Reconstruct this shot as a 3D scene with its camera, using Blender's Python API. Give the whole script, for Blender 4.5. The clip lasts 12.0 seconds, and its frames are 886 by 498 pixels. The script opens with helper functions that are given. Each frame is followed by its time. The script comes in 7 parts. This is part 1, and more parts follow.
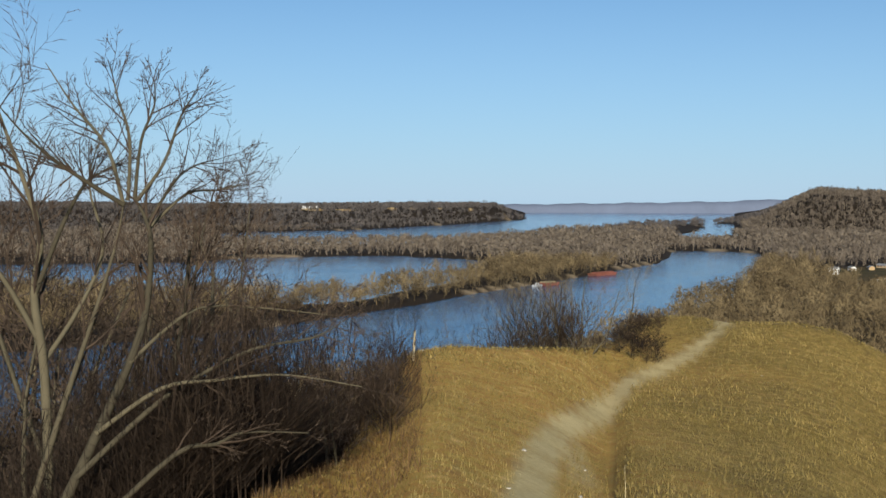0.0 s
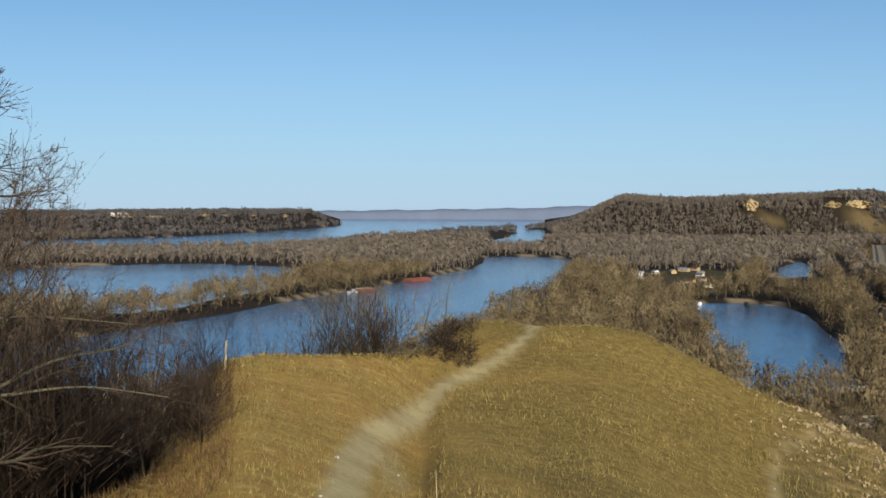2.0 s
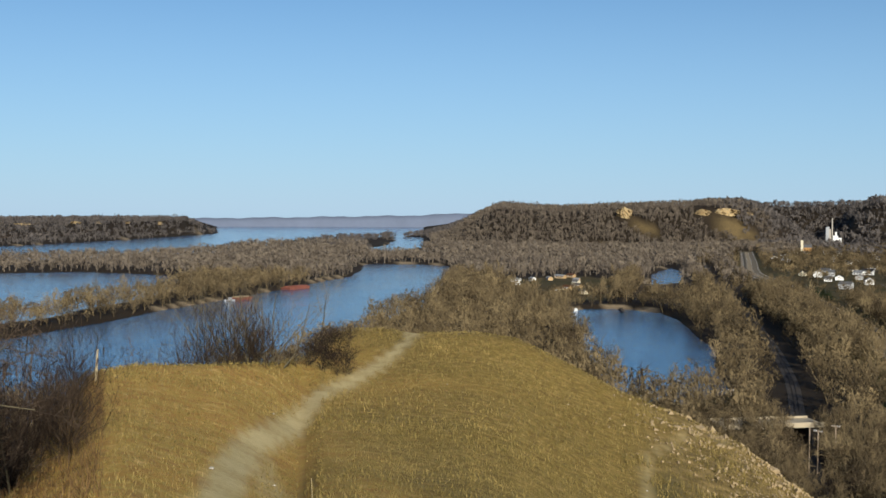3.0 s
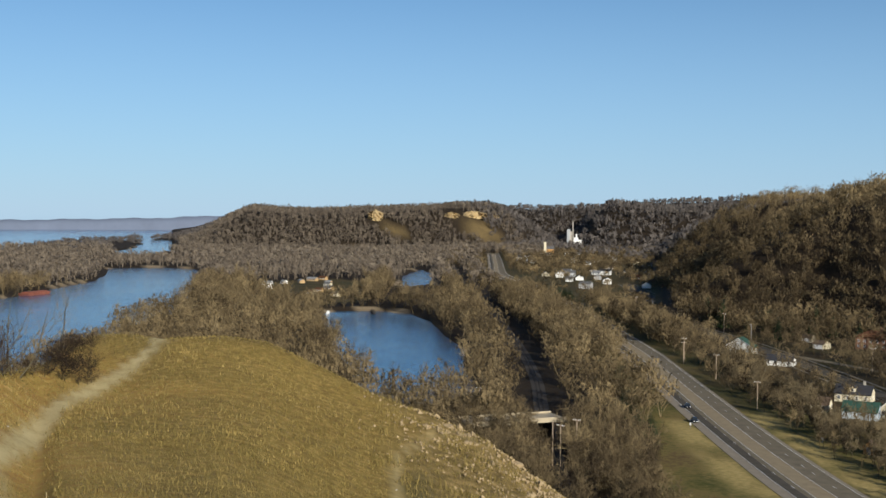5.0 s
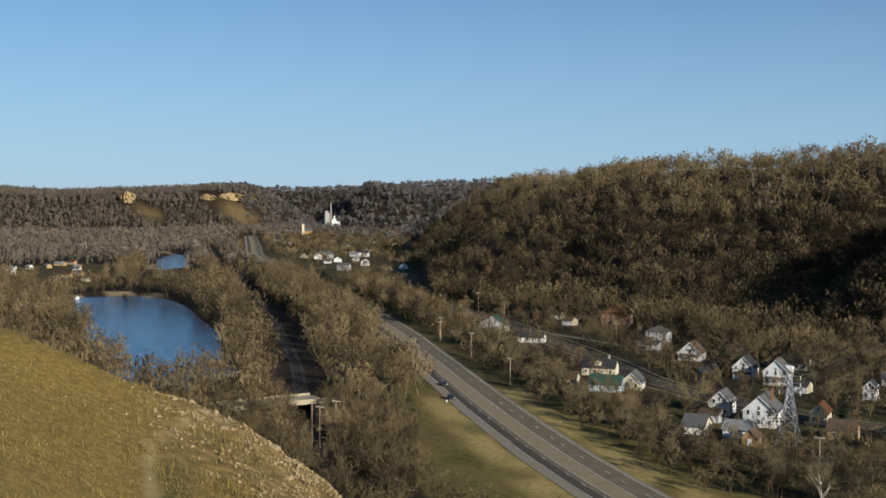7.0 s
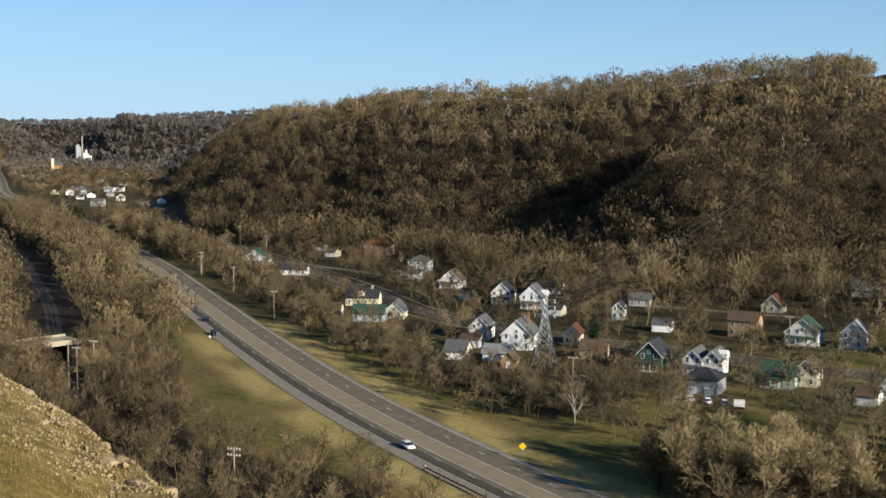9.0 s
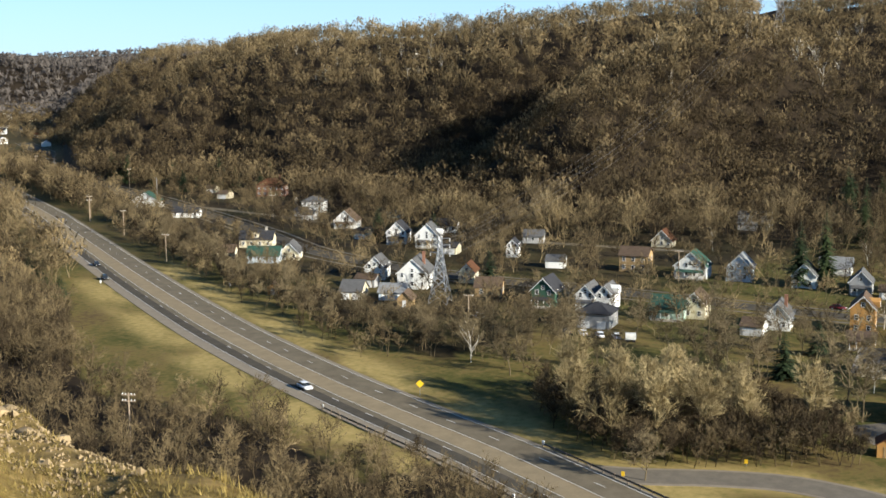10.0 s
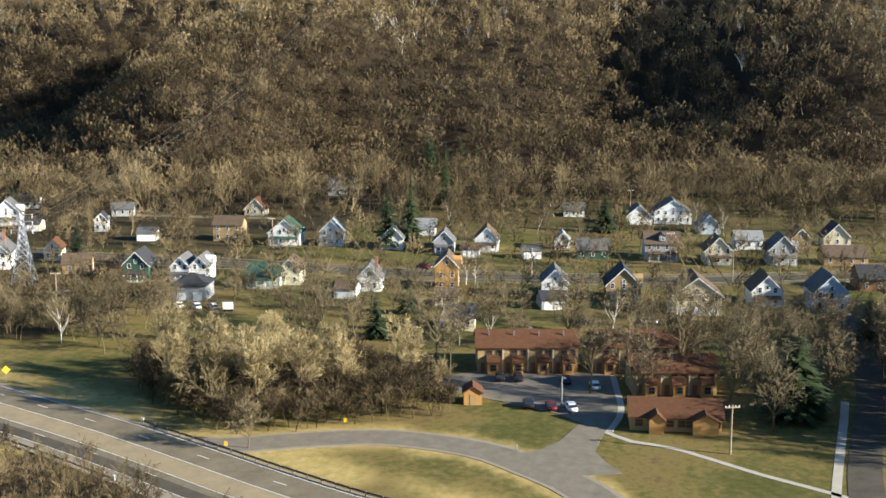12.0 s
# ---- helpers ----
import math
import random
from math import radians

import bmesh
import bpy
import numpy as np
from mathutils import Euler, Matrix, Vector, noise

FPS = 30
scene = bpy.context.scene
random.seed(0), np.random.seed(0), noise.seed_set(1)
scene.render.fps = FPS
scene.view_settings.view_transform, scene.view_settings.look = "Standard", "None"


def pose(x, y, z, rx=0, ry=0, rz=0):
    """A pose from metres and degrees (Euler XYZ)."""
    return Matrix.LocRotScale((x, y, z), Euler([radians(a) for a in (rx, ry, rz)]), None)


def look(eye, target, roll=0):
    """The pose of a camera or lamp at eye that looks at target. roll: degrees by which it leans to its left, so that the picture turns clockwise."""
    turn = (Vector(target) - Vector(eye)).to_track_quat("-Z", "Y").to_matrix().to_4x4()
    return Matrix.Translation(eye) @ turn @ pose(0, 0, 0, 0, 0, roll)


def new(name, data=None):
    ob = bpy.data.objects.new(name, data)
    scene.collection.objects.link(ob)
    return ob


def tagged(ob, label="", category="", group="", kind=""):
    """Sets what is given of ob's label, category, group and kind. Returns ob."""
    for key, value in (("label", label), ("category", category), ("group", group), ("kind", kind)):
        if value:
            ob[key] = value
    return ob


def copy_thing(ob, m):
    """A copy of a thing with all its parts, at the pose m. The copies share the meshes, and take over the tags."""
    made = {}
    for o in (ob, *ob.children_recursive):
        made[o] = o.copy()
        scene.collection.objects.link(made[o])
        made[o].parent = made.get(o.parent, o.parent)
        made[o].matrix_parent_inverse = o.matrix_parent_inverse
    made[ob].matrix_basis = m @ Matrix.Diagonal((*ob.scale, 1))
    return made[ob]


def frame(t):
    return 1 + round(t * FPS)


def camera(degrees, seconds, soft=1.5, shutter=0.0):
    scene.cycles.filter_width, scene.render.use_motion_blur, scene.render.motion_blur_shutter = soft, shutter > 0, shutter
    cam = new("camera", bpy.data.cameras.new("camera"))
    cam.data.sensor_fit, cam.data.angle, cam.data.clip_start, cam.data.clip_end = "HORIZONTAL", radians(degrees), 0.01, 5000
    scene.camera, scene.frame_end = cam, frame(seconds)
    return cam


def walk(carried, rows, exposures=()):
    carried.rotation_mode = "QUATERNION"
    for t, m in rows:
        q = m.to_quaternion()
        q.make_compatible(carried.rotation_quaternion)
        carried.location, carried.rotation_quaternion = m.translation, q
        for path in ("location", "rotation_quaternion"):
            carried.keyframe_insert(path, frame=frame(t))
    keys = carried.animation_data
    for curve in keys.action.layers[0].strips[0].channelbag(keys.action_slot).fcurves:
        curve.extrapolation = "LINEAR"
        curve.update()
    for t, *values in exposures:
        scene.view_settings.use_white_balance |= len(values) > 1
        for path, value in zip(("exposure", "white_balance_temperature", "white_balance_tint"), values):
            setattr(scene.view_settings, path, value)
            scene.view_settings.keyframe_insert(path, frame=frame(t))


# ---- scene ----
import itertools

EYE_Z = 68.0
cam = camera(40.0, 12.0, soft=1.6)
# seconds, turn to the right, pitch, roll to the left; the camera is held at arm's length by someone who turns on the spot
TURNS = [
    (0.0, 0.00, -2.55, 0.17),
    (0.5, 0.12, -2.58, 0.11),
    (1.0, 0.92, -2.38, 0.13),
    (1.5, 4.27, -2.51, -0.09),
    (2.0, 8.68, -2.22, 0.21),
    (2.5, 11.54, -1.95, -0.06),
    (3.0, 14.38, -1.84, 0.29),
    (3.2, 16.02, -1.91, 0.52),
    (4.8, 24.95, -1.64, 0.40),
    (5.0, 26.02, -1.65, 0.39),
    (5.5, 28.79, -1.89, 0.45),
    (6.0, 31.74, -1.98, 0.49),
    (6.5, 35.04, -1.88, 0.48),
    (7.0, 37.37, -2.43, 0.38),
    (7.2, 38.49, -2.54, 0.37),
    (8.8, 47.71, -5.13, 0.04),
    (9.0, 48.57, -5.60, 0.02),
    (9.5, 50.62, -6.75, -0.25),
    (10.0, 53.58, -8.46, -0.26),
    (10.5, 57.41, -10.03, -0.45),
    (11.0, 63.62, -9.75, -0.16),
    (11.5, 68.88, -9.41, 0.54),
    (12.0, 72.64, -9.92, 0.33),
]
ARM = 0.35
walk(cam, [(t, pose(ARM * math.sin(radians(a)), ARM * (math.cos(radians(a)) - 1), EYE_Z, 90 + p, -r, -a)) for t, a, p, r in TURNS],
     exposures=[(0.0, 0.45, 5700, 10), (5.0, 0.45, 5700, 10), (7.0, 0.35, 5700, 10), (9.0, 0.7, 5700, 10), (10.5, 1.36, 5750, 8), (12.0, 1.7, 5700, 8)])

# ---- world, sun ----
SUN_EL, SUN_AZ = 20.0, 180.0
world = bpy.data.worlds.new("sky")
scene.world = world
world.use_nodes = True
wn = world.node_tree.nodes
sky = wn.new("ShaderNodeTexSky")
sky.sky_type, sky.sun_disc = "NISHITA", False
sky.sun_elevation, sky.sun_rotation = radians(SUN_EL), radians(SUN_AZ)
sky.altitude, sky.air_density, sky.dust_density, sky.ozone_density = 0, 0.9, 0.0, 3.0
wn["Background"].inputs["Strength"].default_value = 0.065
haze = wn.new("ShaderNodeMix")
haze.data_type, haze.blend_type = "RGBA", "MULTIPLY"
haze.inputs["Factor"].default_value, haze.inputs["B"].default_value = 1.0, (0.75, 0.86, 0.875, 1)
world.node_tree.links.new(sky.outputs[0], haze.inputs["A"])
veil = wn.new("ShaderNodeMix")
veil.data_type = "RGBA"
veil.inputs["B"].default_value = (4.6, 6.4, 8.4, 1)
# the haze thins out upwards
way, parts, thin = wn.new("ShaderNodeTexCoord"), wn.new("ShaderNodeSeparateXYZ"), wn.new("ShaderNodeMapRange")
thin.inputs["From Min"].default_value, thin.inputs["From Max"].default_value = 0.0, 0.22
thin.inputs["To Min"].default_value, thin.inputs["To Max"].default_value = 0.7, 0.0
world.node_tree.links.new(way.outputs["Generated"], parts.inputs[0])
world.node_tree.links.new(parts.outputs["Z"], thin.inputs["Value"])
world.node_tree.links.new(thin.outputs["Result"], veil.inputs["Factor"])
world.node_tree.links.new(haze.outputs["Result"], veil.inputs["A"])
world.node_tree.links.new(veil.outputs["Result"], wn["Background"].inputs["Color"])
sun = new("sun", bpy.data.lights.new("sun", "SUN"))
sun.data.energy, sun.data.angle, sun.data.color = 5.0, radians(0.53), (1.0, 0.88, 0.69)
sa = radians(SUN_AZ)
sun.matrix_world = look((0, 0, 300), (-math.sin(sa) * 100, -math.cos(sa) * 100, 300 - 100 * math.tan(radians(SUN_EL))))

# ---- materials ----
def material(name, rough=0.9, metal=0.0):
    m = bpy.data.materials.new(name)
    m.use_nodes = True
    b = m.node_tree.nodes["Principled BSDF"]
    b.inputs["Roughness"].default_value, b.inputs["Metallic"].default_value = rough, metal
    b.inputs["Specular IOR Level"].default_value = 0.25
    return m, m.node_tree.nodes, m.node_tree.links, b


def noise_node(n, l, scale, detail=4.0, coord="Object", rough=0.6):
    tc, tx = n.new("ShaderNodeTexCoord"), n.new("ShaderNodeTexNoise")
    tx.inputs["Scale"].default_value, tx.inputs["Detail"].default_value, tx.inputs["Roughness"].default_value = scale, detail, rough
    l.new(tc.outputs[coord], tx.inputs["Vector"])
    return tx.outputs["Fac"]


def ramp_node(n, l, fac, stops):
    r = n.new("ShaderNodeValToRGB")
    while len(r.color_ramp.elements) < len(stops):
        r.color_ramp.elements.new(0.5)
    for e, (p, c) in zip(r.color_ramp.elements, stops):
        e.position, e.color = p, (*c, 1)
    l.new(fac, r.inputs["Fac"])
    return r.outputs["Color"]


def mix_node(n, l, fac, a, b, mode="MIX"):
    x = n.new("ShaderNodeMix")
    x.data_type, x.blend_type = "RGBA", mode
    for sock, v in ((x.inputs["Factor"], fac), (x.inputs["A"], a), (x.inputs["B"], b)):
        if isinstance(v, (int, float)):
            sock.default_value = v
        elif isinstance(v, tuple):
            sock.default_value = (*v, 1)
        else:
            l.new(v, sock)
    return x.outputs["Result"]


def maths(n, l, op, a, b=0.0, clamp=False):
    x = n.new("ShaderNodeMath")
    x.operation, x.use_clamp = op, clamp
    for sock, v in zip(x.inputs, (a, b)):
        if isinstance(v, (int, float)):
            sock.default_value = v
        else:
            l.new(v, sock)
    return x.outputs[0]


def attr(n, name):
    a = n.new("ShaderNodeAttribute")
    a.attribute_name = name
    return a.outputs["Fac"]


def bump(n, l, b, height, strength=0.4, distance=0.1):
    x = n.new("ShaderNodeBump")
    x.inputs["Strength"].default_value, x.inputs["Distance"].default_value = strength, distance
    l.new(height, x.inputs["Height"])
    l.new(x.outputs[0], b.inputs["Normal"])


def simple(name, colour, rough=0.8, metal=0.0, vary=0.12, scale=3.0, spec=0.25):
    """A paint, metal or mineral surface with grain and broad stains."""
    m, n, l, b = material(name, rough, metal)
    b.inputs["Specular IOR Level"].default_value = spec
    dark, light = tuple(c * (1 - vary) for c in colour), tuple(min(1, c * (1 + vary)) for c in colour)
    f = noise_node(n, l, scale, 6)
    g = noise_node(n, l, scale * 9, 3)
    c = ramp_node(n, l, f, [(0.3, dark), (0.7, light)])
    c = mix_node(n, l, 0.25, c, ramp_node(n, l, g, [(0.3, dark), (0.7, light)]))
    l.new(c, b.inputs["Base Color"])
    bump(n, l, b, g, 0.15, 0.02)
    return m


def shingle(name, colour):
    m, n, l, b = material(name, 0.9)
    tc, br = n.new("ShaderNodeTexCoord"), n.new("ShaderNodeTexBrick")
    br.inputs["Scale"].default_value = 3.0
    br.inputs["Color1"].default_value, br.inputs["Color2"].default_value = (*colour, 1), (*[c * 0.75 for c in colour], 1)
    br.inputs["Mortar"].default_value = (*[c * 0.4 for c in colour], 1)
    br.inputs["Mortar Size"].default_value = 0.03
    l.new(tc.outputs["Object"], br.inputs["Vector"])
    f = noise_node(n, l, 1.1, 5)
    l.new(mix_node(n, l, 0.35, br.outputs["Color"], ramp_node(n, l, f, [(0.3, tuple(c * 0.6 for c in colour)), (0.7, tuple(c * 1.3 for c in colour))])), b.inputs["Base Color"])
    return m


def siding(name, colour):
    """Painted clapboard: fine shadow lines, weather stains."""
    m, n, l, b = material(name, 0.6)
    tc, wv = n.new("ShaderNodeTexCoord"), n.new("ShaderNodeTexWave")
    wv.bands_direction, wv.wave_profile = "Z", "SAW"
    wv.inputs["Scale"].default_value = 1.6
    l.new(tc.outputs["Object"], wv.inputs["Vector"])
    f = noise_node(n, l, 0.8, 5)
    c = ramp_node(n, l, f, [(0.25, tuple(c * 0.82 for c in colour)), (0.65, colour)])
    l.new(c, b.inputs["Base Color"])
    bump(n, l, b, wv.outputs["Fac"], 0.5, 0.03)
    return m


def bark(name, dark, light, scale=4.0):
    """Bark and twigs, each tree with its own tone by the tint attribute."""
    m, n, l, b = material(name, 0.9)
    b.inputs["Specular IOR Level"].default_value = 0.15
    t = attr(n, "tint")
    f = noise_node(n, l, scale, 4)
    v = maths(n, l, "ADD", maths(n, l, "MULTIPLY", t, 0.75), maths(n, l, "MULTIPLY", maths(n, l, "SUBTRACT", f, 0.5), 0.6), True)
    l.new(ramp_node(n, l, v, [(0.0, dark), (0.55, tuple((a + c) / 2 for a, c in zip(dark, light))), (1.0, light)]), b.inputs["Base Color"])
    return m


def thing_bark(name, dark, light, scale=4.0):
    """As bark, varied from tree to tree by the object's random number."""
    m, n, l, b = material(name, 0.9)
    b.inputs["Specular IOR Level"].default_value = 0.15
    f = noise_node(n, l, scale, 4)
    oi = n.new("ShaderNodeObjectInfo")
    v = maths(n, l, "ADD", maths(n, l, "MULTIPLY", oi.outputs["Random"], 0.6), maths(n, l, "MULTIPLY", f, 0.5), True)
    l.new(ramp_node(n, l, v, [(0.15, dark), (0.95, light)]), b.inputs["Base Color"])
    return m


def twiggy(m, scale, cover):
    """Breaks a blade up into fine twigs with sky between them."""
    n, l = m.node_tree.nodes, m.node_tree.links
    # the gaps run upwards, as between twigs
    tc, mp, tx = n.new("ShaderNodeTexCoord"), n.new("ShaderNodeMapping"), n.new("ShaderNodeTexNoise")
    mp.inputs["Scale"].default_value = (1.0, 1.0, 0.35)
    tx.inputs["Scale"].default_value, tx.inputs["Detail"].default_value = scale, 3
    l.new(tc.outputs["Object"], mp.inputs["Vector"])
    l.new(mp.outputs[0], tx.inputs["Vector"])
    f = tx.outputs["Fac"]
    a = n.new("ShaderNodeMapRange")
    a.inputs["From Min"].default_value, a.inputs["From Max"].default_value = 0.5 - cover - 0.02, 0.5 - cover + 0.02
    l.new(f, a.inputs["Value"])
    # thin twigs let light through to their shaded side
    b = n["Principled BSDF"]
    soft, gap, both, out = n.new("ShaderNodeBsdfTranslucent"), n.new("ShaderNodeBsdfTransparent"), n.new("ShaderNodeMixShader"), n.new("ShaderNodeMixShader")
    l.new(b.inputs["Base Color"].links[0].from_socket, soft.inputs["Color"])
    both.inputs[0].default_value = 0.22
    l.new(b.outputs[0], both.inputs[1])
    l.new(soft.outputs[0], both.inputs[2])
    l.new(a.outputs["Result"], out.inputs[0])
    l.new(gap.outputs[0], out.inputs[1])
    l.new(both.outputs[0], out.inputs[2])
    l.new(out.outputs[0], n["Material Output"].inputs["Surface"])
    return m


M_WOODS = bark("bare_woods", (0.042, 0.03, 0.015), (0.32, 0.237, 0.118), 0.05)
# greyed and lightened: the haze of distance is put into the twig colour
M_DISTANT = bark("hazed_distant_woods", (0.085, 0.074, 0.066), (0.19, 0.162, 0.135), 0.05)
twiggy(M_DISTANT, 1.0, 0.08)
M_BRANCH = bark("bare_branches", (0.042, 0.03, 0.016), (0.31, 0.233, 0.117), 0.6)
twiggy(M_WOODS, 3.4, 0.045)
# dark end lifted, with some distance haze in the base colour
M_FARWOODS = bark("hazed_far_woods", (0.11, 0.088, 0.066), (0.31, 0.25, 0.175), 0.05)
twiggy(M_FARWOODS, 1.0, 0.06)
M_BUSH = bark("brush_twigs", (0.014, 0.0095, 0.006), (0.07, 0.046, 0.027), 0.6)
M_TREE = thing_bark("bare_tree_bark", (0.06, 0.0448, 0.024), (0.216, 0.168, 0.092))
M_NEARTREE = thing_bark("grey_brown_bark", (0.038, 0.032, 0.02), (0.125, 0.105, 0.062), 6.0)
M_TWIG = thing_bark("dark_twigs", (0.028, 0.02, 0.014), (0.1, 0.07, 0.045), 6.0)
M_RUSSET = bark("russet_weeds", (0.06, 0.034, 0.015), (0.26, 0.16, 0.06), 2.0)
M_BIRCH = simple("birch_bark", (0.527, 0.493, 0.425), 0.8, vary=0.3, scale=2.0)
M_NEEDLE = thing_bark("conifer_needles", (0.014, 0.026, 0.012), (0.055, 0.075, 0.026), 1.2)
M_TRUNK = simple("conifer_trunk", (0.12, 0.08, 0.05), 0.9, vary=0.3)
M_WHITE = siding("white_siding", (0.78, 0.77, 0.72))
M_CREAM = siding("cream_siding", (0.62, 0.55, 0.38))
M_BLUE = siding("pale_blue_siding", (0.5, 0.58, 0.64))
M_GREEN = siding("pale_green_siding", (0.42, 0.55, 0.45))
M_DKGREEN = siding("dark_green_siding", (0.05, 0.11, 0.07))
M_TAN = siding("tan_siding", (0.4, 0.27, 0.125))
M_ORANGE = siding("ochre_siding", (0.5, 0.27, 0.08))
M_BROWN = siding("brown_siding", (0.22, 0.12, 0.06))
M_GREY = siding("grey_siding", (0.36, 0.36, 0.35))
M_BRICK = simple("red_brick", (0.24, 0.12, 0.075), 0.9, vary=0.25, scale=1.0)
R_GREY = shingle("grey_shingles", (0.122, 0.119, 0.115))
R_DARK = shingle("dark_shingles", (0.043, 0.043, 0.047))
R_BROWN = shingle("brown_shingles", (0.122, 0.083, 0.054))
R_RUST = shingle("rust_red_shingles", (0.115, 0.050, 0.022))
R_GREEN = shingle("green_shingles", (0.036, 0.086, 0.061))
R_LIGHT = shingle("pale_grey_shingles", (0.259, 0.259, 0.252))
M_TRIM = simple("white_trim", (0.8, 0.79, 0.75), 0.5)
M_PANE = simple("window_glass", (0.02, 0.025, 0.03), 0.06, spec=0.6)
M_ASPHALT = simple("old_asphalt", (0.155, 0.128, 0.086), 0.95, vary=0.25, scale=0.25, spec=0.12)
M_ASPHALT2 = simple("dark_asphalt", (0.075, 0.065, 0.049), 0.95, vary=0.28, scale=0.3, spec=0.12)
M_SHOULDER = simple("pale_shoulder_gravel", (0.235, 0.195, 0.14), 0.95, vary=0.15, scale=0.4)
M_MEDIAN = simple("tan_paved_median", (0.25, 0.195, 0.115), 0.95, vary=0.2, scale=0.3)
M_LINE = simple("road_paint", (0.62, 0.6, 0.55), 0.7)
M_CONC = simple("pale_concrete", (0.357, 0.323, 0.264), 0.85, vary=0.12, scale=0.6)
M_STEEL = simple("galvanised_steel", (0.38, 0.39, 0.4), 0.45, 0.8)
M_DKSTEEL = simple("weathered_guardrail", (0.12, 0.11, 0.1), 0.6, 0.4)
M_POLE = simple("pole_wood", (0.34, 0.26, 0.18), 0.9, vary=0.25)
M_YELLOW = simple("sign_yellow", (0.8, 0.5, 0.02), 0.5)
M_ROCK = simple("pale_limestone", (0.29, 0.215, 0.115), 0.95, vary=0.35, scale=0.5)
M_CLIFF = simple("ochre_sandstone", (0.4, 0.296, 0.144), 0.95, vary=0.35, scale=0.06)
M_TYRE = simple("black_rubber", (0.02, 0.02, 0.02), 0.8)
M_RUSTY = simple("rust_red_barge", (0.2, 0.07, 0.042), 0.7, vary=0.3, scale=0.2)

M_COTTON = thing_bark("cottonwood_bark", (0.17, 0.13, 0.062), (0.43, 0.34, 0.17), 3.0)
# wooded hills whose blue is distance haze mixed into the base colour
M_RIDGE = simple("haze_blue_hills", (0.119, 0.14, 0.189), 0.95, vary=0.12, scale=0.01)
M_LOT = simple("worn_lot_asphalt", (0.165, 0.142, 0.108), 0.95, vary=0.22, scale=0.4, spec=0.12)
# shade of the cutting as ballast and pier colour; jetty timber shares it
M_BALLAST = simple("shade_and_dark_timber", (0.042, 0.034, 0.026), 0.95, vary=0.3, scale=0.6)
M_TANCONC = simple("weathered_concrete", (0.36, 0.3, 0.2), 0.9, vary=0.2, scale=0.3)
M_DRY = simple("dry_stalk", (0.5, 0.4, 0.22), 0.9)
M_PALE = simple("white_stone", (0.4, 0.36, 0.28), 0.9, vary=0.2)
M_BLADE = bark("grass_blades", (0.11, 0.084, 0.022), (0.42, 0.305, 0.1), 3.0)
M_WHITECAR = simple("white_car_paint", (0.75, 0.75, 0.75), 0.25, vary=0.03, spec=0.6)
M_BLACKCAR = simple("black_car_paint", (0.015, 0.015, 0.018), 0.2, vary=0.03, spec=0.6)
M_REDCAR = simple("red_car_paint", (0.11, 0.01, 0.012), 0.25, vary=0.03, spec=0.6)


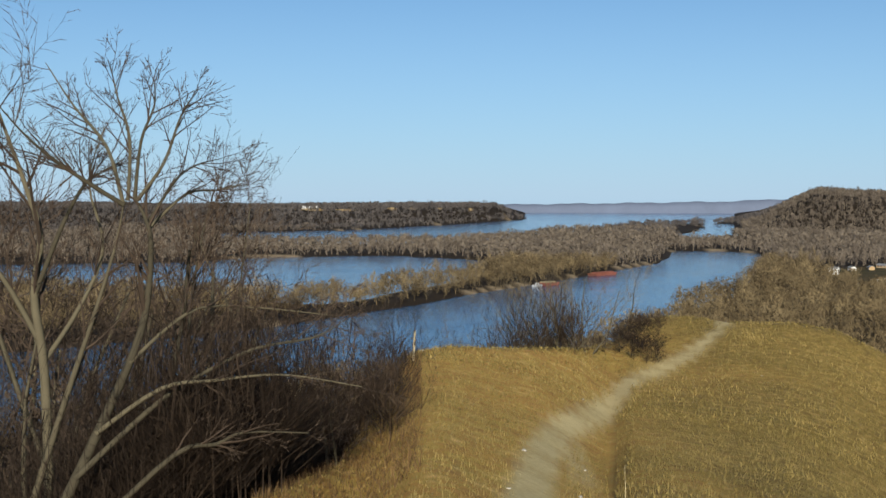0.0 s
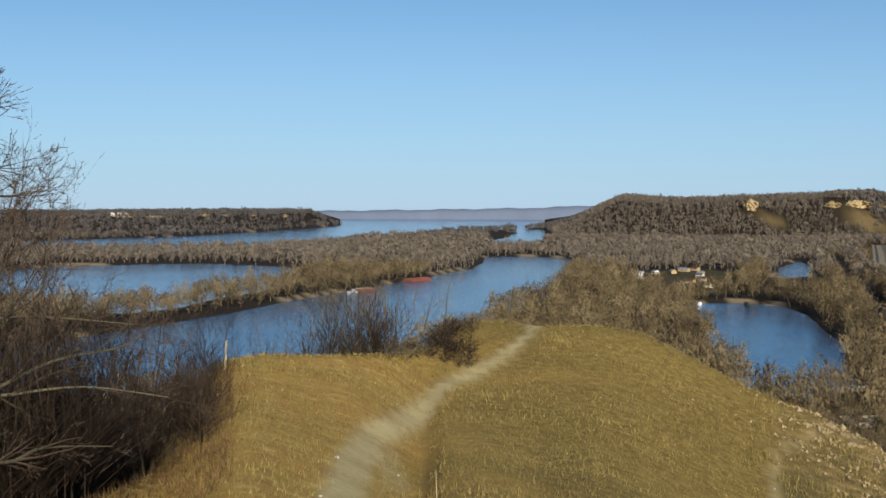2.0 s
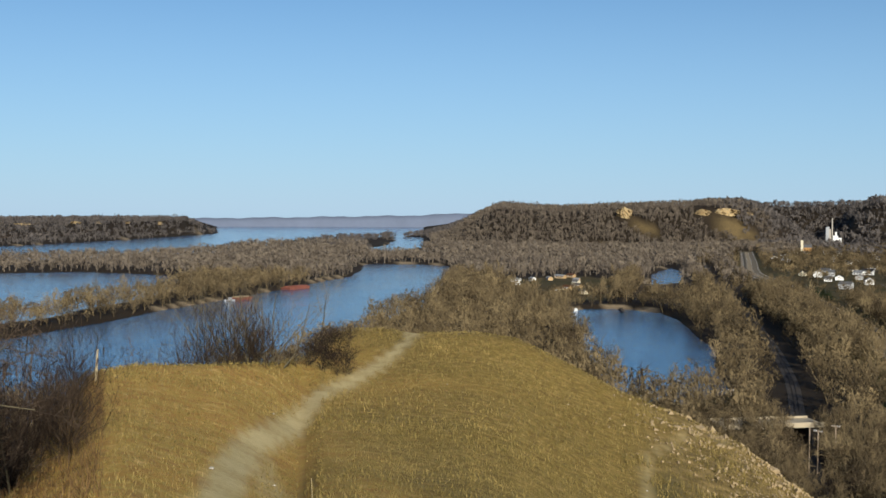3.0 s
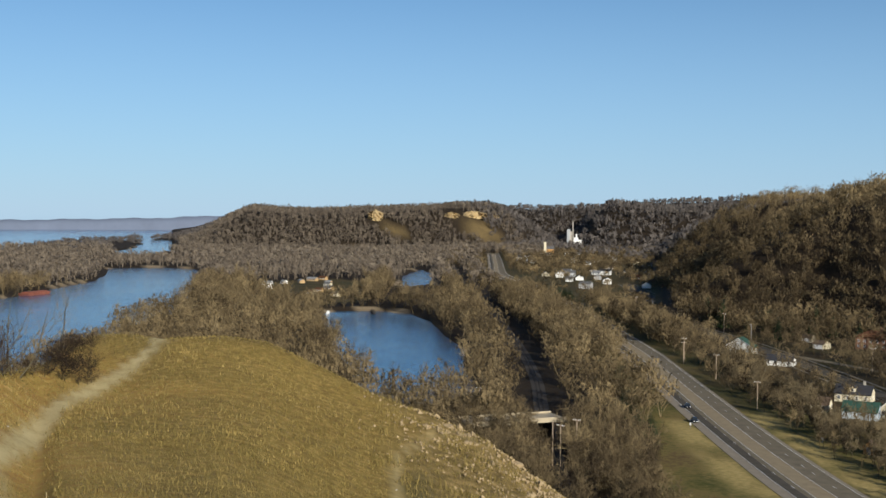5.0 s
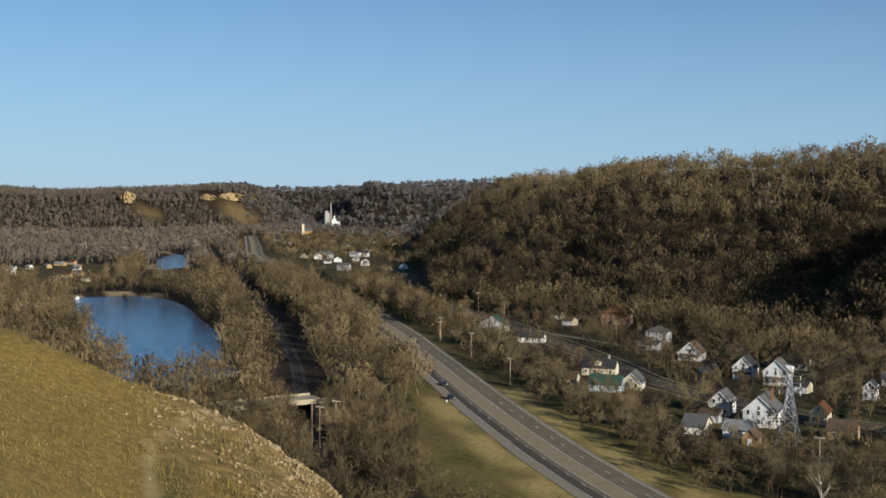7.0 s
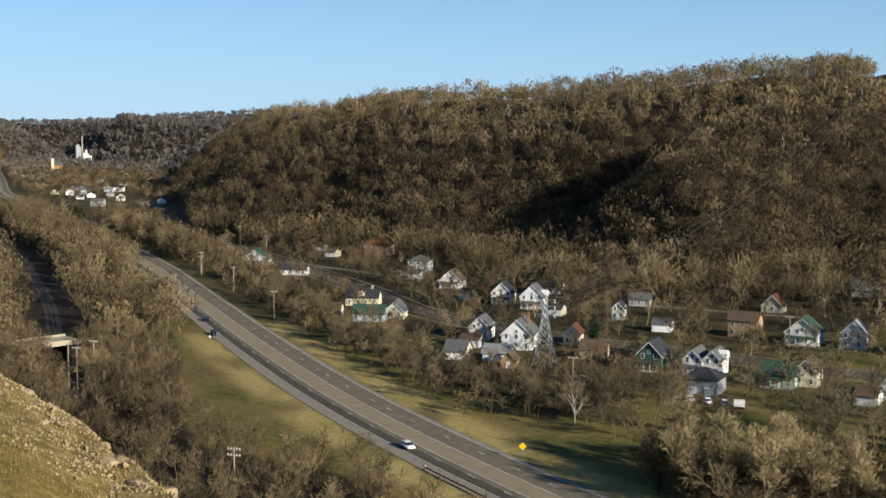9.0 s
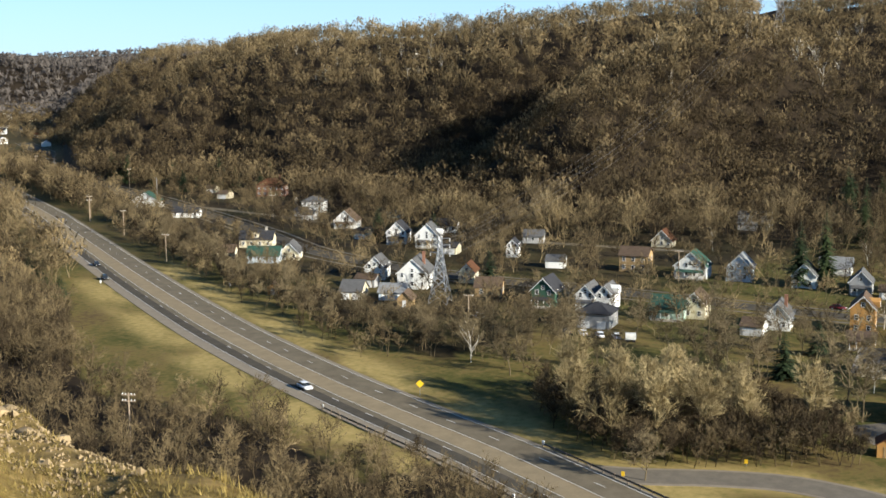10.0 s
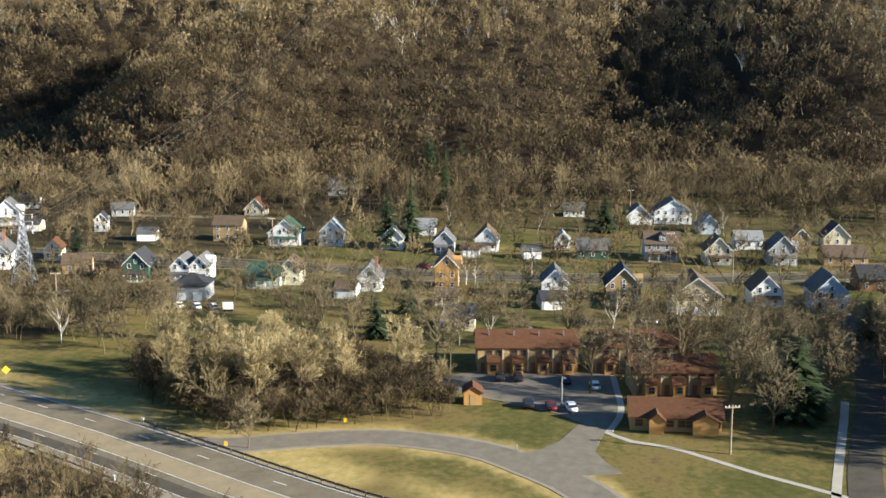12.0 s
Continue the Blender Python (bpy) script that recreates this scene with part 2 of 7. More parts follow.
def ground_material():
    m, n, l, b = material("ground_cover", 0.95)
    b.inputs["Specular IOR Level"].default_value = 0.1
    fine, mid, broad = noise_node(n, l, 9.0, 6), noise_node(n, l, 0.55, 6), noise_node(n, l, 0.035, 5)
    # dry grass of the bluff
    g1 = ramp_node(n, l, mid, [(0.3, (0.243, 0.148, 0.0296)), (0.55, (0.441, 0.270, 0.0645)), (0.75, (0.596, 0.383, 0.1111))])
    g2 = ramp_node(n, l, fine, [(0.3, (0.221, 0.148, 0.0325)), (0.7, (0.553, 0.365, 0.1111))])
    g3 = ramp_node(n, l, noise_node(n, l, 0.16, 5), [(0.38, (0.221, 0.129, 0.0368)), (0.5, (0.441, 0.281, 0.0738)), (0.62, (0.376, 0.286, 0.0554))])
    g4 = ramp_node(n, l, noise_node(n, l, 2.3, 8, "Object", 0.72), [(0.36, (0.218, 0.105, 0.0325)), (0.47, (0.440, 0.233, 0.0595)), (0.53, (0.348, 0.251, 0.0486)), (0.64, (0.750, 0.465, 0.1625))])
    grass = mix_node(n, l, 0.6, mix_node(n, l, 0.5, mix_node(n, l, 0.25, g1, g2), g3), g4)
    # darker grass, more of it towards the right of the bluff
    dark_grass = ramp_node(n, l, noise_node(n, l, 3.1, 7, "Object", 0.7), [(0.38, (0.102, 0.067, 0.0210)), (0.5, (0.170, 0.127, 0.0291)), (0.62, (0.306, 0.209, 0.0646))])
    grass = mix_node(n, l, maths(n, l, "MULTIPLY", attr(n, "dark_grass"), 0.8, True), grass, dark_grass)
    # a darker olive patch to the right of the trail
    grass = mix_node(n, l, attr(n, "dark_patch"), grass, ramp_node(n, l, mid, [(0.35, (0.05, 0.05, 0.016)), (0.65, (0.13, 0.11, 0.035))]))
    # lawns and verges
    green = ramp_node(n, l, maths(n, l, "ADD", maths(n, l, "MULTIPLY", broad, 0.6), maths(n, l, "MULTIPLY", mid, 0.4)),
                      [(0.38, (0.066, 0.069, 0.016)), (0.46, (0.1, 0.092, 0.024)), (0.54, (0.175, 0.132, 0.042)), (0.64, (0.11, 0.074, 0.031))])
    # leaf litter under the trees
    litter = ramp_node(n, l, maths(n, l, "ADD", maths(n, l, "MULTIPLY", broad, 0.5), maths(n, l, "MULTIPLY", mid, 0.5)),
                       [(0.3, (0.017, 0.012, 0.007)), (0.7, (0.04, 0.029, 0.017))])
    sand = ramp_node(n, l, mid, [(0.3, (0.228, 0.167, 0.0912)), (0.7, (0.35, 0.274, 0.167))])
    dirt = ramp_node(n, l, maths(n, l, "ADD", maths(n, l, "MULTIPLY", fine, 0.4), maths(n, l, "MULTIPLY", mid, 0.6)),
                     [(0.3, (0.4, 0.31, 0.135)), (0.7, (0.62, 0.49, 0.23))])
    stones = n.new("ShaderNodeTexVoronoi")
    stones.inputs["Scale"].default_value = 1.6
    l.new(n.new("ShaderNodeTexCoord").outputs["Object"], stones.inputs["Vector"])
    rock = ramp_node(n, l, maths(n, l, "ADD", maths(n, l, "MULTIPLY", stones.outputs["Distance"], 0.7), maths(n, l, "MULTIPLY", fine, 0.45)),
                     [(0.2, (0.48, 0.38, 0.22)), (0.34, (0.36, 0.25, 0.1)), (0.58, (0.2, 0.14, 0.055)), (0.8, (0.1, 0.072, 0.03))])
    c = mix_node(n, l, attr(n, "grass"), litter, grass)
    c = mix_node(n, l, attr(n, "lawn"), c, green)
    verge = ramp_node(n, l, mid, [(0.3, (0.25, 0.196, 0.062)), (0.7, (0.43, 0.316, 0.12))])
    c = mix_node(n, l, attr(n, "verge"), c, verge)
    c = mix_node(n, l, attr(n, "sand"), c, sand)
    edge = maths(n, l, "ADD", maths(n, l, "MULTIPLY", maths(n, l, "SUBTRACT", mid, 0.5), 0.9), maths(n, l, "MULTIPLY", maths(n, l, "SUBTRACT", fine, 0.5), 0.8))
    c = mix_node(n, l, maths(n, l, "SMOOTH_MIN", maths(n, l, "MULTIPLY", attr(n, "rock"), maths(n, l, "ADD", 0.75, edge)), 1.0), c, rock)
    p = attr(n, "path")
    c = mix_node(n, l, maths(n, l, "MULTIPLY", p, maths(n, l, "ADD", 1.0, maths(n, l, "MULTIPLY", edge, 1.7)), True), c, dirt)
    l.new(c, b.inputs["Base Color"])
    bump(n, l, b, maths(n, l, "ADD", fine, maths(n, l, "MULTIPLY", mid, 2.0)), 0.35, 0.05)
    return m


def water_material():
    m, n, l, b = material("river_water", 0.08)
    b.inputs["Base Color"].default_value = (0.009, 0.085, 0.2, 1)
    b.inputs["Specular IOR Level"].default_value = 0.5
    b.inputs["IOR"].default_value = 1.33
    tc, mp = n.new("ShaderNodeTexCoord"), n.new("ShaderNodeMapping")
    mp.inputs["Scale"].default_value = (0.5, 0.2, 1)
    l.new(tc.outputs["Object"], mp.inputs["Vector"])
    w = n.new("ShaderNodeTexNoise")
    w.inputs["Scale"].default_value, w.inputs["Detail"].default_value = 1.0, 5
    l.new(mp.outputs[0], w.inputs["Vector"])
    patch = noise_node(n, l, 0.012, 4)
    l.new(ramp_node(n, l, patch, [(0.35, (0.05, 0.05, 0.05)), (0.7, (0.15, 0.15, 0.15))]), b.inputs["Roughness"])
    bump(n, l, b, w.outputs["Fac"], 0.75, 0.55)
    return m


M_GROUND, M_WATER = ground_material(), water_material()

# ---- the lie of the land ----
WATER_Z = -2.0
CHANNEL = [(258, 1387), (223, 1258), (132, 1068), (63, 933), (18, 852), (-16, 772), (-48, 715), (-90, 640), (-180, 540), (-420, 440), (-1200, 330),
           (-1200, 130), (-420, 235), (-160, 320), (-40, 400), (50, 500), (118, 645), (163, 766), (206, 842), (256, 1007), (323, 1228), (384, 1461), (346, 1531), (285, 1512)]
SLOUGH = [(-560, 1150), (-252, 1240), (-209, 1347), (-142, 1363), (-54, 1381), (-15, 1358), (46, 1292), (63, 1271), (40, 1080), (8, 960), (-33, 870), (-53, 800), (-79, 765), (-169, 790), (-420, 830)]
LAKE = [(-300, 1700), (-135, 1690), (13, 1780), (120, 1960), (180, 2160), (300, 2330), (420, 2760), (640, 3060), (720, 3000), (640, 2640), (517, 2115), (435, 2190), (560, 2560), (610, 2880), (760, 3300), (1000, 3840),
        (1300, 4850), (1000, 4930), (700, 4960), (390, 4975), (200, 4975), (230, 4200), (249, 3555), (120, 3150), (21, 2854), (-187, 2379), (-420, 2200)]
CUT = [(420, 2010), (470, 2085), (560, 2330), (640, 2560), (560, 2640), (505, 2400), (440, 2230), (385, 2140)]
POND = [(299, 804), (333, 811), (353, 776), (340, 713), (303, 612), (288, 562), (253, 495), (224, 425), (193, 400), (176, 402), (180, 439), (205, 520), (232, 617), (268, 720)]
POND2 = [(555, 1240), (644, 1383), (617, 1286), (514, 1083), (471, 1051)]
WATERS = [CHANNEL, SLOUGH, LAKE, CUT, POND, POND2]
HIGHWAY = [(1000, 1850), (815, 1500), (668, 1222), (604, 1063), (520, 868), (425, 655), (356, 507), (330, 456), (262, 325), (224, 248), (205.5, 206.5), (194, 177.5), (186.5, 157), (180, 138), (173.5, 118.5), (165, 97), (158, 80), (151.5, 62), (146, 40), (142, 10), (140, -60), (140, -200)]
RAMP = [(150, 20), (163, 24), (174.5, 31), (182.5, 41.5), (188, 52), (189, 67.5), (184, 80), (178.5, 89), (174, 99)]
STREET = [(690, 1000), (560, 760), (472, 617), (425, 500), (368, 372), (333, 302), (321, 230), (325.5, 172), (327.5, 117), (332.5, 84), (344, 38), (366, -9), (400, -80), (420, -160)]
BACKLANE = [(414, 470), (408, 400), (398, 330), (404, 250), (416, 190)]
RAIL = [(150, 240), (214, 359), (264, 451), (340, 608), (484, 925), (552, 1084), (700, 1400)]
TOWN = [(800, 1500), (1300, 2000), (1900, 2300), (1500, 1500), (900, 1000), (700, 930), (540, 640), (452, 420), (440, 300), (478, 200), (515, 130), (530, 60), (555, -30), (590, -120),
        (330, -160), (200, -60), (168, 30), (200, 150), (225, 215), (262, 300), (345, 460), (500, 790), (640, 1100)]
MARINA = [(300, 930), (330, 1120), (440, 1200), (480, 1120), (380, 940), (352, 860), (300, 850)]
CLUMP = [(196, 122), (181, 95), (186, 84), (199, 70), (204, 61), (222, 70), (230, 95), (216, 135)]
VERGE_FIELD = [(160, 122), (172, 148), (182, 183), (205, 243), (243, 320), (228, 325), (218, 298), (190, 262), (170, 232), (158, 206), (161, 177), (162, 157), (158, 138)]


def seg_distance(x, y, pts, closed=False):
    """Distance to a line of points."""
    best = np.full(np.shape(x), 1e9)
    pts = list(pts) + ([pts[0]] if closed else [])
    for (ax, ay), (bx, by) in zip(pts, pts[1:]):
        dx, dy = bx - ax, by - ay
        t = np.clip(((x - ax) * dx + (y - ay) * dy) / (dx * dx + dy * dy), 0, 1)
        best = np.minimum(best, np.hypot(x - ax - t * dx, y - ay - t * dy))
    return best


def inside(x, y, pts):
    r = np.zeros(np.shape(x), bool)
    for (ax, ay), (bx, by) in zip(pts, pts[1:] + pts[:1]):
        if ay != by:
            r ^= ((ay > y) != (by > y)) & (x < (bx - ax) * (y - ay) / (by - ay) + ax)
    return r


def shore(x, y):
    """Metres to the nearest water's edge, negative on the water."""
    d, w = np.full(np.shape(x), 1e9), np.zeros(np.shape(x), bool)
    for p in WATERS:
        d = np.minimum(d, seg_distance(x, y, p, True))
        w |= inside(x, y, p)
    return np.where(w, -d, d)


def wave(x, y, size, seed=0):
    """Smooth uneven field about -1 to 1."""
    a = np.zeros(np.shape(x))
    for i in range(6):
        k = 2 * math.pi / size * (0.6 + 0.35 * i)
        th = seed * 1.7 + i * 2.39996
        a = a + np.sin(k * (x * math.cos(th) + y * math.sin(th)) + seed * 3.1 + i * 1.3) / (1 + 0.4 * i)
    return a / 2.6


def smooth(t):
    t = np.clip(t, 0, 1)
    return t * t * (3 - 2 * t)


def table(az, rows, k):
    return np.interp(az, [r[0] for r in rows], [r[k] for r in rows])


# bearing, distance of the brow of the bluff, its fall below the eye
BROW = [(-180, 60, 3.0), (-90, 30, 3.4), (-60, 12, 3.4), (-35, 9, 3.6), (-20, 9.5, 3.4), (-7.3, 13.5, 3.37), (-4.9, 16.5, 3.74), (-3.8, 20, 3.87), (-2.5, 25, 3.9), (-1.4, 29, 3.82), (0.4, 31, 3.9), (4.4, 33, 4.17), (6.4, 37, 4.66), (8.0, 43, 5.25),
        (8.8, 48, 5.05), (10.5, 54, 5.28), (12, 53, 5.19), (13.4, 49, 5.0), (16, 50, 5.04), (18, 50, 5.3), (20, 49, 6.05), (22.9, 47, 7.0), (26.3, 46, 7.95), (29.3, 44, 8.82), (31.8, 41, 9.55), (33.8, 37, 9.9), (36.7, 31, 9.75), (41.5, 25, 8.8), (47.5, 21, 8.08),
        (60, 18, 8.4), (75, 16, 8.8), (95, 16, 8.8), (130, 30, 6.0), (180, 60, 3.0)]
# far heights: bearing, foot, brow, height of the brow
HILL_EAST = [(36, 880, 960, 0), (37.9, 820, 900, 15), (39.5, 790, 920, 35), (41.7, 770, 960, 57), (44, 755, 1010, 78), (46, 690, 1010, 84), (50.5, 640, 1000, 93), (54, 600, 970, 95), (57, 562, 950, 98), (60, 528, 930, 101), (65, 545, 920, 105),
             (70, 552, 920, 109), (80, 540, 900, 112), (93, 560, 900, 114), (115, 620, 1000, 118), (135, 900, 1300, 95), (160, 1500, 1900, 0)]
HILL_KNOB = [(35.5, 1180, 1300, 0), (36.6, 1150, 1300, 14), (37.4, 1140, 1320, 34), (38.7, 1130, 1350, 56), (40.4, 1130, 1380, 77), (43, 1130, 1380, 84), (50, 1200, 1400, 84), (60, 1200, 1500, 60)]
BLUFF_RIVER = [(13.2, 2260, 2300, -3), (14.6, 2220, 2420, 12), (15.6, 2180, 2480, 38), (16.3, 2160, 2500, 58), (17.2, 2150, 2500, 74), (18.6, 2140, 2500, 71), (20, 2150, 2510, 67), (23, 2200, 2560, 70), (25.2, 2250, 2620, 80), (27.6, 2300, 2680, 82), (28.8, 2400, 2720, 76), (30, 2700, 2950, 40), (31, 2900, 3000, 0)]
HILL_MID = [(31.6, 2500, 2600, 0), (32.4, 2400, 2700, 22), (33, 2350, 2700, 66), (33.9, 2300, 2680, 84), (35.5, 2280, 2680, 80), (37, 2300, 2650, 74), (40, 2350, 2700, 84), (43, 2400, 2800, 60), (46, 2400, 2800, 0)]
HILL_FAR = [(26, 3300, 3700, 60), (28.9, 3300, 3700, 82), (31, 3300, 3700, 84), (34, 3300, 3700, 90), (38, 3300, 3700, 106), (44, 3300, 3700, 130), (50, 3300, 3700, 140), (60, 3300, 3700, 60)]
BLUFF_LEFT = [(-60, 2600, 3000, 60), (-30, 2400, 2850, 44), (-15, 2420, 2850, 33), (-9, 2400, 2850, 30), (-6.5, 2400, 2860, 33), (-4.5, 2430, 2870, 34), (-2.2, 2620, 2950, 35), (0.4, 2900, 3150, 36), (2.5, 3260, 3420, 36), (3.2, 3480, 3560, 14), (3.9, 3560, 3600, -3), (4.4, 3600, 3650, -4)]
RIDGE_FAR = [(-40, 4790, 4940, 25), (0, 4790, 4940, 28), (3, 4800, 4940, 30), (8.3, 4830, 4950, 37), (13, 4830, 4950, 45), (15.7, 4830, 4950, 56), (22, 4830, 4950, 60), (32, 4830, 4950, 70), (50, 4830, 4950, 50)]
RANGES = [HILL_EAST, HILL_KNOB, BLUFF_RIVER, HILL_MID, HILL_FAR, BLUFF_LEFT]
GULLY_1 = [(485, 392), (560, 415), (610, 395), (660, 360)]
GULLY_2 = [(650, 90), (760, 115), (930, 160)]
SPUR_1 = [(525, 300), (600, 305), (650, 290)]
SPUR_2 = [(665, -15), (760, 10), (900, 45)]


def height(x, y):
    r, az = np.hypot(x, y), np.degrees(np.arctan2(x, y))
    sd = shore(x, y)
    z = np.where(sd > 0, np.minimum(0.0, WATER_Z + sd * 0.45), np.maximum(-6.0, WATER_Z + sd * 0.25))
    for rows in RANGES:
        foot, brow, top = (table(az, rows, k) for k in (1, 2, 3))
        on = (az > rows[0][0]) & (az < rows[-1][0])
        t = smooth((r - foot) / np.maximum(brow - foot, 1)) ** 0.9
        h = t * top * (1 + 0.05 * wave(x, y, 260, 2) + 0.05 * wave(x, y, 90, 5))
        if rows is HILL_EAST:
            g = np.exp(-(seg_distance(x, y, GULLY_1) / 42) ** 2) * 24 + np.exp(-(seg_distance(x, y, GULLY_2) / 55) ** 2) * 24
            s = np.exp(-(seg_distance(x, y, SPUR_1) / 50) ** 2) * 36 + np.exp(-(seg_distance(x, y, SPUR_2) / 55) ** 2) * 20
            h = h + smooth((r - foot + 45) / 95) * (s - g * smooth(t * 3) + 3 * wave(x, y, 120, 7)) * smooth((1.0 - t) * 2.6)
            h = np.maximum(h, 0)
        z = np.where(on & (h > 0.05), np.maximum(z, h), z)
    # the bluff underfoot
    brow, fall = table(az, BROW, 1), table(az, BROW, 2)
    t = np.clip(r / brow, 0, 1)
    near = 1.65 + (fall - 1.65) * (1 - (1 - t) ** 1.7) * smooth(r / 4.8)
    dip = table(az, [(-180, 0), (0, 0), (9, 0.8), (13.4, 1.1), (18, 1.3), (24, 1.0), (30, 0.0), (180, 0)], 1) * np.sin(np.clip((t - 0.12) / 0.88, 0, 1) * math.pi)
    top = EYE_Z - near - dip + 0.05 * wave(x, y, 7, 3) * smooth(r / 6) + (0.16 * wave(x, y, 4.5, 7) + 0.1 * wave(x, y, 1.9, 4)) * smooth((az - 22) / 5) * smooth((70 - az) / 10) * smooth((t - 0.62) * 4)
    past = np.maximum(r - brow, 0)
    steep = table(az, [(-180, 0.5), (-60, 0.62), (-10, 0.62), (0, 0.75), (20, 0.75), (30, 0.95), (45, 1.0), (90, 0.8), (130, 0.45), (180, 0.4)], 1)
    side = top - steep * (past - 2.6 * (1 - np.exp(-past / 2.6))) + (1.3 * wave(x, y, 24, 9) + 0.5 * wave(x, y, 9, 6)) * smooth(past / 8)
    return np.where(side > z, side, z), sd, past, brow


def mesh_object(name, verts, faces, mats, attributes=None, smooth_shade=False, kind="", label="", category=""):
    """An object from arrays of corners and of faces of one size."""
    me = bpy.data.meshes.new(name)
    verts, faces = np.asarray(verts, np.float32), np.asarray(faces, np.int32)
    me.vertices.add(len(verts))
    me.vertices.foreach_set("co", verts.ravel())
    k = faces.shape[1]
    me.loops.add(faces.size)
    me.loops.foreach_set("vertex_index", faces.ravel())
    me.polygons.add(len(faces))
    me.polygons.foreach_set("loop_start", np.arange(0, faces.size, k, dtype=np.int32))
    me.polygons.foreach_set("loop_total", np.full(len(faces), k, np.int32))
    me.polygons.foreach_set("use_smooth", np.full(len(faces), smooth_shade, bool))
    for key, v in (attributes or {}).items():
        me.attributes.new(key, "FLOAT", "POINT").data.foreach_set("value", np.asarray(v, np.float32))
    for m in mats if isinstance(mats, list) else [mats]:
        me.materials.append(m)
    me.update()
    return tagged(new(name, me), label, category, "", kind)


PATH = [(0.15, 2.0), (0.5, 8.0), (1.0, 13.9), (1.55, 18.8), (2.3, 23.4), (3.5, 27.8), (5.4, 35.0), (7.9, 41.0), (9.8, 45.3), (11.2, 48.0), (12.0, 53.0)]
TRAIL = [(10.5, 22.0), (12.8, 28.4), (14.4, 32.2), (15.6, 34.7), (17.2, 36.8), (19.7, 39.8), (22.5, 40.5)]


def build_ground():
    azs = np.radians(np.concatenate([np.arange(-180, -30, 3.0), np.arange(-30, 113, 0.42), np.arange(113, 180, 3.0)]))
    rs = np.concatenate([[0.02], np.geomspace(1.5, 62, 130), np.geomspace(63.5, 1000, 130), np.geomspace(1015, 4980, 70)])
    A, Rr = np.meshgrid(azs, rs)
    x, y = (Rr * np.sin(A)).ravel(), (Rr * np.cos(A)).ravel()
    z, sd, past, brow = height(x, y)
    r = np.hypot(x, y)
    on_top = np.clip(1 - past / 9, 0, 1) * (r < 90)
    az = np.degrees(A.ravel())
    d1 = seg_distance(x, y, PATH)
    width = np.interp(r, [0, 18, 30, 50], [0.2, 0.2, 0.25, 0.32])
    path = smooth(1.75 - d1 / width)
    # a second, fainter rut where the path is worn wide
    rut = [(px + 0.62 * float(smooth(np.array((25 - py) / 7))), py) for px, py in PATH]
    path = np.maximum(path, 0.6 * smooth(1.75 - seg_distance(x, y, rut) / width) * smooth(0.75 + 0.6 * wave(x, y, 3.5, 6)))
    path = np.maximum(path, 0.4 * smooth(1.6 - seg_distance(x, y, TRAIL) / 0.17)) * on_top
    rock = smooth((az - 22.5) / 5) * smooth((46 - az) / 6) * smooth((r / brow - 0.62 - 0.1 * wave(x, y, 8, 5)) * 4) * (r < 95)
    valley = (z < 1.0) & (r > 100)
    lawn = valley & (inside(x, y, TOWN) | inside(x, y, VERGE_FIELD) | (seg_distance(x, y, HIGHWAY) < 26) | inside(x, y, MARINA)) & (sd > 6)
    talus = np.exp(-((az - 23.75) / 0.6) ** 2 - ((r - 2385 + 60 * (az - 23.7)) / 45) ** 2) + np.exp(-((az - 27.9) / 0.95) ** 2 - ((r - 2480) / 70) ** 2) + 0.8 * np.exp(-((az - 22.7) / 1.2) ** 4 - ((r - 2230) / 28) ** 2)
    rock = np.maximum(rock, 0.95 * smooth(talus * 1.6 - 0.3 + 0.45 * wave(x, y, 45, 8)) * (talus > 0.1))
    sand = (np.abs(sd - 3) < 5) & valley & (wave(x, y, 150, 3) > 0.1) & (y > 640) & ~((x > 160) & (y < 770))
    hd = seg_distance(x, y, HIGHWAY)
    verge = valley * smooth((24 - hd) / 8) * smooth((hd - 10.0) / 1.5) * (y < 330) * smooth(0.75 + 0.8 * wave(x, y, 22, 3))
    hx = np.interp(y, [q[1] for q in HIGHWAY[::-1]], [q[0] for q in HIGHWAY[::-1]])
    bank = (x < hx - 11) & (y < 124) & (r > 60)
    verge = verge * ~bank
    lawn = lawn & ~bank
    verge = np.maximum(verge, valley * smooth((7 - seg_distance(x, y, RAMP)) / 2) * 0.9)
    nr, na = len(rs), len(azs)
    i, j = np.meshgrid(np.arange(nr - 1), np.arange(na), indexing="ij")
    j2 = (j + 1) % na
    quads = np.stack([i * na + j, (i + 1) * na + j, (i + 1) * na + j2, i * na + j2], -1).reshape(-1, 4)[:, ::-1]
    ob = mesh_object("ground", np.stack([x, y, z], -1), quads, M_GROUND, dict(grass=on_top, path=path, rock=rock, lawn=lawn * np.where(r > 900, 0.4, np.where(r > 440, 0.55, 1.0)) * np.where((y > 165) & (seg_distance(x, y, HIGHWAY) > 32) & (r < 900) & ~inside(x, y, VERGE_FIELD), 0.12 + 0.45 * smooth(0.4 + wave(x, y, 40, 6)), 0.88), verge=verge, sand=sand * 1.0, dark_grass=on_top * smooth((az - 3) / 14 + 0.35 * wave(x, y, 9, 4)), dark_patch=0.85 * np.exp(-((az - 25.3 - 0.3 * wave(x, y, 5, 2)) / 0.75) ** 4 - ((r - 32.5) / 4) ** 4)), True, "structure",
                     "dry golden grass bluff over a wooded river valley", "ground")
    return ob


build_ground()
wv = [(-5200, -5200), (5200, -5200), (5200, 5200), (-5200, 5200)]
mesh_object("water", [(x, y, WATER_Z) for x, y in wv], [(0, 1, 2, 3)], M_WATER, None, False, "structure", "deep blue rippled river and backwaters under clear sky", "water")


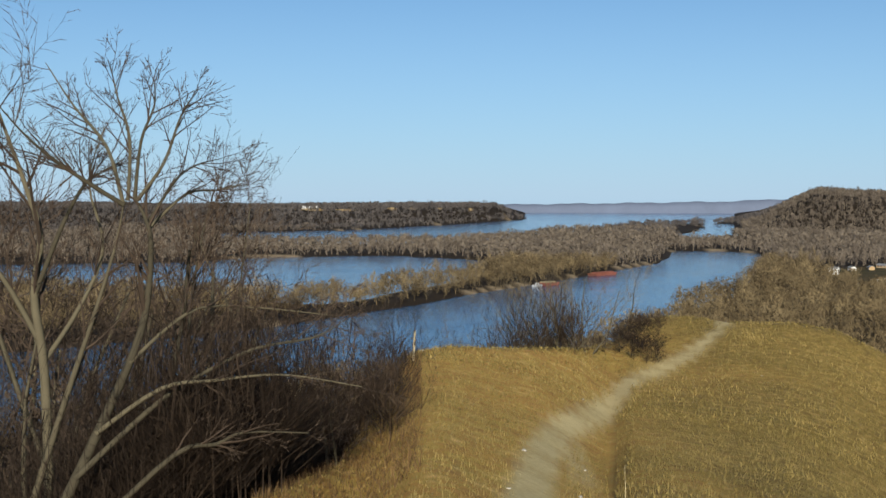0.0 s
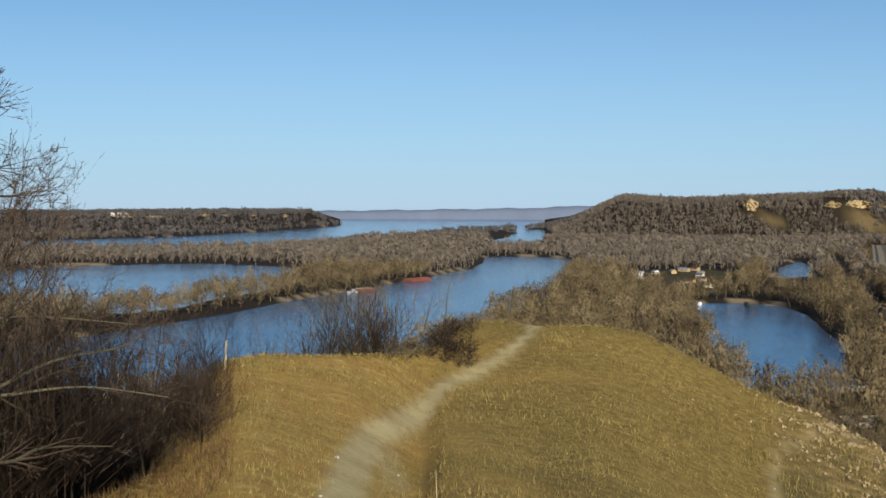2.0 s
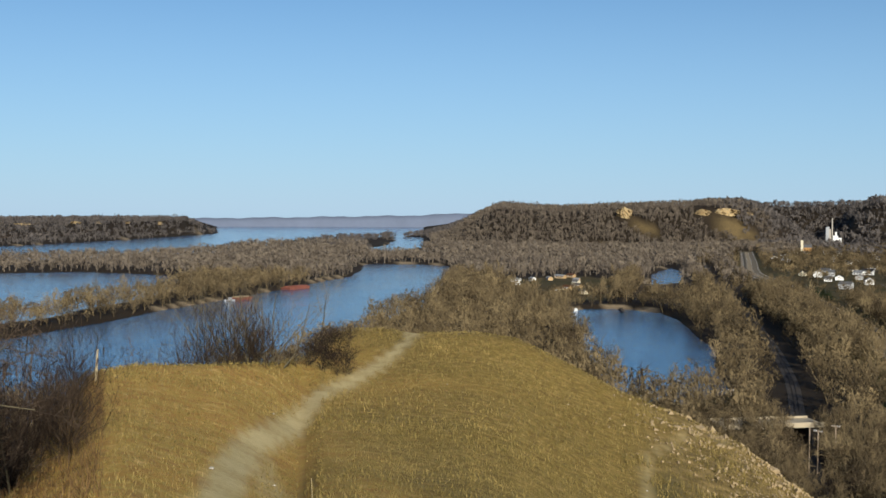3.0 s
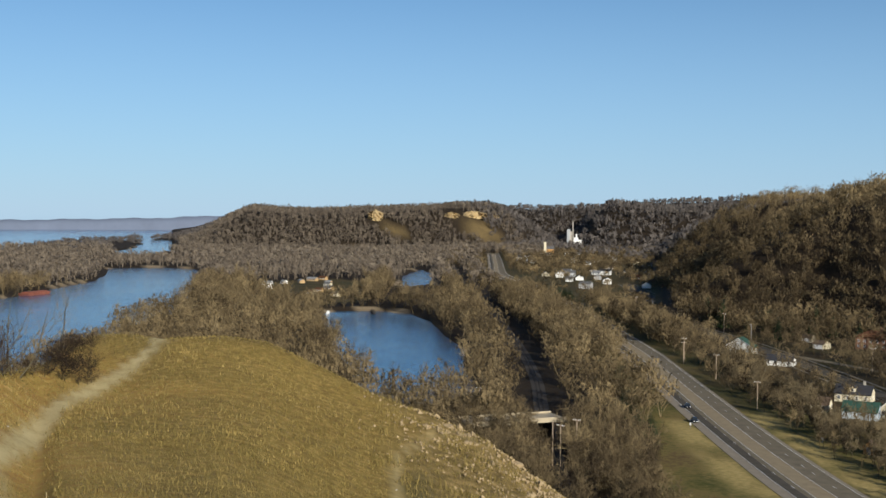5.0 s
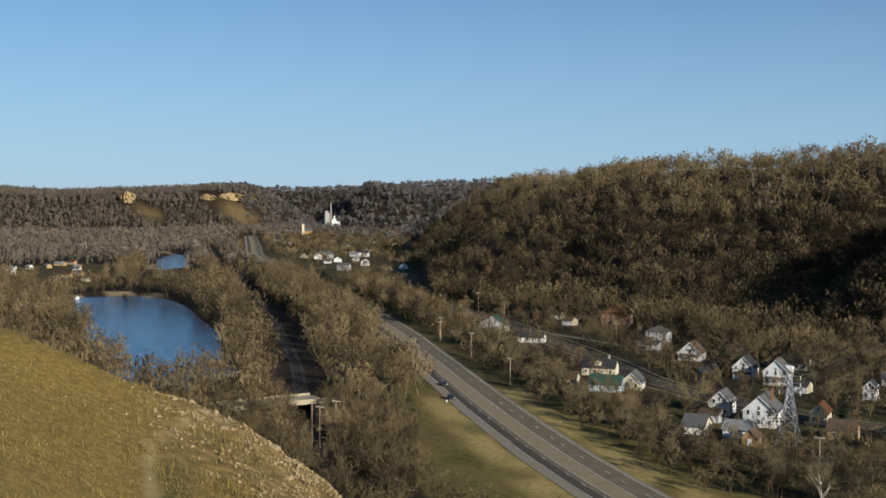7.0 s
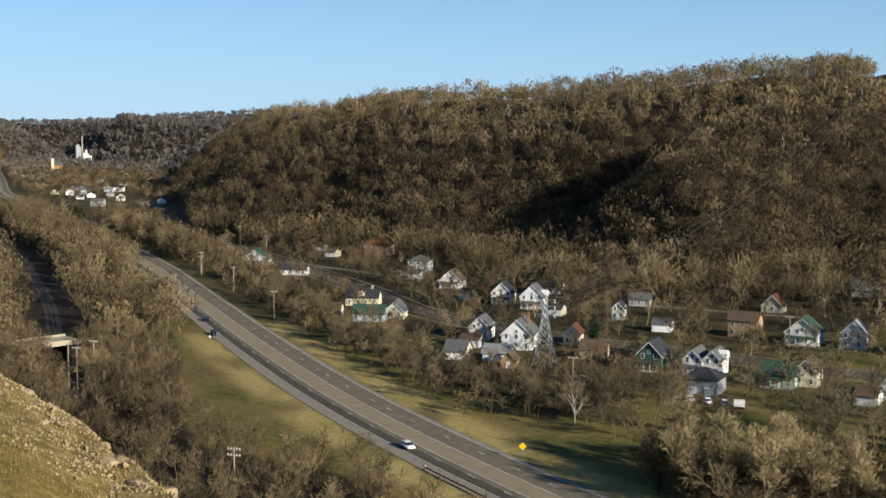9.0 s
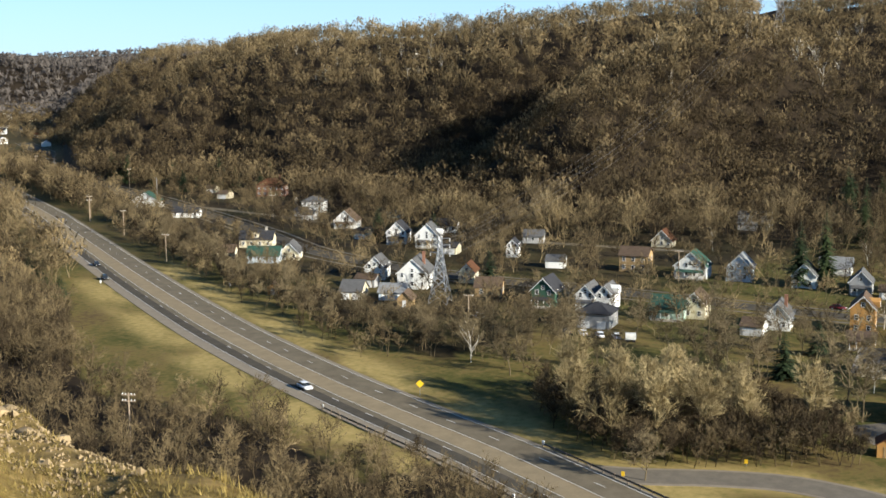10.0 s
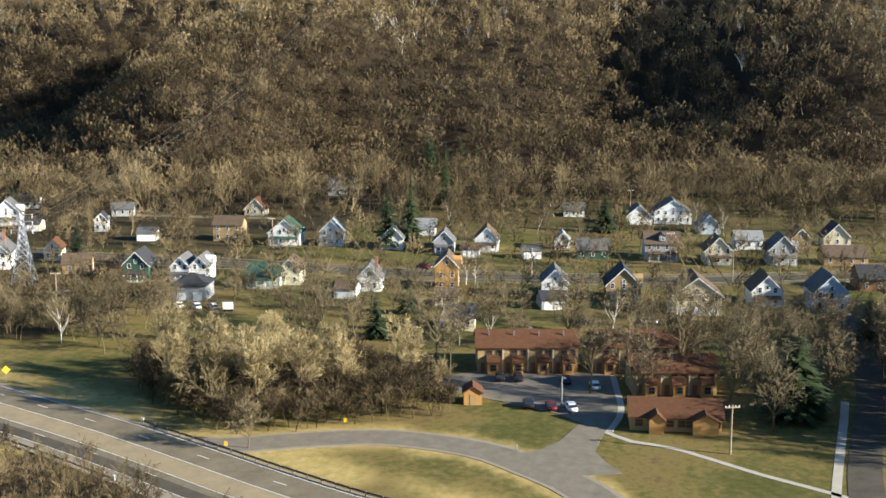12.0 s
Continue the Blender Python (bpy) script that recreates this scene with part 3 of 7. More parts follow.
def far_ridge():
    """The last line of hills, some five kilometres off, with blue haze in its base colour."""
    a = np.arange(-50, 62, 0.25)
    foot, brow, top = (table(a, RIDGE_FAR, k) for k in (1, 2, 3))
    t = np.radians(a)
    hh = top + 1.6 * np.sin(a * 2.3) + 1.2 * np.sin(a * 5.9 + 1)
    lines = [(foot + 60, np.full(len(a), -4.0)), (foot + 75, hh * 0.55), (foot + 95, hh), (foot + 130, hh - 8)]
    v = np.concatenate([np.stack([r * np.sin(t), r * np.cos(t), z], -1) for r, z in lines])
    n = len(a)
    f = [(j * n + i, j * n + i + 1, (j + 1) * n + i + 1, (j + 1) * n + i) for j in range(3) for i in range(n - 1)]
    mesh_object("backdrop", v, f, M_RIDGE, None, True, "structure", "wooded ridge on the far horizon with blue haze in its colour", "hills")


far_ridge()

# ---- woods ----
rng = np.random.default_rng(4)


def far_trees(name, pts, tall, twigs, width, mat, label, tint=None, spread=0.42, parent_kind="stuff", bough=0.3, size=0.1, fan=0.34, skin=0.7):
    """Bare trees joined into one mesh: trunk, rising boughs, and sprays of twigs over a domed crown."""
    n = len(pts)
    if n == 0:
        return None
    h = tall * rng.uniform(0.65, 1.25, n)
    if tint is None:
        tint = np.clip(rng.normal(0.42, 0.2, n), 0, 1)
    base = np.asarray(pts, float)
    h = h * (1 + 0.2 * np.sin(base[:, 0] * 0.21) * np.sin(base[:, 1] * 0.17))
    k = twigs + 2
    half = 2 + int(twigs * bough)
    # directions over the crown, evenly turned, few below
    cz = rng.uniform(-0.35, 1, (n, k))
    ang = rng.uniform(0, 2 * math.pi, (n, k))
    cr = np.sqrt(1 - cz ** 2)
    d = np.stack([np.cos(ang) * cr, np.sin(ang) * cr, cz], -1)
    wide = spread * rng.uniform(0.8, 1.2, (n, 1, 1))
    dome = np.concatenate([wide, wide, np.full((n, 1, 1), 0.38)], -1)
    lump = 1 + 0.16 * np.sin(3 * ang + base[:, :1]) * np.sin(4 * cz + base[:, 1:2])
    mid = np.array([0, 0, 0.6])
    shell = mid + d * dome * (rng.uniform(0.3, 1.1, (n, k)) ** 0.5 * lump)[..., None]
    # boughs rise from the trunk into the crown
    p1 = shell * np.array([1, 1, 0.94])
    p0 = np.array([0, 0, 1.0]) * np.clip(p1[..., 2:] - rng.uniform(0.2, 0.42, (n, k, 1)), 0.12, 0.6) + p1 * np.array([0.16, 0.16, 0])
    w = np.full((n, k), width) * rng.uniform(0.6, 1.4, (n, k))
    p0[:, :2] = (0, 0, -0.06)
    p1[:, :2] = np.stack([rng.normal(0, 0.03, n), rng.normal(0, 0.03, n), np.full(n, 0.72)], -1)[:, None]
    w[:, :2] = width * 1.6
    side = rng.normal(0, 1, (n, k, 3))
    side[:, 0], side[:, 1] = (1, 0, 0), (0, 1, 0)
    side = side / np.linalg.norm(side, axis=-1, keepdims=True) * w[..., None] / h[:, None, None]
    A, B, C = p0 - side, p0 + side, p1
    # fans of twigs on the outside of the crown, rising and spreading
    up = d * 0.55 + np.array([0, 0, 0.6]) + rng.normal(0, 0.24, (n, k, 3))
    # most lie along the crown's outside like a rough skin, the rest stand out from it
    lying = np.array([0, 0, 1.0]) - d * d[..., 2:] + rng.normal(0, 0.17, (n, k, 3))
    up = np.where(rng.uniform(0, 1, (n, k, 1)) < skin, lying, up)
    up = up / np.linalg.norm(up, axis=-1, keepdims=True)
    e1 = np.cross(up, d + rng.normal(0, 0.14, (n, k, 3)))
    e1 = e1 / np.maximum(np.linalg.norm(e1, axis=-1, keepdims=True), 1e-6)
    s = size * rng.uniform(0.6, 1.35, (n, k, 1))
    SA, SB, SC = shell - up * s, shell + up * s * rng.uniform(0.4, 1, (n, k, 1)) + e1 * s * fan, shell + up * s * rng.uniform(0.4, 1, (n, k, 1)) - e1 * s * fan
    A[:, half:], B[:, half:], C[:, half:] = SA[:, half:], SB[:, half:], SC[:, half:]
    v = np.stack([A, B, C], 2) * h[:, None, None, None] + base[:, None, None]
    tt = np.repeat(np.repeat(tint, k) + rng.normal(0, 0.035, n * k), 3)
    f = np.arange(n * k * 3).reshape(-1, 3)
    return mesh_object(name, v.reshape(-1, 3), f, mat, dict(tint=tt), False, parent_kind, label, "trees")


def scatter(x0, x1, y0, y1, step, keep):
    xs, ys = np.meshgrid(np.arange(x0, x1, step), np.arange(y0, y1, step))
    x = xs.ravel() + rng.uniform(-0.5, 0.5, xs.size) * step
    y = ys.ravel() + rng.uniform(-0.5, 0.5, xs.size) * step
    az, r = np.degrees(np.arctan2(x, y)), np.hypot(x, y)
    m = keep(x, y, az, r)
    x, y = x[m], y[m]
    z, sd, past, brow = height(x, y)
    return x, y, z, sd, past


def clear(x, y, highway=15, street=9):
    return (seg_distance(x, y, HIGHWAY) > highway) & (seg_distance(x, y, STREET) > street) & (seg_distance(x, y, RAMP) > 6) & (seg_distance(x, y, RAIL) > np.where(y > 330, 7.5, 5.0))


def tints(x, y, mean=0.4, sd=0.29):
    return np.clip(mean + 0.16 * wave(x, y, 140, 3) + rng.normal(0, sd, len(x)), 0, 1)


def beside(x, y):
    """Metres to the west of the highway's middle."""
    return np.interp(y, [q[1] for q in HIGHWAY[::-1]], [q[0] for q in HIGHWAY[::-1]]) - x


def past_rail(x, y):
    return (x > 118 + (y - 236) * 0.28) & ~inside(x, y, VERGE_FIELD) & (seg_distance(x, y, HIGHWAY) > 30)


# river bluff
x, y, z, sd, past = scatter(480, 1500, 1850, 2700, 11.5, lambda x, y, az, r: (az > 13.4) & (az < 31) & (r > 2030) & (r < 2740) & ~((az > 23.0) & (az < 24.5) & (np.abs(r - 2385 + 60 * (az - 23.7)) < 48)) & ~((az > 26.6) & (az < 29.1) & (np.abs(r - 2480) < 72)) & ~((az > 22.4) & (az < 23.3) & (r > 2375) & (r < 2455)) & ~((az > 26.0) & (az < 28.1) & (r > 2470) & (r < 2565)) & ~((az > 21.2) & (az < 24.2) & (r > 2200) & (r < 2262)))
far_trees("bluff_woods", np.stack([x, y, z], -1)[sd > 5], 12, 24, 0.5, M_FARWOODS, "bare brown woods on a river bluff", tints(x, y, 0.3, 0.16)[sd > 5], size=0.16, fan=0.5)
# wooded islands and flood plain, near to far
ok = lambda x, y: clear(x, y, np.where(y > 470, 21, 15)) & ~inside(x, y, MARINA)
x, y, z, sd, past = scatter(-620, 1100, 1000, 2350, 14, lambda x, y, az, r: (az > -24) & (az < 36) & (r > 1150) & ok(x, y) & ~((az > 10.8) & (az < 14.2) & (r > 1830)) & ~((az > 23.6) & (az < 26.3) & (r < 1200)) & ~inside(x, y, TOWN))
m = (sd > 2) & (z < 2)
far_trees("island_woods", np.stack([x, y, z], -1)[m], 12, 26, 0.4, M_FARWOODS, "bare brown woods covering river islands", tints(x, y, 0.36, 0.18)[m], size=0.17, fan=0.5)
x, y, z, sd, past = scatter(-1400, 1250, 1900, 3650, 21, lambda x, y, az, r: (az > -25) & (az < 30) & (r > 2050) & (r < 3650) & ~((az > 10.8) & (az < 14.2) & (r < 2750)) & ~((az > 13.4) & (r > 2030) & (r < 2760)))
m = (sd > 3)
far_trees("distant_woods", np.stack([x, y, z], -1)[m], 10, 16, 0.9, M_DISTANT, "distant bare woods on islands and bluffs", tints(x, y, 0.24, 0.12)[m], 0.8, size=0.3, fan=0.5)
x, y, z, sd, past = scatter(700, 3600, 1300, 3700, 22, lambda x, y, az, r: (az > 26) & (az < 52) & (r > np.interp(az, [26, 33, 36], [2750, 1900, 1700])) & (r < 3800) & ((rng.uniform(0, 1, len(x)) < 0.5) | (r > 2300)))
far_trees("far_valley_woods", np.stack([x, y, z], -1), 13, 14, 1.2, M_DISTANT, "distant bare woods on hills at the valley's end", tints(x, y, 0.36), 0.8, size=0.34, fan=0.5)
# trees of the town and farms down the valley
x, y, z, sd, past = scatter(380, 2000, 560, 2300, 12.0, lambda x, y, az, r: (az > 26) & (az < 40) & (r > 640) & (r < 2350) & clear(x, y, np.where(y > 1250, 15, 24), 12) & (wave(x, y, 120, 4) > -0.75) & ~((az > 30.2) & (az < 34.6) & (r > 760) & (r < 1420) & (rng.uniform(0, 1, len(x)) < 0.72)))
m = (sd > 4) & (z < 4)
far_trees("town_trees", np.stack([x, y, z], -1)[m], 9.5, 50, 0.16, M_WOODS, "bare brown trees among the distant town", tints(x, y, 0.42)[m], 0.5, size=0.12, fan=0.5)
# belt of small trees between the highway and the first houses, and thickets round the yards
x, y, z, sd, past = scatter(200, 560, 120, 760, 6.2, lambda x, y, az, r: (az > 33.5) & (az < 58) & inside(x, y, TOWN) & clear(x, y, 17, 9) & ((seg_distance(x, y, HIGHWAY) < 46) | (wave(x, y, 46, 5) > 0.15)) & ~((y < 175) & (seg_distance(x, y, HIGHWAY) < 40)))
belt_xy = (x, y, z)

# ---- roads ----
def resample(pts, step):
    """A smooth line through the points, in even steps."""
    P = [Vector((*p, 0)) for p in pts]
    out = []
    for i in range(len(P) - 1):
        p0, p1, p2, p3 = P[max(i - 1, 0)], P[i], P[i + 1], P[min(i + 2, len(P) - 1)]
        n = max(2, int((p2 - p1).length / step))
        for k in range(n):
            t = k / n
            out.append(0.5 * ((2 * p1) + (p2 - p0) * t + (2 * p0 - 5 * p1 + 4 * p2 - p3) * t * t + (3 * p1 - p0 - 3 * p2 + p3) * t ** 3))
    out.append(P[-1])
    return out


def normals(line):
    n = []
    for i in range(len(line)):
        d = (line[min(i + 1, len(line) - 1)] - line[max(i - 1, 0)]).normalized()
        n.append(Vector((d.y, -d.x, 0)))
    return n


def ribbon(name, line, a, b, z, mat, thick=0.1, label="", category="", kind=""):
    """A strip from a to b metres to the right of a line, with thickness."""
    nn = normals(line)
    v, f = [], []
    for p, n in zip(line, nn):
        l, r = p + n * a, p + n * b
        v += [(l.x, l.y, z - thick), (l.x, l.y, z), (r.x, r.y, z), (r.x, r.y, z - thick)]
    for i in range(len(line) - 1):
        for k in range(3):
            f.append((4 * i + k, 4 * i + k + 1, 4 * i + k + 5, 4 * i + k + 4))
    return mesh_object(name, v, f, mat, None, False, kind, label, category)


HW = resample(HIGHWAY, 6)
road = ribbon("road", HW, -10.6, 10.6, 0.10, M_SHOULDER, 0.3, "four-lane divided highway with worn grey asphalt", "road", "structure")
for nm, a, b, m in (("carriageway", -9.4, -2.5, M_ASPHALT), ("carriageway", 2.5, 4.5, M_ASPHALT), ("outer_lane", 4.5, 7.4, M_ASPHALT2), ("median", -2.5, 2.5, M_MEDIAN)):
    ribbon(nm, HW, a, b, 0.14, m).parent = road
for a in (-9.3, -2.7, 2.6, 7.3):
    ribbon("edge_line", HW, a, a + 0.14, 0.155, M_LINE, 0.03).parent = road
for a in (-5.95, 4.5):
    length = 0.0
    for i in range(len(HW) - 1):
        p, q = HW[i], HW[i + 1]
        length += (q - p).length
        if p.y < 900 and length > 12.2:
            length = 0
            d = (q - p).normalized()
            s = [p, p + d * 1.5, p + d * 3.0]
            ribbon("lane_dash", s, a - 0.08, a + 0.08, 0.156, M_LINE, 0.03).parent = road
rm = resample(RAMP, 3)
ramp = ribbon("ramp", rm, -3.4, 3.4, 0.09, M_LOT, 0.3, "curved grey asphalt exit ramp with pale edges", "road", "structure")
ribbon("edge_line", rm, -4.3, -3.3, 0.07, M_SHOULDER, 0.2).parent = ramp
ribbon("edge_line", rm, 3.3, 4.3, 0.07, M_SHOULDER, 0.2).parent = ramp
st = resample(STREET, 8)
street = ribbon("street", st, -3.8, 3.8, 0.10, M_ASPHALT2, 0.3, "residential street of dark asphalt lined with houses", "road", "structure")
for a in (-4.3, 3.8):
    ribbon("kerb", st, a, a + 0.5, 0.2, M_LOT, 0.3).parent = street
for a in (-8.6, 7.2):
    ribbon("footway", st, a, a + 1.3, 0.08, M_LOT, 0.2).parent = street
lane = ribbon("lane", resample(BACKLANE, 8), -2.5, 2.5, 0.09, M_ASPHALT, 0.2, "narrow asphalt lane behind the houses", "road", "structure")

# ---- houses ----
def part(name, bm, mat, parent, label="", smooth_shade=False):
    me = bpy.data.meshes.new(name)
    bmesh.ops.recalc_face_normals(bm, faces=bm.faces)
    bm.to_mesh(me)
    bm.free()
    me.materials.append(mat)
    if smooth_shade:
        me.polygons.foreach_set("use_smooth", np.ones(len(me.polygons), bool))
    ob = new(name, me)
    ob.parent = parent
    return tagged(ob, label)


def thing(name, m, label, category, group=""):
    e = new(name)
    e.matrix_world = m
    return tagged(e, label, category, group)


def box(bm, x0, x1, y0, y1, z0, z1):
    vs = [bm.verts.new(p) for p in ((x0, y0, z0), (x1, y0, z0), (x1, y1, z0), (x0, y1, z0), (x0, y0, z1), (x1, y0, z1), (x1, y1, z1), (x0, y1, z1))]
    for f in ((3, 2, 1, 0), (4, 5, 6, 7), (0, 1, 5, 4), (1, 2, 6, 5), (2, 3, 7, 6), (3, 0, 4, 7)):
        bm.faces.new([vs[i] for i in f])
    return bm


def boxes(*rows):
    bm = bmesh.new()
    for r in rows:
        box(bm, *r)
    return bm


def prism(bm, outline, a, b, axis):
    """An outline in (u, z) pushed from a to b along axis x or y."""
    def at(u, z, k):
        return (k, u, z) if axis == "x" else (u, k, z)
    va, vb = [bm.verts.new(at(u, z, a)) for u, z in outline], [bm.verts.new(at(u, z, b)) for u, z in outline]
    bm.faces.new(va), bm.faces.new(vb[::-1])
    for i in range(len(outline)):
        j = (i + 1) % len(outline)
        bm.faces.new((va[i], vb[i], vb[j], va[j]))
    return bm


def window(parent, x, y, z, w, h, face, frame_mat=None):
    """A framed window; face is the side of the house: w, s, n, e."""
    bm, pm, t = bmesh.new(), bmesh.new(), 0.05
    flat = face in "we"
    out = {"w": -1, "s": -1, "e": 1, "n": 1}[face]

    def slab(m, u0, u1, z0, z1, d0, d1):
        d0, d1 = sorted((out * d0, out * d1))
        if flat:
            box(m, x + d0, x + d1, y + u0, y + u1, z + z0, z + z1)
        else:
            box(m, x + u0, x + u1, y + d0, y + d1, z + z0, z + z1)
    slab(bm, -w / 2 - t, -w / 2 + t, -t, h + t, 0, 0.08)
    slab(bm, w / 2 - t, w / 2 + t, -t, h + t, 0, 0.08)
    slab(bm, -w / 2 + t, w / 2 - t, h - t, h + t, 0, 0.08)
    slab(bm, -w / 2 + t, w / 2 - t, -t, t, 0, 0.12)
    slab(bm, -w / 2 + t, w / 2 - t, h / 2 - 0.03, h / 2 + 0.03, 0, 0.07)
    fr = part("window", bm, frame_mat or M_TRIM, parent)
    slab(pm, -w / 2 + t, w / 2 - t, t, h - t, 0.004, 0.03)
    part("pane", pm, M_PANE, fr, "dark window pane")


def gable_roof(bm, w, d, h, rise, over, ridge, x0=0.0, y0=0.0):
    """Two slabs over a body d deep (x) and w wide (y)."""
    t = 0.22
    span = (w if ridge == "x" else d) / 2
    k = rise / span
    for s in (-1, 1):
        o = [(0, h + rise), (s * (span + over), h - over * k), (s * (span + over), h - over * k + t), (0, h + rise + t)]
        if ridge == "x":
            prism(bm, [(y0 + u, z) for u, z in o], x0 - over, x0 + d + over, "x")
        else:
            prism(bm, [(x0 + d / 2 + u, z) for u, z in o], y0 - w / 2 - over, y0 + w / 2 + over, "y")
    return bm


def house(x, y, w, d, h, shape, wall, roof, label, turn, extras=""):
    """A house whose near face stands at (x, y), square to a street that is turned so many degrees."""
    base = thing("house", pose(x, y, 0, 0, 0, turn), label, "house", "houses of the valley")
    bm = box(bmesh.new(), 0, d, -w / 2, w / 2, 0, h)
    rise = {"g": 0.5 * w, "e": 0.3 * d, "h": 0.3 * min(w, d)}[shape]
    rise = min(rise, 4.4)
    if shape == "g":
        prism(bm, [(-w / 2, h), (w / 2, h), (0, h + rise)], 0.0, d, "x")
    if shape == "e":
        prism(bm, [(0, h), (d, h), (d / 2, h + rise)], -w / 2, w / 2, "y")
    part("wall", bm, wall, base)
    bm = bmesh.new()
    if shape == "h":
        o = 0.5
        a = [bm.verts.new(p) for p in ((-o, -w / 2 - o, h), (d + o, -w / 2 - o, h), (d + o, w / 2 + o, h), (-o, w / 2 + o, h))]
        b2 = [bm.verts.new((v.co.x, v.co.y, h + 0.2)) for v in a]
        r = max(0.4, (w - d) / 2)
        t = [bm.verts.new((d / 2, -r, h + rise)), bm.verts.new((d / 2, r, h + rise))]
        bm.faces.new(a[::-1])
        for i in range(4):
            bm.faces.new((a[i], a[(i + 1) % 4], b2[(i + 1) % 4], b2[i]))
        for f in ((b2[0], b2[1], t[0]), (b2[1], b2[2], t[1], t[0]), (b2[2], b2[3], t[1]), (b2[3], b2[0], t[0], t[1])):
            bm.faces.new(f)
    else:
        gable_roof(bm, w, d, h, rise, 0.45, "x" if shape == "g" else "y")
    part("roof", bm, roof, base)
    if "shed" in extras:
        part("door", boxes((-0.06, 0.02, -0.5, 0.5, 0, 1.9)), M_TRIM, base)
        return base
    storeys = 2 if h > 4.0 else 1
    for s in range(storeys):
        z = 1.0 + s * 2.65
        if "garage" in extras and s == 0:
            k = max(1, int(w // 3.2))
            for i in range(k):
                c = (i + 0.5) / k * w - w / 2
                part("garage_door", boxes((-0.05, 0.02, c - 1.15, c + 1.15, 0.05, 2.1)), M_TRIM, base)
        else:
            k = max(2, int(w // 2.6))
            for i in range(k):
                window(base, 0, (i + 0.5) / k * w - w / 2, z, 0.95, 1.35, "w")
        for i in range(max(1, int(d // 3.2))):
            n = max(1, int(d // 3.2))
            window(base, (i + 0.5) / n * d, -w / 2, z, 0.95, 1.3, "s")
    if shape == "g" and rise > 2.2:
        window(base, 0, 0, h + 0.35, 0.9, 1.1, "w")
    if shape == "g" and w > 3:
        # pale boards along the gable
        bm = bmesh.new()
        for s in (-1, 1):
            k = rise / (w / 2)
            prism(bm, [(s * (w / 2 + 0.46), h - 0.46 * k - 0.16), (s * (w / 2 + 0.46), h - 0.46 * k + 0.1), (0, h + rise + 0.1), (0, h + rise - 0.16)], -0.5, -0.452, "x")
        part("barge_board", bm, M_TRIM, base)
    if "porch" in extras:
        bm = prism(bmesh.new(), [(-2.3, 2.3), (0, 2.75), (0, 2.95), (-2.3, 2.5)], -w * 0.42, w * 0.42, "y")
        porch = part("porch", bm, roof, base)
        for i in range(4):
            c = -w * 0.38 + i * w * 0.76 / 3
            part("post", boxes((-2.2, -2.05, c - 0.07, c + 0.07, 0.3, 2.36)), M_TRIM, porch)
        part("deck", boxes((-2.3, -0.02, -w * 0.42, w * 0.42, 0, 0.3)), M_CONC, porch)
    if "chimney" in extras:
        part("chimney", boxes((d * 0.5, d * 0.5 + 0.8, -w * 0.3, -w * 0.3 + 0.8, h, h + rise + 1.4), (d * 0.5 - 0.08, d * 0.5 + 0.88, -w * 0.3 - 0.08, -w * 0.3 + 0.88, h + rise + 1.4, h + rise + 1.6)), M_CONC if wall is M_CREAM else M_BRICK, base)
    if "dormer" in extras:
        dz = h + rise * 0.25
        dm = box(bmesh.new(), 0.5, d * 0.5, -1.0, 1.0, dz, dz + 1.5)
        prism(dm, [(-1.0, dz + 1.5), (1.0, dz + 1.5), (0, dz + 2.2)], 0.5, d * 0.5, "x")
        if shape == "e":
            dormer = part("dormer", dm, wall, base)
            gb = bmesh.new()
            gable_roof(gb, 2.0, d * 0.4, dz + 1.5, 0.7, 0.2, "x", 0.5)
            part("roof", gb, roof, dormer)
            window(dormer, 0.5, 0, dz + 0.2, 0.8, 1.0, "w")
        else:
            dm.free()
            em = box(bmesh.new(), d * 0.35, d * 0.7, -w / 2 - 0.9, 0, h - 0.2, h + 1.3)
            dormer = part("dormer", prism(em, [(d * 0.35, h + 1.3), (d * 0.7, h + 1.3), (d * 0.525, h + 2.1)], -w / 2 - 0.9, 0, "y"), wall, base)
            window(dormer, d * 0.525, -w / 2 - 0.9, h, 0.8, 1.0, "s")
    return base


house(395.2, 475.2, 15.0, 8, 3.2, "g", M_WHITE, R_GREEN, "white house with twin gables and green roof", 34, "")
house(378.9, 427.7, 12.3, 7, 2.6, "e", M_WHITE, R_DARK, "low white house with a dark flat-pitched roof", 34, "")
house(469.6, 461.7, 15.4, 11, 6.2, "h", M_BRICK, R_RUST, "large two-storey red brick house under bare trees", 34, "chimney")
house(427.5, 392.9, 10.3, 8, 5.2, "h", M_WHITE, R_GREY, "square white two-storey house with grey hip roof", 26, "")
house(391.7, 341.4, 9.7, 9, 3.4, "g", M_WHITE, R_BROWN, "white cottage with orange-brown roof beside the street", 26, "porch")
house(329.8, 332.8, 12.7, 9, 3.2, "e", M_CREAM, R_DARK, "cream house with dark roof, dormer and white chimney", 34, "chimney dormer")
house(303.9, 303.4, 11.3, 9, 2.8, "e", M_BLUE, R_GREEN, "pale blue bungalow with green roof", 34, "")
house(314.2, 300.4, 6.9, 10, 2.8, "g", M_CREAM, R_GREY, "cream bungalow with grey roof beside bare trees", 34, "")
house(302.5, 320.8, 6.2, 7, 2.8, "e", M_CREAM, R_BROWN, "small cream house half hidden by brush", 34, "")
house(262.2, 257.9, 3.0, 3.5, 2.2, "g", M_ORANGE, R_BROWN, "small tan garden shed on the grass", 34, "shed")
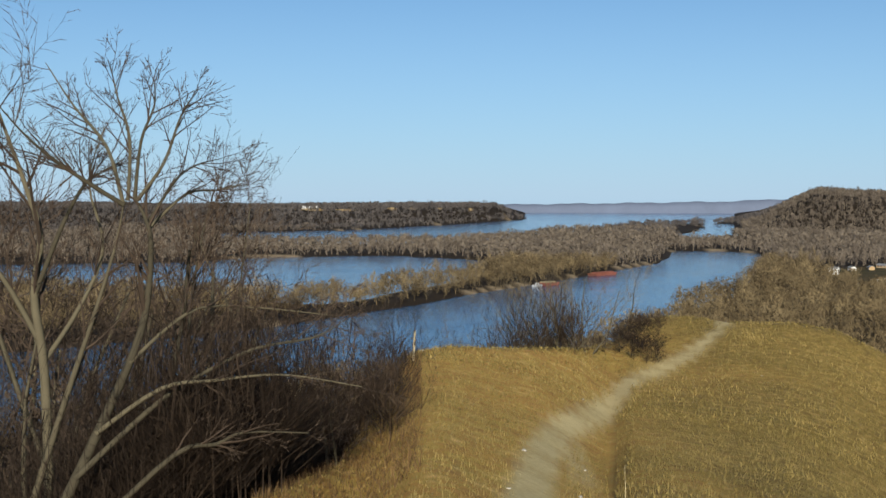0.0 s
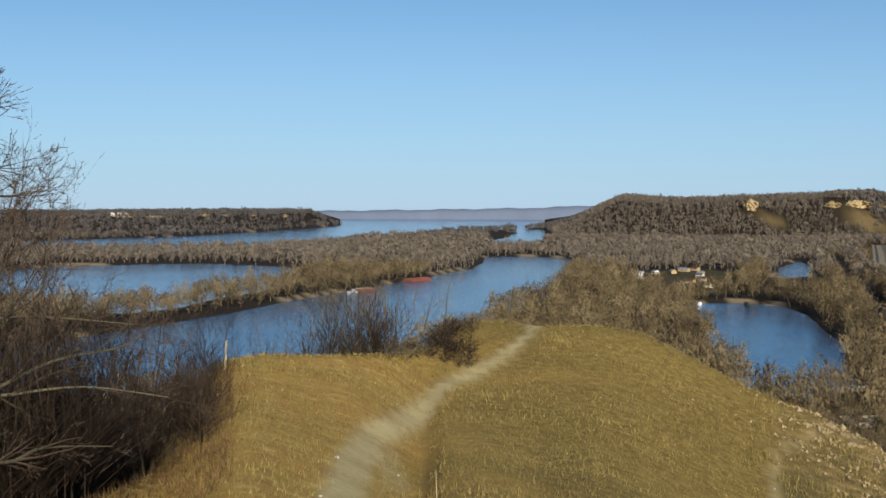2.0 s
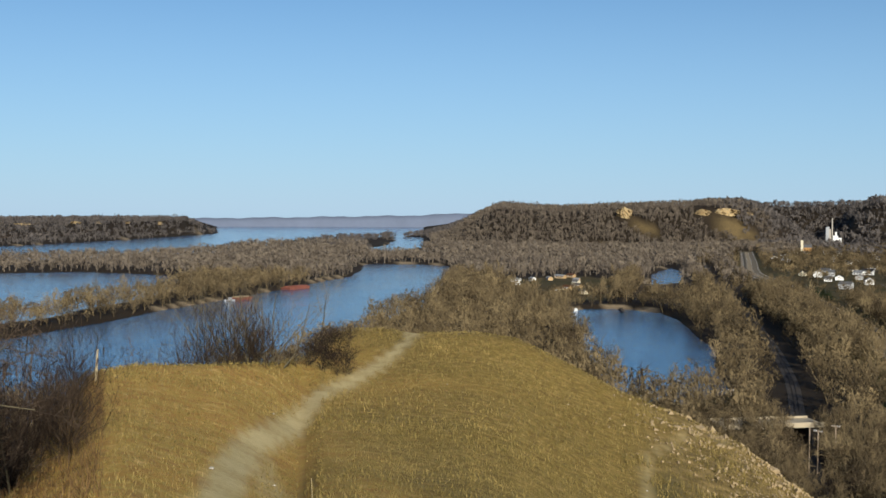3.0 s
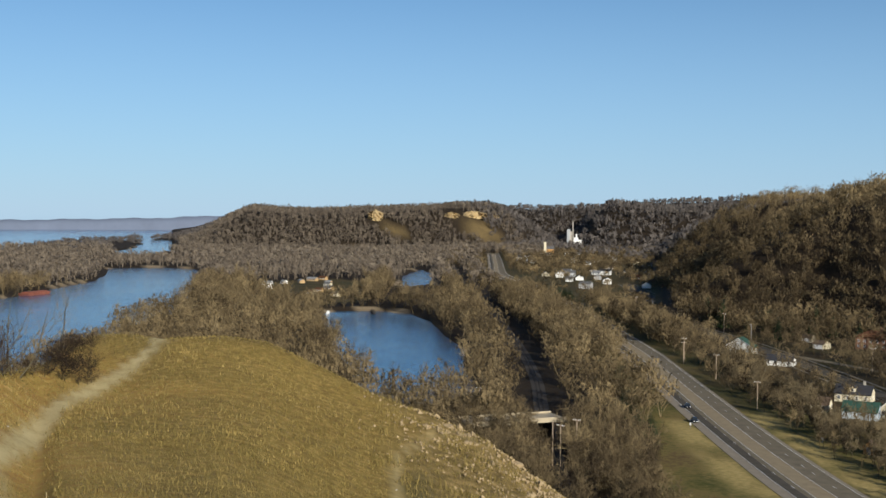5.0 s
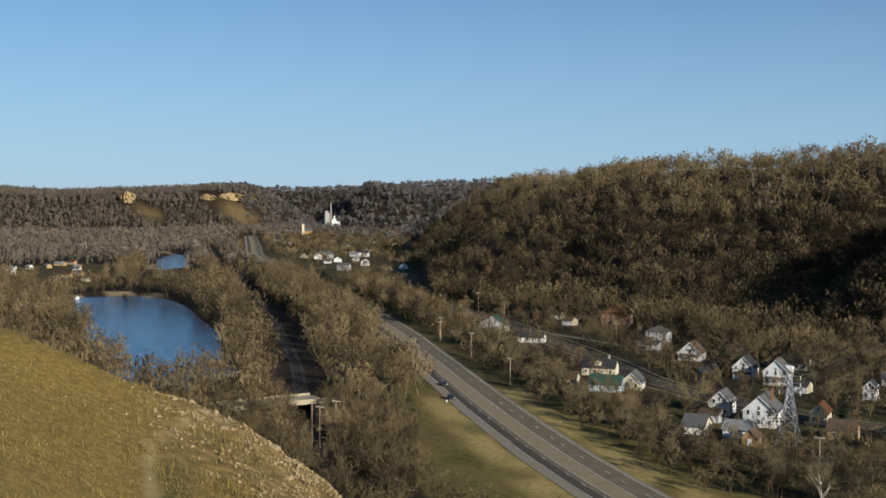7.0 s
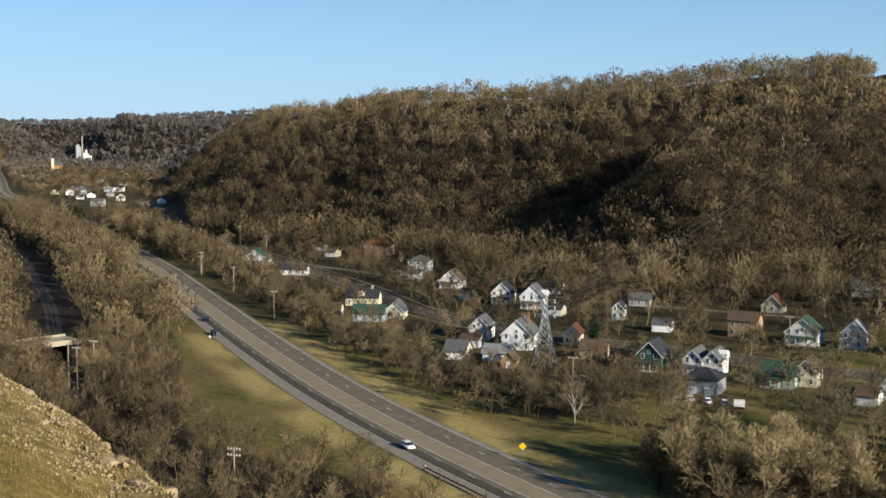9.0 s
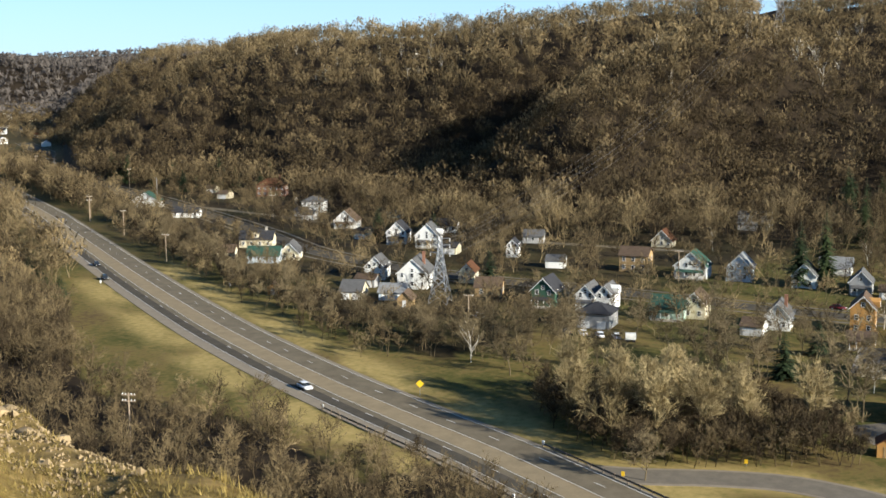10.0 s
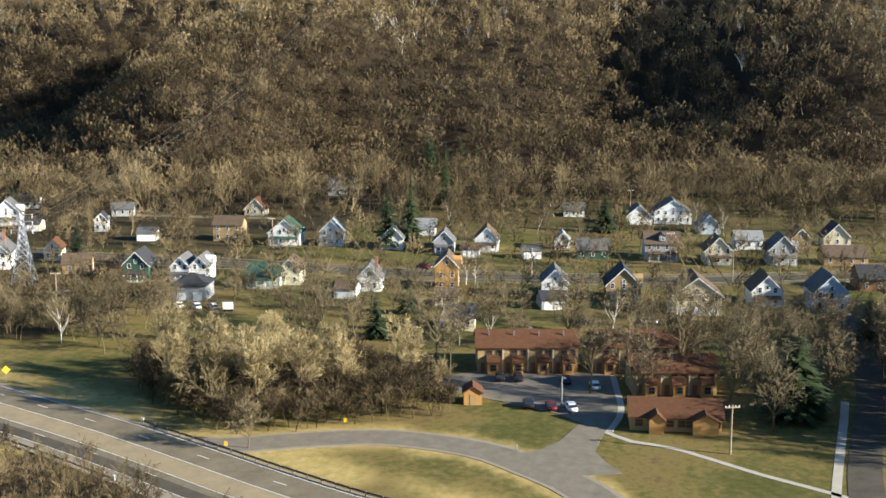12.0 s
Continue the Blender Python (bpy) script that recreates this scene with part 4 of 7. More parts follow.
house(368.5, 294.6, 8.0, 9, 4.6, "g", M_WHITE, R_DARK, "white two-storey house with dark roof and porch", 26, "porch")
house(367.2, 278.7, 9.1, 9, 4.8, "g", M_WHITE, R_GREY, "white two-storey house with columned porch", 26, "porch dormer")
house(405.2, 299.2, 11.3, 8, 3.0, "e", M_WHITE, R_DARK, "long white house with dark roof", 26, "")
house(433.0, 347.3, 5.7, 7, 3.0, "g", M_CREAM, R_RUST, "small cream gabled house at the wood's edge", 26, "")
house(269.5, 233.0, 6.4, 9, 2.6, "e", M_CREAM, R_GREY, "low cream garage with grey roof", 26, "garage")
house(300.9, 249.7, 6.6, 9, 4.2, "g", M_WHITE, R_GREY, "narrow white gabled house among bare trees", 26, "")
house(294.2, 229.0, 9.5, 12, 5.0, "g", M_WHITE, R_GREY, "tall white gabled house with grey roof and brick chimney", 26, "chimney")
house(275.8, 222.3, 8.0, 7, 2.5, "e", M_BLUE, R_LIGHT, "low pale blue garage with light roof", 26, "garage")
house(270.2, 213.3, 4.2, 6, 2.3, "g", M_TAN, R_BROWN, "small tan outbuilding behind the white house", 26, "shed")
house(312.5, 221.3, 5.1, 9, 3.6, "g", M_CREAM, R_RUST, "cream gabled house with rust-coloured roof", 26, "")
house(296.7, 202.3, 7.8, 8, 3.0, "e", M_TAN, R_BROWN, "tan brown-roofed bungalow near the pylon", 26, "")
house(365.8, 238.8, 4.5, 7, 4.2, "g", M_WHITE, R_DARK, "small narrow white house with dark roof", 26, "")
house(400.0, 251.5, 8.0, 7, 2.8, "e", M_GREY, R_GREY, "grey low house shaded by trees", 26, "")
house(293.1, 180.7, 7.2, 9, 4.8, "g", M_DKGREEN, R_DARK, "dark green gabled house with white-trimmed porch", 14, "porch")
house(296.3, 168.7, 5.5, 9, 4.4, "g", M_WHITE, R_GREY, "white gabled house with porch beside the grey garage", 14, "porch")
house(298.2, 163.7, 4.8, 9, 4.8, "g", M_WHITE, R_GREY, "white gabled house with dormer", 14, "dormer")
house(275.5, 154.3, 8.7, 9, 4.0, "h", M_GREY, R_DARK, "grey two-storey outbuilding with dark hip roof", 14, "garage")
house(297.0, 143.8, 9.4, 9, 3.4, "e", M_GREEN, R_GREEN, "pale green house with dark green roof", 14, "porch")
house(302.1, 138.2, 6.0, 9, 4.4, "g", M_CREAM, R_BROWN, "cream gabled wing beside the green house", 14, "")
house(362.0, 187.9, 9.6, 8, 5.6, "e", M_TAN, R_BROWN, "tan two-storey house with brown roof", 14, "")
house(361.1, 166.8, 10.5, 9, 4.2, "g", M_WHITE, R_GREEN, "white gabled house with green trim and porch", 14, "porch")
house(364.7, 151.8, 7.8, 9, 4.6, "g", M_BLUE, R_LIGHT, "pale blue gabled house with light roof", 14, "")
house(418.9, 205.6, 7.9, 7, 2.6, "g", M_CREAM, R_RUST, "low cream house with orange roof at the wood's edge", 14, "")
house(494.2, 199.8, 14.0, 9, 3.6, "e", M_GREY, R_LIGHT, "long grey house in the wood's shade", 14, "")
house(301.4, 114.5, 6.7, 9, 3.8, "g", M_WHITE, R_GREY, "white gabled house with grey roof among lawns", 14, "chimney")
house(309.5, 95.0, 6.1, 9, 6.8, "g", M_ORANGE, R_BROWN, "tall ochre two-storey house with brown roof", 14, "dormer")
house(292.5, 89.9, 6.4, 4, 2.8, "e", M_TAN, R_BROWN, "tan rear wing below the ochre house", 14, "porch")
house(266.3, 78.2, 6.6, 8, 3.4, "e", M_CREAM, R_GREY, "pale cream low house behind bare white trees", 14, "")
house(364.9, 130.6, 7.3, 9, 4.0, "g", M_WHITE, R_GREY, "white house hidden behind tall conifers", 14, "")
house(394.7, 130.9, 10.2, 8, 3.0, "e", M_WHITE, R_LIGHT, "white low house with pale roof near the conifers", 14, "porch")
house(363.4, 112.6, 6.5, 8, 4.0, "g", M_GREY, R_GREY, "grey house with white trim and porch", 14, "porch")
house(371.9, 100.8, 7.6, 9, 4.0, "g", M_WHITE, R_BROWN, "white gabled house with brown roof and porch", 14, "porch")
house(305.7, 64.3, 6.8, 10, 5.0, "g", M_WHITE, R_GREY, "tall white gabled house with a front porch", 14, "porch")
house(310.2, 47.0, 8.9, 10, 4.6, "g", M_TAN, R_DARK, "tan gabled house with dark roof behind a bare tree", 14, "porch dormer")
house(300.5, 27.2, 12.1, 12, 5.2, "g", M_CREAM, R_BROWN, "wide cream two-storey house with garage doors below", 14, "garage")
house(316.8, 11.1, 7.8, 10, 4.2, "g", M_WHITE, R_BROWN, "white and brown gabled house", 14, "porch")
house(315.3, -4.5, 8.4, 11, 5.2, "g", M_BLUE, R_GREY, "pale blue gabled house with grey roof", 14, "")
house(346.1, -15.6, 7.2, 10, 3.4, "e", M_BROWN, R_DARK, "dark brown house with dark roof", 14, "")
house(369.2, 65.9, 9.9, 9, 3.0, "e", M_DKGREEN, R_GREY, "low dark green house with white window frames", 14, "")
house(383.1, 78.4, 4.8, 7, 3.2, "g", M_WHITE, R_LIGHT, "small white gabled house", 14, "")
house(373.4, 45.1, 10.6, 10, 5.4, "e", M_GREY, R_BROWN, "grey two-storey house with dormer and wide porch", 14, "dormer porch")
house(372.4, 28.0, 8.1, 9, 4.4, "g", M_CREAM, R_BROWN, "cream gabled house with brown porch roof", 14, "porch")
house(403.4, 20.8, 8.7, 8, 3.2, "e", M_WHITE, R_LIGHT, "white bungalow with pale roof", 14, "")
house(378.9, 9.3, 8.6, 9, 4.6, "g", M_GREY, R_GREY, "grey gabled house with white porch", 14, "porch dormer")
house(410.2, 4.6, 6.2, 8, 3.6, "g", M_TAN, R_BROWN, "tan gabled house between its neighbours", 14, "")
house(383.4, -9.1, 13.0, 9, 2.8, "e", M_TAN, R_BROWN, "long tan house with broad brown roof", 14, "")
house(418.8, -6.7, 8.7, 8, 3.2, "g", M_CREAM, R_DARK, "cream gabled house with dark roof on the upper row", 14, "")
house(450.4, 51.0, 13.6, 10, 4.6, "g", M_WHITE, R_GREY, "wide white split-level house near the wood", 14, "")
house(444.8, 62.7, 10.1, 9, 2.8, "g", M_WHITE, R_GREY, "white double garage with grey roof", 14, "garage")
house(430.8, 36.1, 7.7, 8, 3.0, "g", M_BLUE, R_LIGHT, "small pale blue gabled house", 14, "")
house(456.4, 89.3, 7.9, 8, 2.6, "e", M_WHITE, R_GREY, "low white house at the wood's edge", 14, "")
house(483.0, 195.8, 12.2, 9, 3.0, "e", M_GREY, R_LIGHT, "pale grey house in deep shade", 14, "")


def far_house(x, y, z, w, d, h, wall, roof, turn, label):
    """A house far down the valley: walls, roof and a few windows."""
    base = thing("house", pose(x, y, z, 0, 0, turn), label, "house", "far houses of the town")
    bm = box(bmesh.new(), 0, d, -w / 2, w / 2, -1.5, h)
    rise = 0.28 * d
    part("wall", prism(bm, [(0, h), (d, h), (d / 2, h + rise)], -w / 2, w / 2, "y"), wall, base)
    part("roof", gable_roof(bmesh.new(), w, d, h, rise, 0.4, "y"), roof, base)
    for i in range(3):
        window(base, 0, (i - 1) * w * 0.3, 0.9, 1.3, 1.5, "w")


TOWN_WALLS = [M_WHITE, M_WHITE, M_CREAM, M_WHITE, M_TAN, M_GREY]
TOWN_ROOFS = [R_GREY, R_DARK, R_BROWN, R_LIGHT, R_RUST]
trng = random.Random(8)
for i in range(46):
    a, r = radians(trng.uniform(29.4, 37.0)), trng.uniform(1020, 2150)
    x, y = r * math.sin(a), r * math.cos(a)
    if float(seg_distance(np.array([x]), np.array([y]), HIGHWAY)[0]) < 30 or float(seg_distance(np.array([x]), np.array([y]), STREET)[0]) < 12:
        continue
    k = trng.randrange(6)
    far_house(x, y, 0, trng.uniform(6.5, 13), trng.uniform(6, 8.5), trng.choice((2.8, 3.0, 4.6)), TOWN_WALLS[k], TOWN_ROOFS[k % 5], trng.uniform(10, 60),
              ["white clapboard house far down the valley", "white house with dark roof in the town", "cream house in the distant town", "white low building in the town", "tan house in the distant town", "grey house in the distant town"][k])
for x, y, w in ((352, 1098, 13), (372, 1112, 9), (392, 1120, 10), (415, 1150, 16), (432, 1165, 12), (398, 1060, 9), (362, 985, 10), (345, 960, 8), (380, 1010, 12), (336, 1050, 9), (410, 1090, 8), (355, 930, 9)):
    far_house(x, y, 0, w * 0.7, 5, 2.5, trng.choice([M_WHITE, M_WHITE, M_CREAM, M_TAN]), trng.choice([R_LIGHT, R_GREY, R_RUST]), trng.uniform(-10, 50), "small pale cabin beside the marina")

for x, y, w, h, wall, roof in ((691, 1134, 15, 4.5, M_WHITE, R_LIGHT), (689, 1160, 9, 3.0, M_CREAM, R_GREY), (681, 1078, 8, 3.0, M_WHITE, R_DARK), (668, 1008, 9, 4.2, M_WHITE, R_GREY), (706, 1082, 8, 3.0, M_GREY, R_DARK), (667, 940, 7, 3.2, M_WHITE, R_GREY), (753, 1295, 8, 3.0, M_TAN, R_BROWN), (1258, 1857, 22, 4.0, M_TAN, R_BROWN), (1728, 2385, 20, 5.0, M_WHITE, R_GREY), (1203, 1717, 12, 4.0, M_CREAM, R_BROWN), (991, 1522, 14, 4.0, M_ORANGE, R_BROWN)):
    far_house(x, y, 0, w, 8, h, wall, roof, trng.uniform(-50, -20), "sunlit house beside the road in the lower town")

# townhouses and the flats beside the parking lot
def townhouse(x, y, w, d, h, turn, units, label):
    base = thing("townhouse", pose(x, y, 0, 0, 0, turn), label, "townhouse", "brown townhouses")
    part("wall", prism(box(bmesh.new(), 0, d, -w / 2, w / 2, 0, h), [(0, h), (d, h), (d / 2, h + 2.4)], -w / 2, w / 2, "y"), M_TAN, base)
    part("roof", gable_roof(bmesh.new(), w, d, h, 2.4, 0.5, "y"), R_RUST, base)
    u = w / units
    for i in range(units):
        c = -w / 2 + (i + 0.5) * u
        wing = part("wing", prism(box(bmesh.new(), -1.8, 0, c - u * 0.3, c + u * 0.12, 0, 2.6), [(-1.8, 2.6), (0, 2.6), (0, 3.5)], c - u * 0.3, c + u * 0.12, "y"), M_ORANGE, base)
        part("roof", prism(bmesh.new(), [(-2.2, 2.5), (0, 3.6), (0, 3.8), (-2.2, 2.7)], c - u * 0.34, c + u * 0.16, "y"), R_RUST, wing)
        part("door", boxes((-0.06, 0.02, c + u * 0.2, c + u * 0.2 + 0.95, 0.1, 2.1)), M_BROWN, base)
        window(wing, -1.8, c - u * 0.1, 0.8, 1.2, 1.3, "w", M_BROWN)
        window(base, 0, c + u * 0.05, 3.4, 1.3, 1.3, "w", M_BROWN)
        window(base, 0, c - u * 0.3, 3.4, 1.0, 1.3, "w", M_BROWN)
        if i:
            part("fire_wall", boxes((-0.3, d + 0.1, -w / 2 + i * u - 0.1, -w / 2 + i * u + 0.1, 0, h - 0.1)), M_CREAM, base)
        part("vent_pipe", boxes((d * 0.3, d * 0.3 + 0.25, c, c + 0.25, h + 1.0, h + 2.6)), M_STEEL, base)
    return base


townhouse(236.7, 55.0, 20.6, 10, 5.4, 18.5, 4, "rust-roofed brown townhouse row above the parking lot")
townhouse(244.3, 32.2, 20.8, 10, 5.4, 18.5, 4, "brown townhouse row shaded by bare trees")
townhouse(230.0, 24.3, 16.2, 9, 4.6, 18.5, 3, "dark shaded rust-roofed townhouse row")
flats = thing("apartment_block", pose(207.6, 21.5, 0, 0, 0, 11.5), "low orange-roofed brick flats with two gabled porches", "building")
part("wall", prism(boxes((0, 8, -7.9, 7.9, 0, 2.7)), [(0, 2.7), (8, 2.7), (4, 4.9)], -7.9, 7.9, "y"), M_TAN, flats)
part("roof", gable_roof(bmesh.new(), 15.8, 8, 2.7, 2.2, 0.5, "y"), R_RUST, flats)
for c, wd in ((3.4, 2.6), (-5.0, 4.4)):
    pg = part("porch", prism(boxes((-1.7, 0.0, c - wd / 2, c + wd / 2, 0, 2.5)), [(c - wd / 2, 2.5), (c + wd / 2, 2.5), (c, 3.6)], -1.7, 0.0, "x"), M_ORANGE, flats)
    part("roof", gable_roof(bmesh.new(), wd, 4.2, 2.5, 1.1, 0.3, "x", -1.7, c), R_RUST, pg)
for c in (6.4, 1.0, -1.0, -2.4, -7.0):
    window(flats, 0, c, 0.9, 1.3, 1.2, "w", M_BROWN)
shed = thing("shed", pose(211.5, 59.5, 0, 0, 0, 18), "small tan shed with an orange roof beside the lot", "shed")
part("wall", prism(boxes((0, 4, -1.7, 1.7, 0, 2.4)), [(-1.7, 2.4), (1.7, 2.4), (0, 3.5)], 0, 4, "x"), M_ORANGE, shed)
part("roof", gable_roof(bmesh.new(), 3.4, 4, 2.4, 1.1, 0.3, "x"), R_RUST, shed)
part("door", boxes((-0.05, 0.02, -0.6, 0.6, 0, 2.0)), M_TAN, shed)

# paved lot, drive and walk
def flat_shape(name, pts, z, mat, label, category="pavement"):
    bm = bmesh.new()
    top = [bm.verts.new((x, y, z)) for x, y in pts]
    low = [bm.verts.new((x, y, z - 0.25)) for x, y in pts]
    bm.faces.new(top)
    for i in range(len(pts)):
        j = (i + 1) % len(pts)
        bm.faces.new((top[i], low[i], low[j], top[j]))
    me = bpy.data.meshes.new(name)
    bmesh.ops.recalc_face_normals(bm, faces=bm.faces)
    bm.to_mesh(me)
    bm.free()
    me.materials.append(mat)
    return tagged(new(name, me), label, category, "", "structure")


flat_shape("parking_lot", [(226, 72), (236, 64), (240, 49), (241, 38), (228, 35), (216, 33), (206, 37), (211, 43), (215, 54), (218, 64)], 0.065, M_LOT, "pale grey asphalt parking lot")
flat_shape("driveway", [(216, 32.8), (201, 33.3), (193, 33.0), (188.5, 30.5), (184, 27.0), (181, 33), (183, 40.5), (187.5, 46), (190, 42.5), (196, 39.8), (206, 38.5)], 0.075, M_LOT, "short paved drive from ramp to lot")
ribbon("footpath", resample([(204, 33.5), (200, 28), (198.6, 20.6), (190.6, 6.4), (185.4, -4.7), (180, -14)], 3), -0.6, 0.6, 0.05, M_CONC, 0.2, "narrow pale concrete footpath over the lawn", "footpath", "structure")
ribbon("footpath", resample([(204, 32.6), (216, 32.4), (232, 36), (240, 38)], 3), -0.6, 0.6, 0.09, M_CONC, 0.2, "pale concrete walk beside the parking lot", "footpath", "structure")
ribbon("footpath", resample([(268, 83), (300, 91), (322, 100)], 4), -1.4, 1.4, 0.12, M_CONC, 0.2, "pale concrete drive between the houses", "driveway", "structure")
ribbon("side_road", resample([(146, -12), (188, -9.6), (226, -11.0), (252, -12), (300, -10), (352, 2)], 5), -2.7, 2.7, 0.06, M_ASPHALT2, 0.2, "shaded dark side road past the conifer", "road", "structure")
ribbon("footpath", resample([(150, -5), (185, -5.2), (226, -6.8), (236, -7)], 5), -0.75, 0.75, 0.05, M_CONC, 0.2, "straight pale concrete walk beside the side road", "footpath", "structure")

# ---- single trees ----
def grow(rg, p, d, length, radius, level, out, spec):
    """Branches as tapering pieces (start, end, radius, radius, level)."""
    n = spec["steps"][min(level, len(spec["steps"]) - 1)]
    step = length / n
    pts = [(Vector(p), radius)]
    d = Vector(d).normalized()
    for i in range(n):
        j = spec["bend"] * (1 + 0.5 * level)
        d = (d + Vector((rg.gauss(0, j), rg.gauss(0, j), rg.gauss(0, j) + spec["lift"] * (0.4 if level == 0 else 1)))).normalized()
        q = pts[-1][0] + d * step
        r = radius * (1 - 0.72 * (i + 1) / n)
        out.append((pts[-1][0], q, pts[-1][1], r, level))
        pts.append((q, r))
    branch(rg, pts, length, radius, level, out, spec)


def branch(rg, pts, length, radius, level, out, spec):
    """Side branches along a line of points with radii."""
    if level >= spec["levels"]:
        return
    kids = spec["kids"][min(level, len(spec["kids"]) - 1)]
    for k in range(kids):
        f = rg.uniform(spec["from"] if level == 0 else 0.15, 1.0)
        i = min(int(f * (len(pts) - 1)), len(pts) - 2)
        a, b = pts[i], pts[i + 1]
        t = f * (len(pts) - 1) - i
        q, r = a[0].lerp(b[0], t), a[1] + (b[1] - a[1]) * t
        along = (b[0] - a[0]).normalized()
        side = along.orthogonal().normalized()
        side.rotate(Matrix.Rotation(rg.uniform(0, 6.283), 3, along))
        sp = rg.uniform(*spec["spread"])
        nd = (along * math.cos(sp) + side * math.sin(sp))
        nl = length * rg.uniform(*spec["shrink"]) * (1.1 - 0.45 * f)
        grow(rg, q, nd, nl, max(min(r * 0.72, radius * spec.get("slim", 0.6)), spec["thin"]), level + 1, out, spec)


def tubes(segs, sides):
    """Tapered tubes for all the pieces, as arrays."""
    A, B = np.array([s[0][:] for s in segs]), np.array([s[1][:] for s in segs])
    ra, rb = np.array([s[2] for s in segs]), np.array([s[3] for s in segs])
    d = B - A
    d /= np.maximum(np.linalg.norm(d, axis=1, keepdims=True), 1e-9)
    ref = np.where(np.abs(d[:, 2:]) > 0.9, np.array([[1.0, 0, 0]]), np.array([[0, 0, 1.0]]))
    u = np.cross(d, ref)
    u /= np.linalg.norm(u, axis=1, keepdims=True)
    v = np.cross(d, u)
    th = np.arange(sides) * 2 * math.pi / sides
    ring = np.cos(th)[None, :, None] * u[:, None] + np.sin(th)[None, :, None] * v[:, None]
    V = np.concatenate([A[:, None] + ring * ra[:, None, None], B[:, None] + ring * rb[:, None, None]], 1).reshape(-1, 3)
    i = np.arange(len(segs))[:, None] * 2 * sides
    k = np.arange(sides)[None]
    k2 = (k + 1) % sides
    F = np.stack([i + k, i + k2, i + sides + k2, i + sides + k], -1).reshape(-1, 4)
    return V, F


def slivers(segs, rg, wide):
    """Twigs as thin pointed blades."""
    A, B = np.array([s[0][:] for s in segs]), np.array([s[1][:] for s in segs])
    r = np.maximum(np.array([s[2] for s in segs]), wide)
    d = B - A
    sd = np.cross(d, np.array([[rg.gauss(0, 1), rg.gauss(0, 1), rg.gauss(0, 1)] for s in segs]))
    sd *= (r / np.maximum(np.linalg.norm(sd, axis=1), 1e-9))[:, None]
    V = np.stack([A - sd, A + sd, B + d * 0.25], 1).reshape(-1, 3)
    return V, np.arange(len(V)).reshape(-1, 3)


def tree_parts(name, segs, m, bark_mat, twig_mat, label, category, group, fine=2, sides=(4, 3), wide=0.035):
    base = thing(name, m, label, category, group)
    for nm, pick, mat, sd in (("trunk", [s for s in segs if s[4] < fine], bark_mat, sides[0]), ("crown", [s for s in segs if s[4] >= fine], twig_mat, sides[1])):
        if pick:
            V, F = tubes(pick, sd) if nm == "trunk" else slivers(pick, random.Random(len(pick)), wide)
            ob = mesh_object(nm, V, F, mat, None, nm == "trunk")
            ob.parent = base
    return base


BARE = dict(levels=3, steps=(5, 4, 3, 2), kids=(12, 8, 7), bend=0.09, lift=0.07, spread=(0.45, 0.95), shrink=(0.42, 0.68), thin=0.022)
BARE["from"] = 0.28


def bare_tree(seed, tall, wide=1.0, bark_mat=None, label="", category="tree", group="bare trees of the valley", name="tree", thin=0.022, kids=(12, 8, 7), twig_mat=None, stout=0.016):
    rg = random.Random(seed)
    spec = dict(BARE, thin=thin, kids=kids, spread=(0.45 * wide, 0.95 * wide))
    out = []
    grow(rg, (0, 0, -0.3), (rg.gauss(0, 0.1), rg.gauss(0, 0.1), 1), tall * rg.uniform(0.78, 0.9), tall * stout, 0, out, spec)
    mat = bark_mat or M_TREE
    return tree_parts(name, out, pose(0, 0, 0), mat, twig_mat or mat, label, category, group, wide=max(0.05, thin * 1.6))


def spread_copies(kinds, spots, rg, lo=0.75, hi=1.2):
    """Copies of a few trees, each turned and sized a little differently; the first of each kind takes a spot itself."""
    used = set()
    for i, (x, y, z) in enumerate(spots):
        k = i % len(kinds)
        s = rg.uniform(lo, hi)
        m = pose(x, y, z, 0, 0, rg.uniform(0, 360)) @ Matrix.Diagonal((s, s, s * rg.uniform(0.9, 1.1), 1))
        if k in used:
            copy_thing(kinds[k], m)
        else:
            used.add(k)
    for i in used:
        kinds[i].matrix_world = pose(*spots[i], 0, 0, 40 * i)


def branchy(name, pts, tall, label, tint, seed=0, kids=(9, 6, 4), wide=0.045, kinds=4, spread=1.0, stout=0.012, stems=2, mat=None):
    """Bare trees with true boughs and twigs, joined into one mesh."""
    pts = np.asarray(pts, float)
    models = []
    for i in range(kinds):
        rg = random.Random(seed + i)
        out = []
        for stem in range(stems):
            grow(rg, (0, 0, -0.03), (rg.gauss(0, 0.2), rg.gauss(0, 0.2), 1), rg.uniform(0.75, 0.9), stout, 0, out, dict(BARE, kids=kids, thin=0.002, spread=(0.4 * spread, 0.9 * spread), steps=(4, 3, 2, 1)))
        V, F = tubes([q for q in out if q[4] == 0], 3)
        W, G = slivers([q for q in out if q[4] > 0], rg, wide / tall)
        models.append((np.concatenate([V, W]), np.concatenate([F[:, [0, 1, 2]], F[:, [0, 2, 3]], G + len(V)])))
    vs, fs, ts, c = [], [], [], 0
    for i, p in enumerate(pts):
        V, F = models[i % kinds]
        a, h = rng.uniform(0, 6.283), tall * rng.uniform(0.65, 1.25)
        R = np.array([[math.cos(a), -math.sin(a), 0], [math.sin(a), math.cos(a), 0], [0, 0, 1]]) * h
        vs.append(V @ R.T + p)
        fs.append(F + c)
        ts.append(np.full(len(V), tint[i]))
        c += len(V)
    return mesh_object(name, np.concatenate(vs), np.concatenate(fs), mat or M_BRANCH, dict(tint=np.concatenate(ts)), False, "stuff", label, "trees")


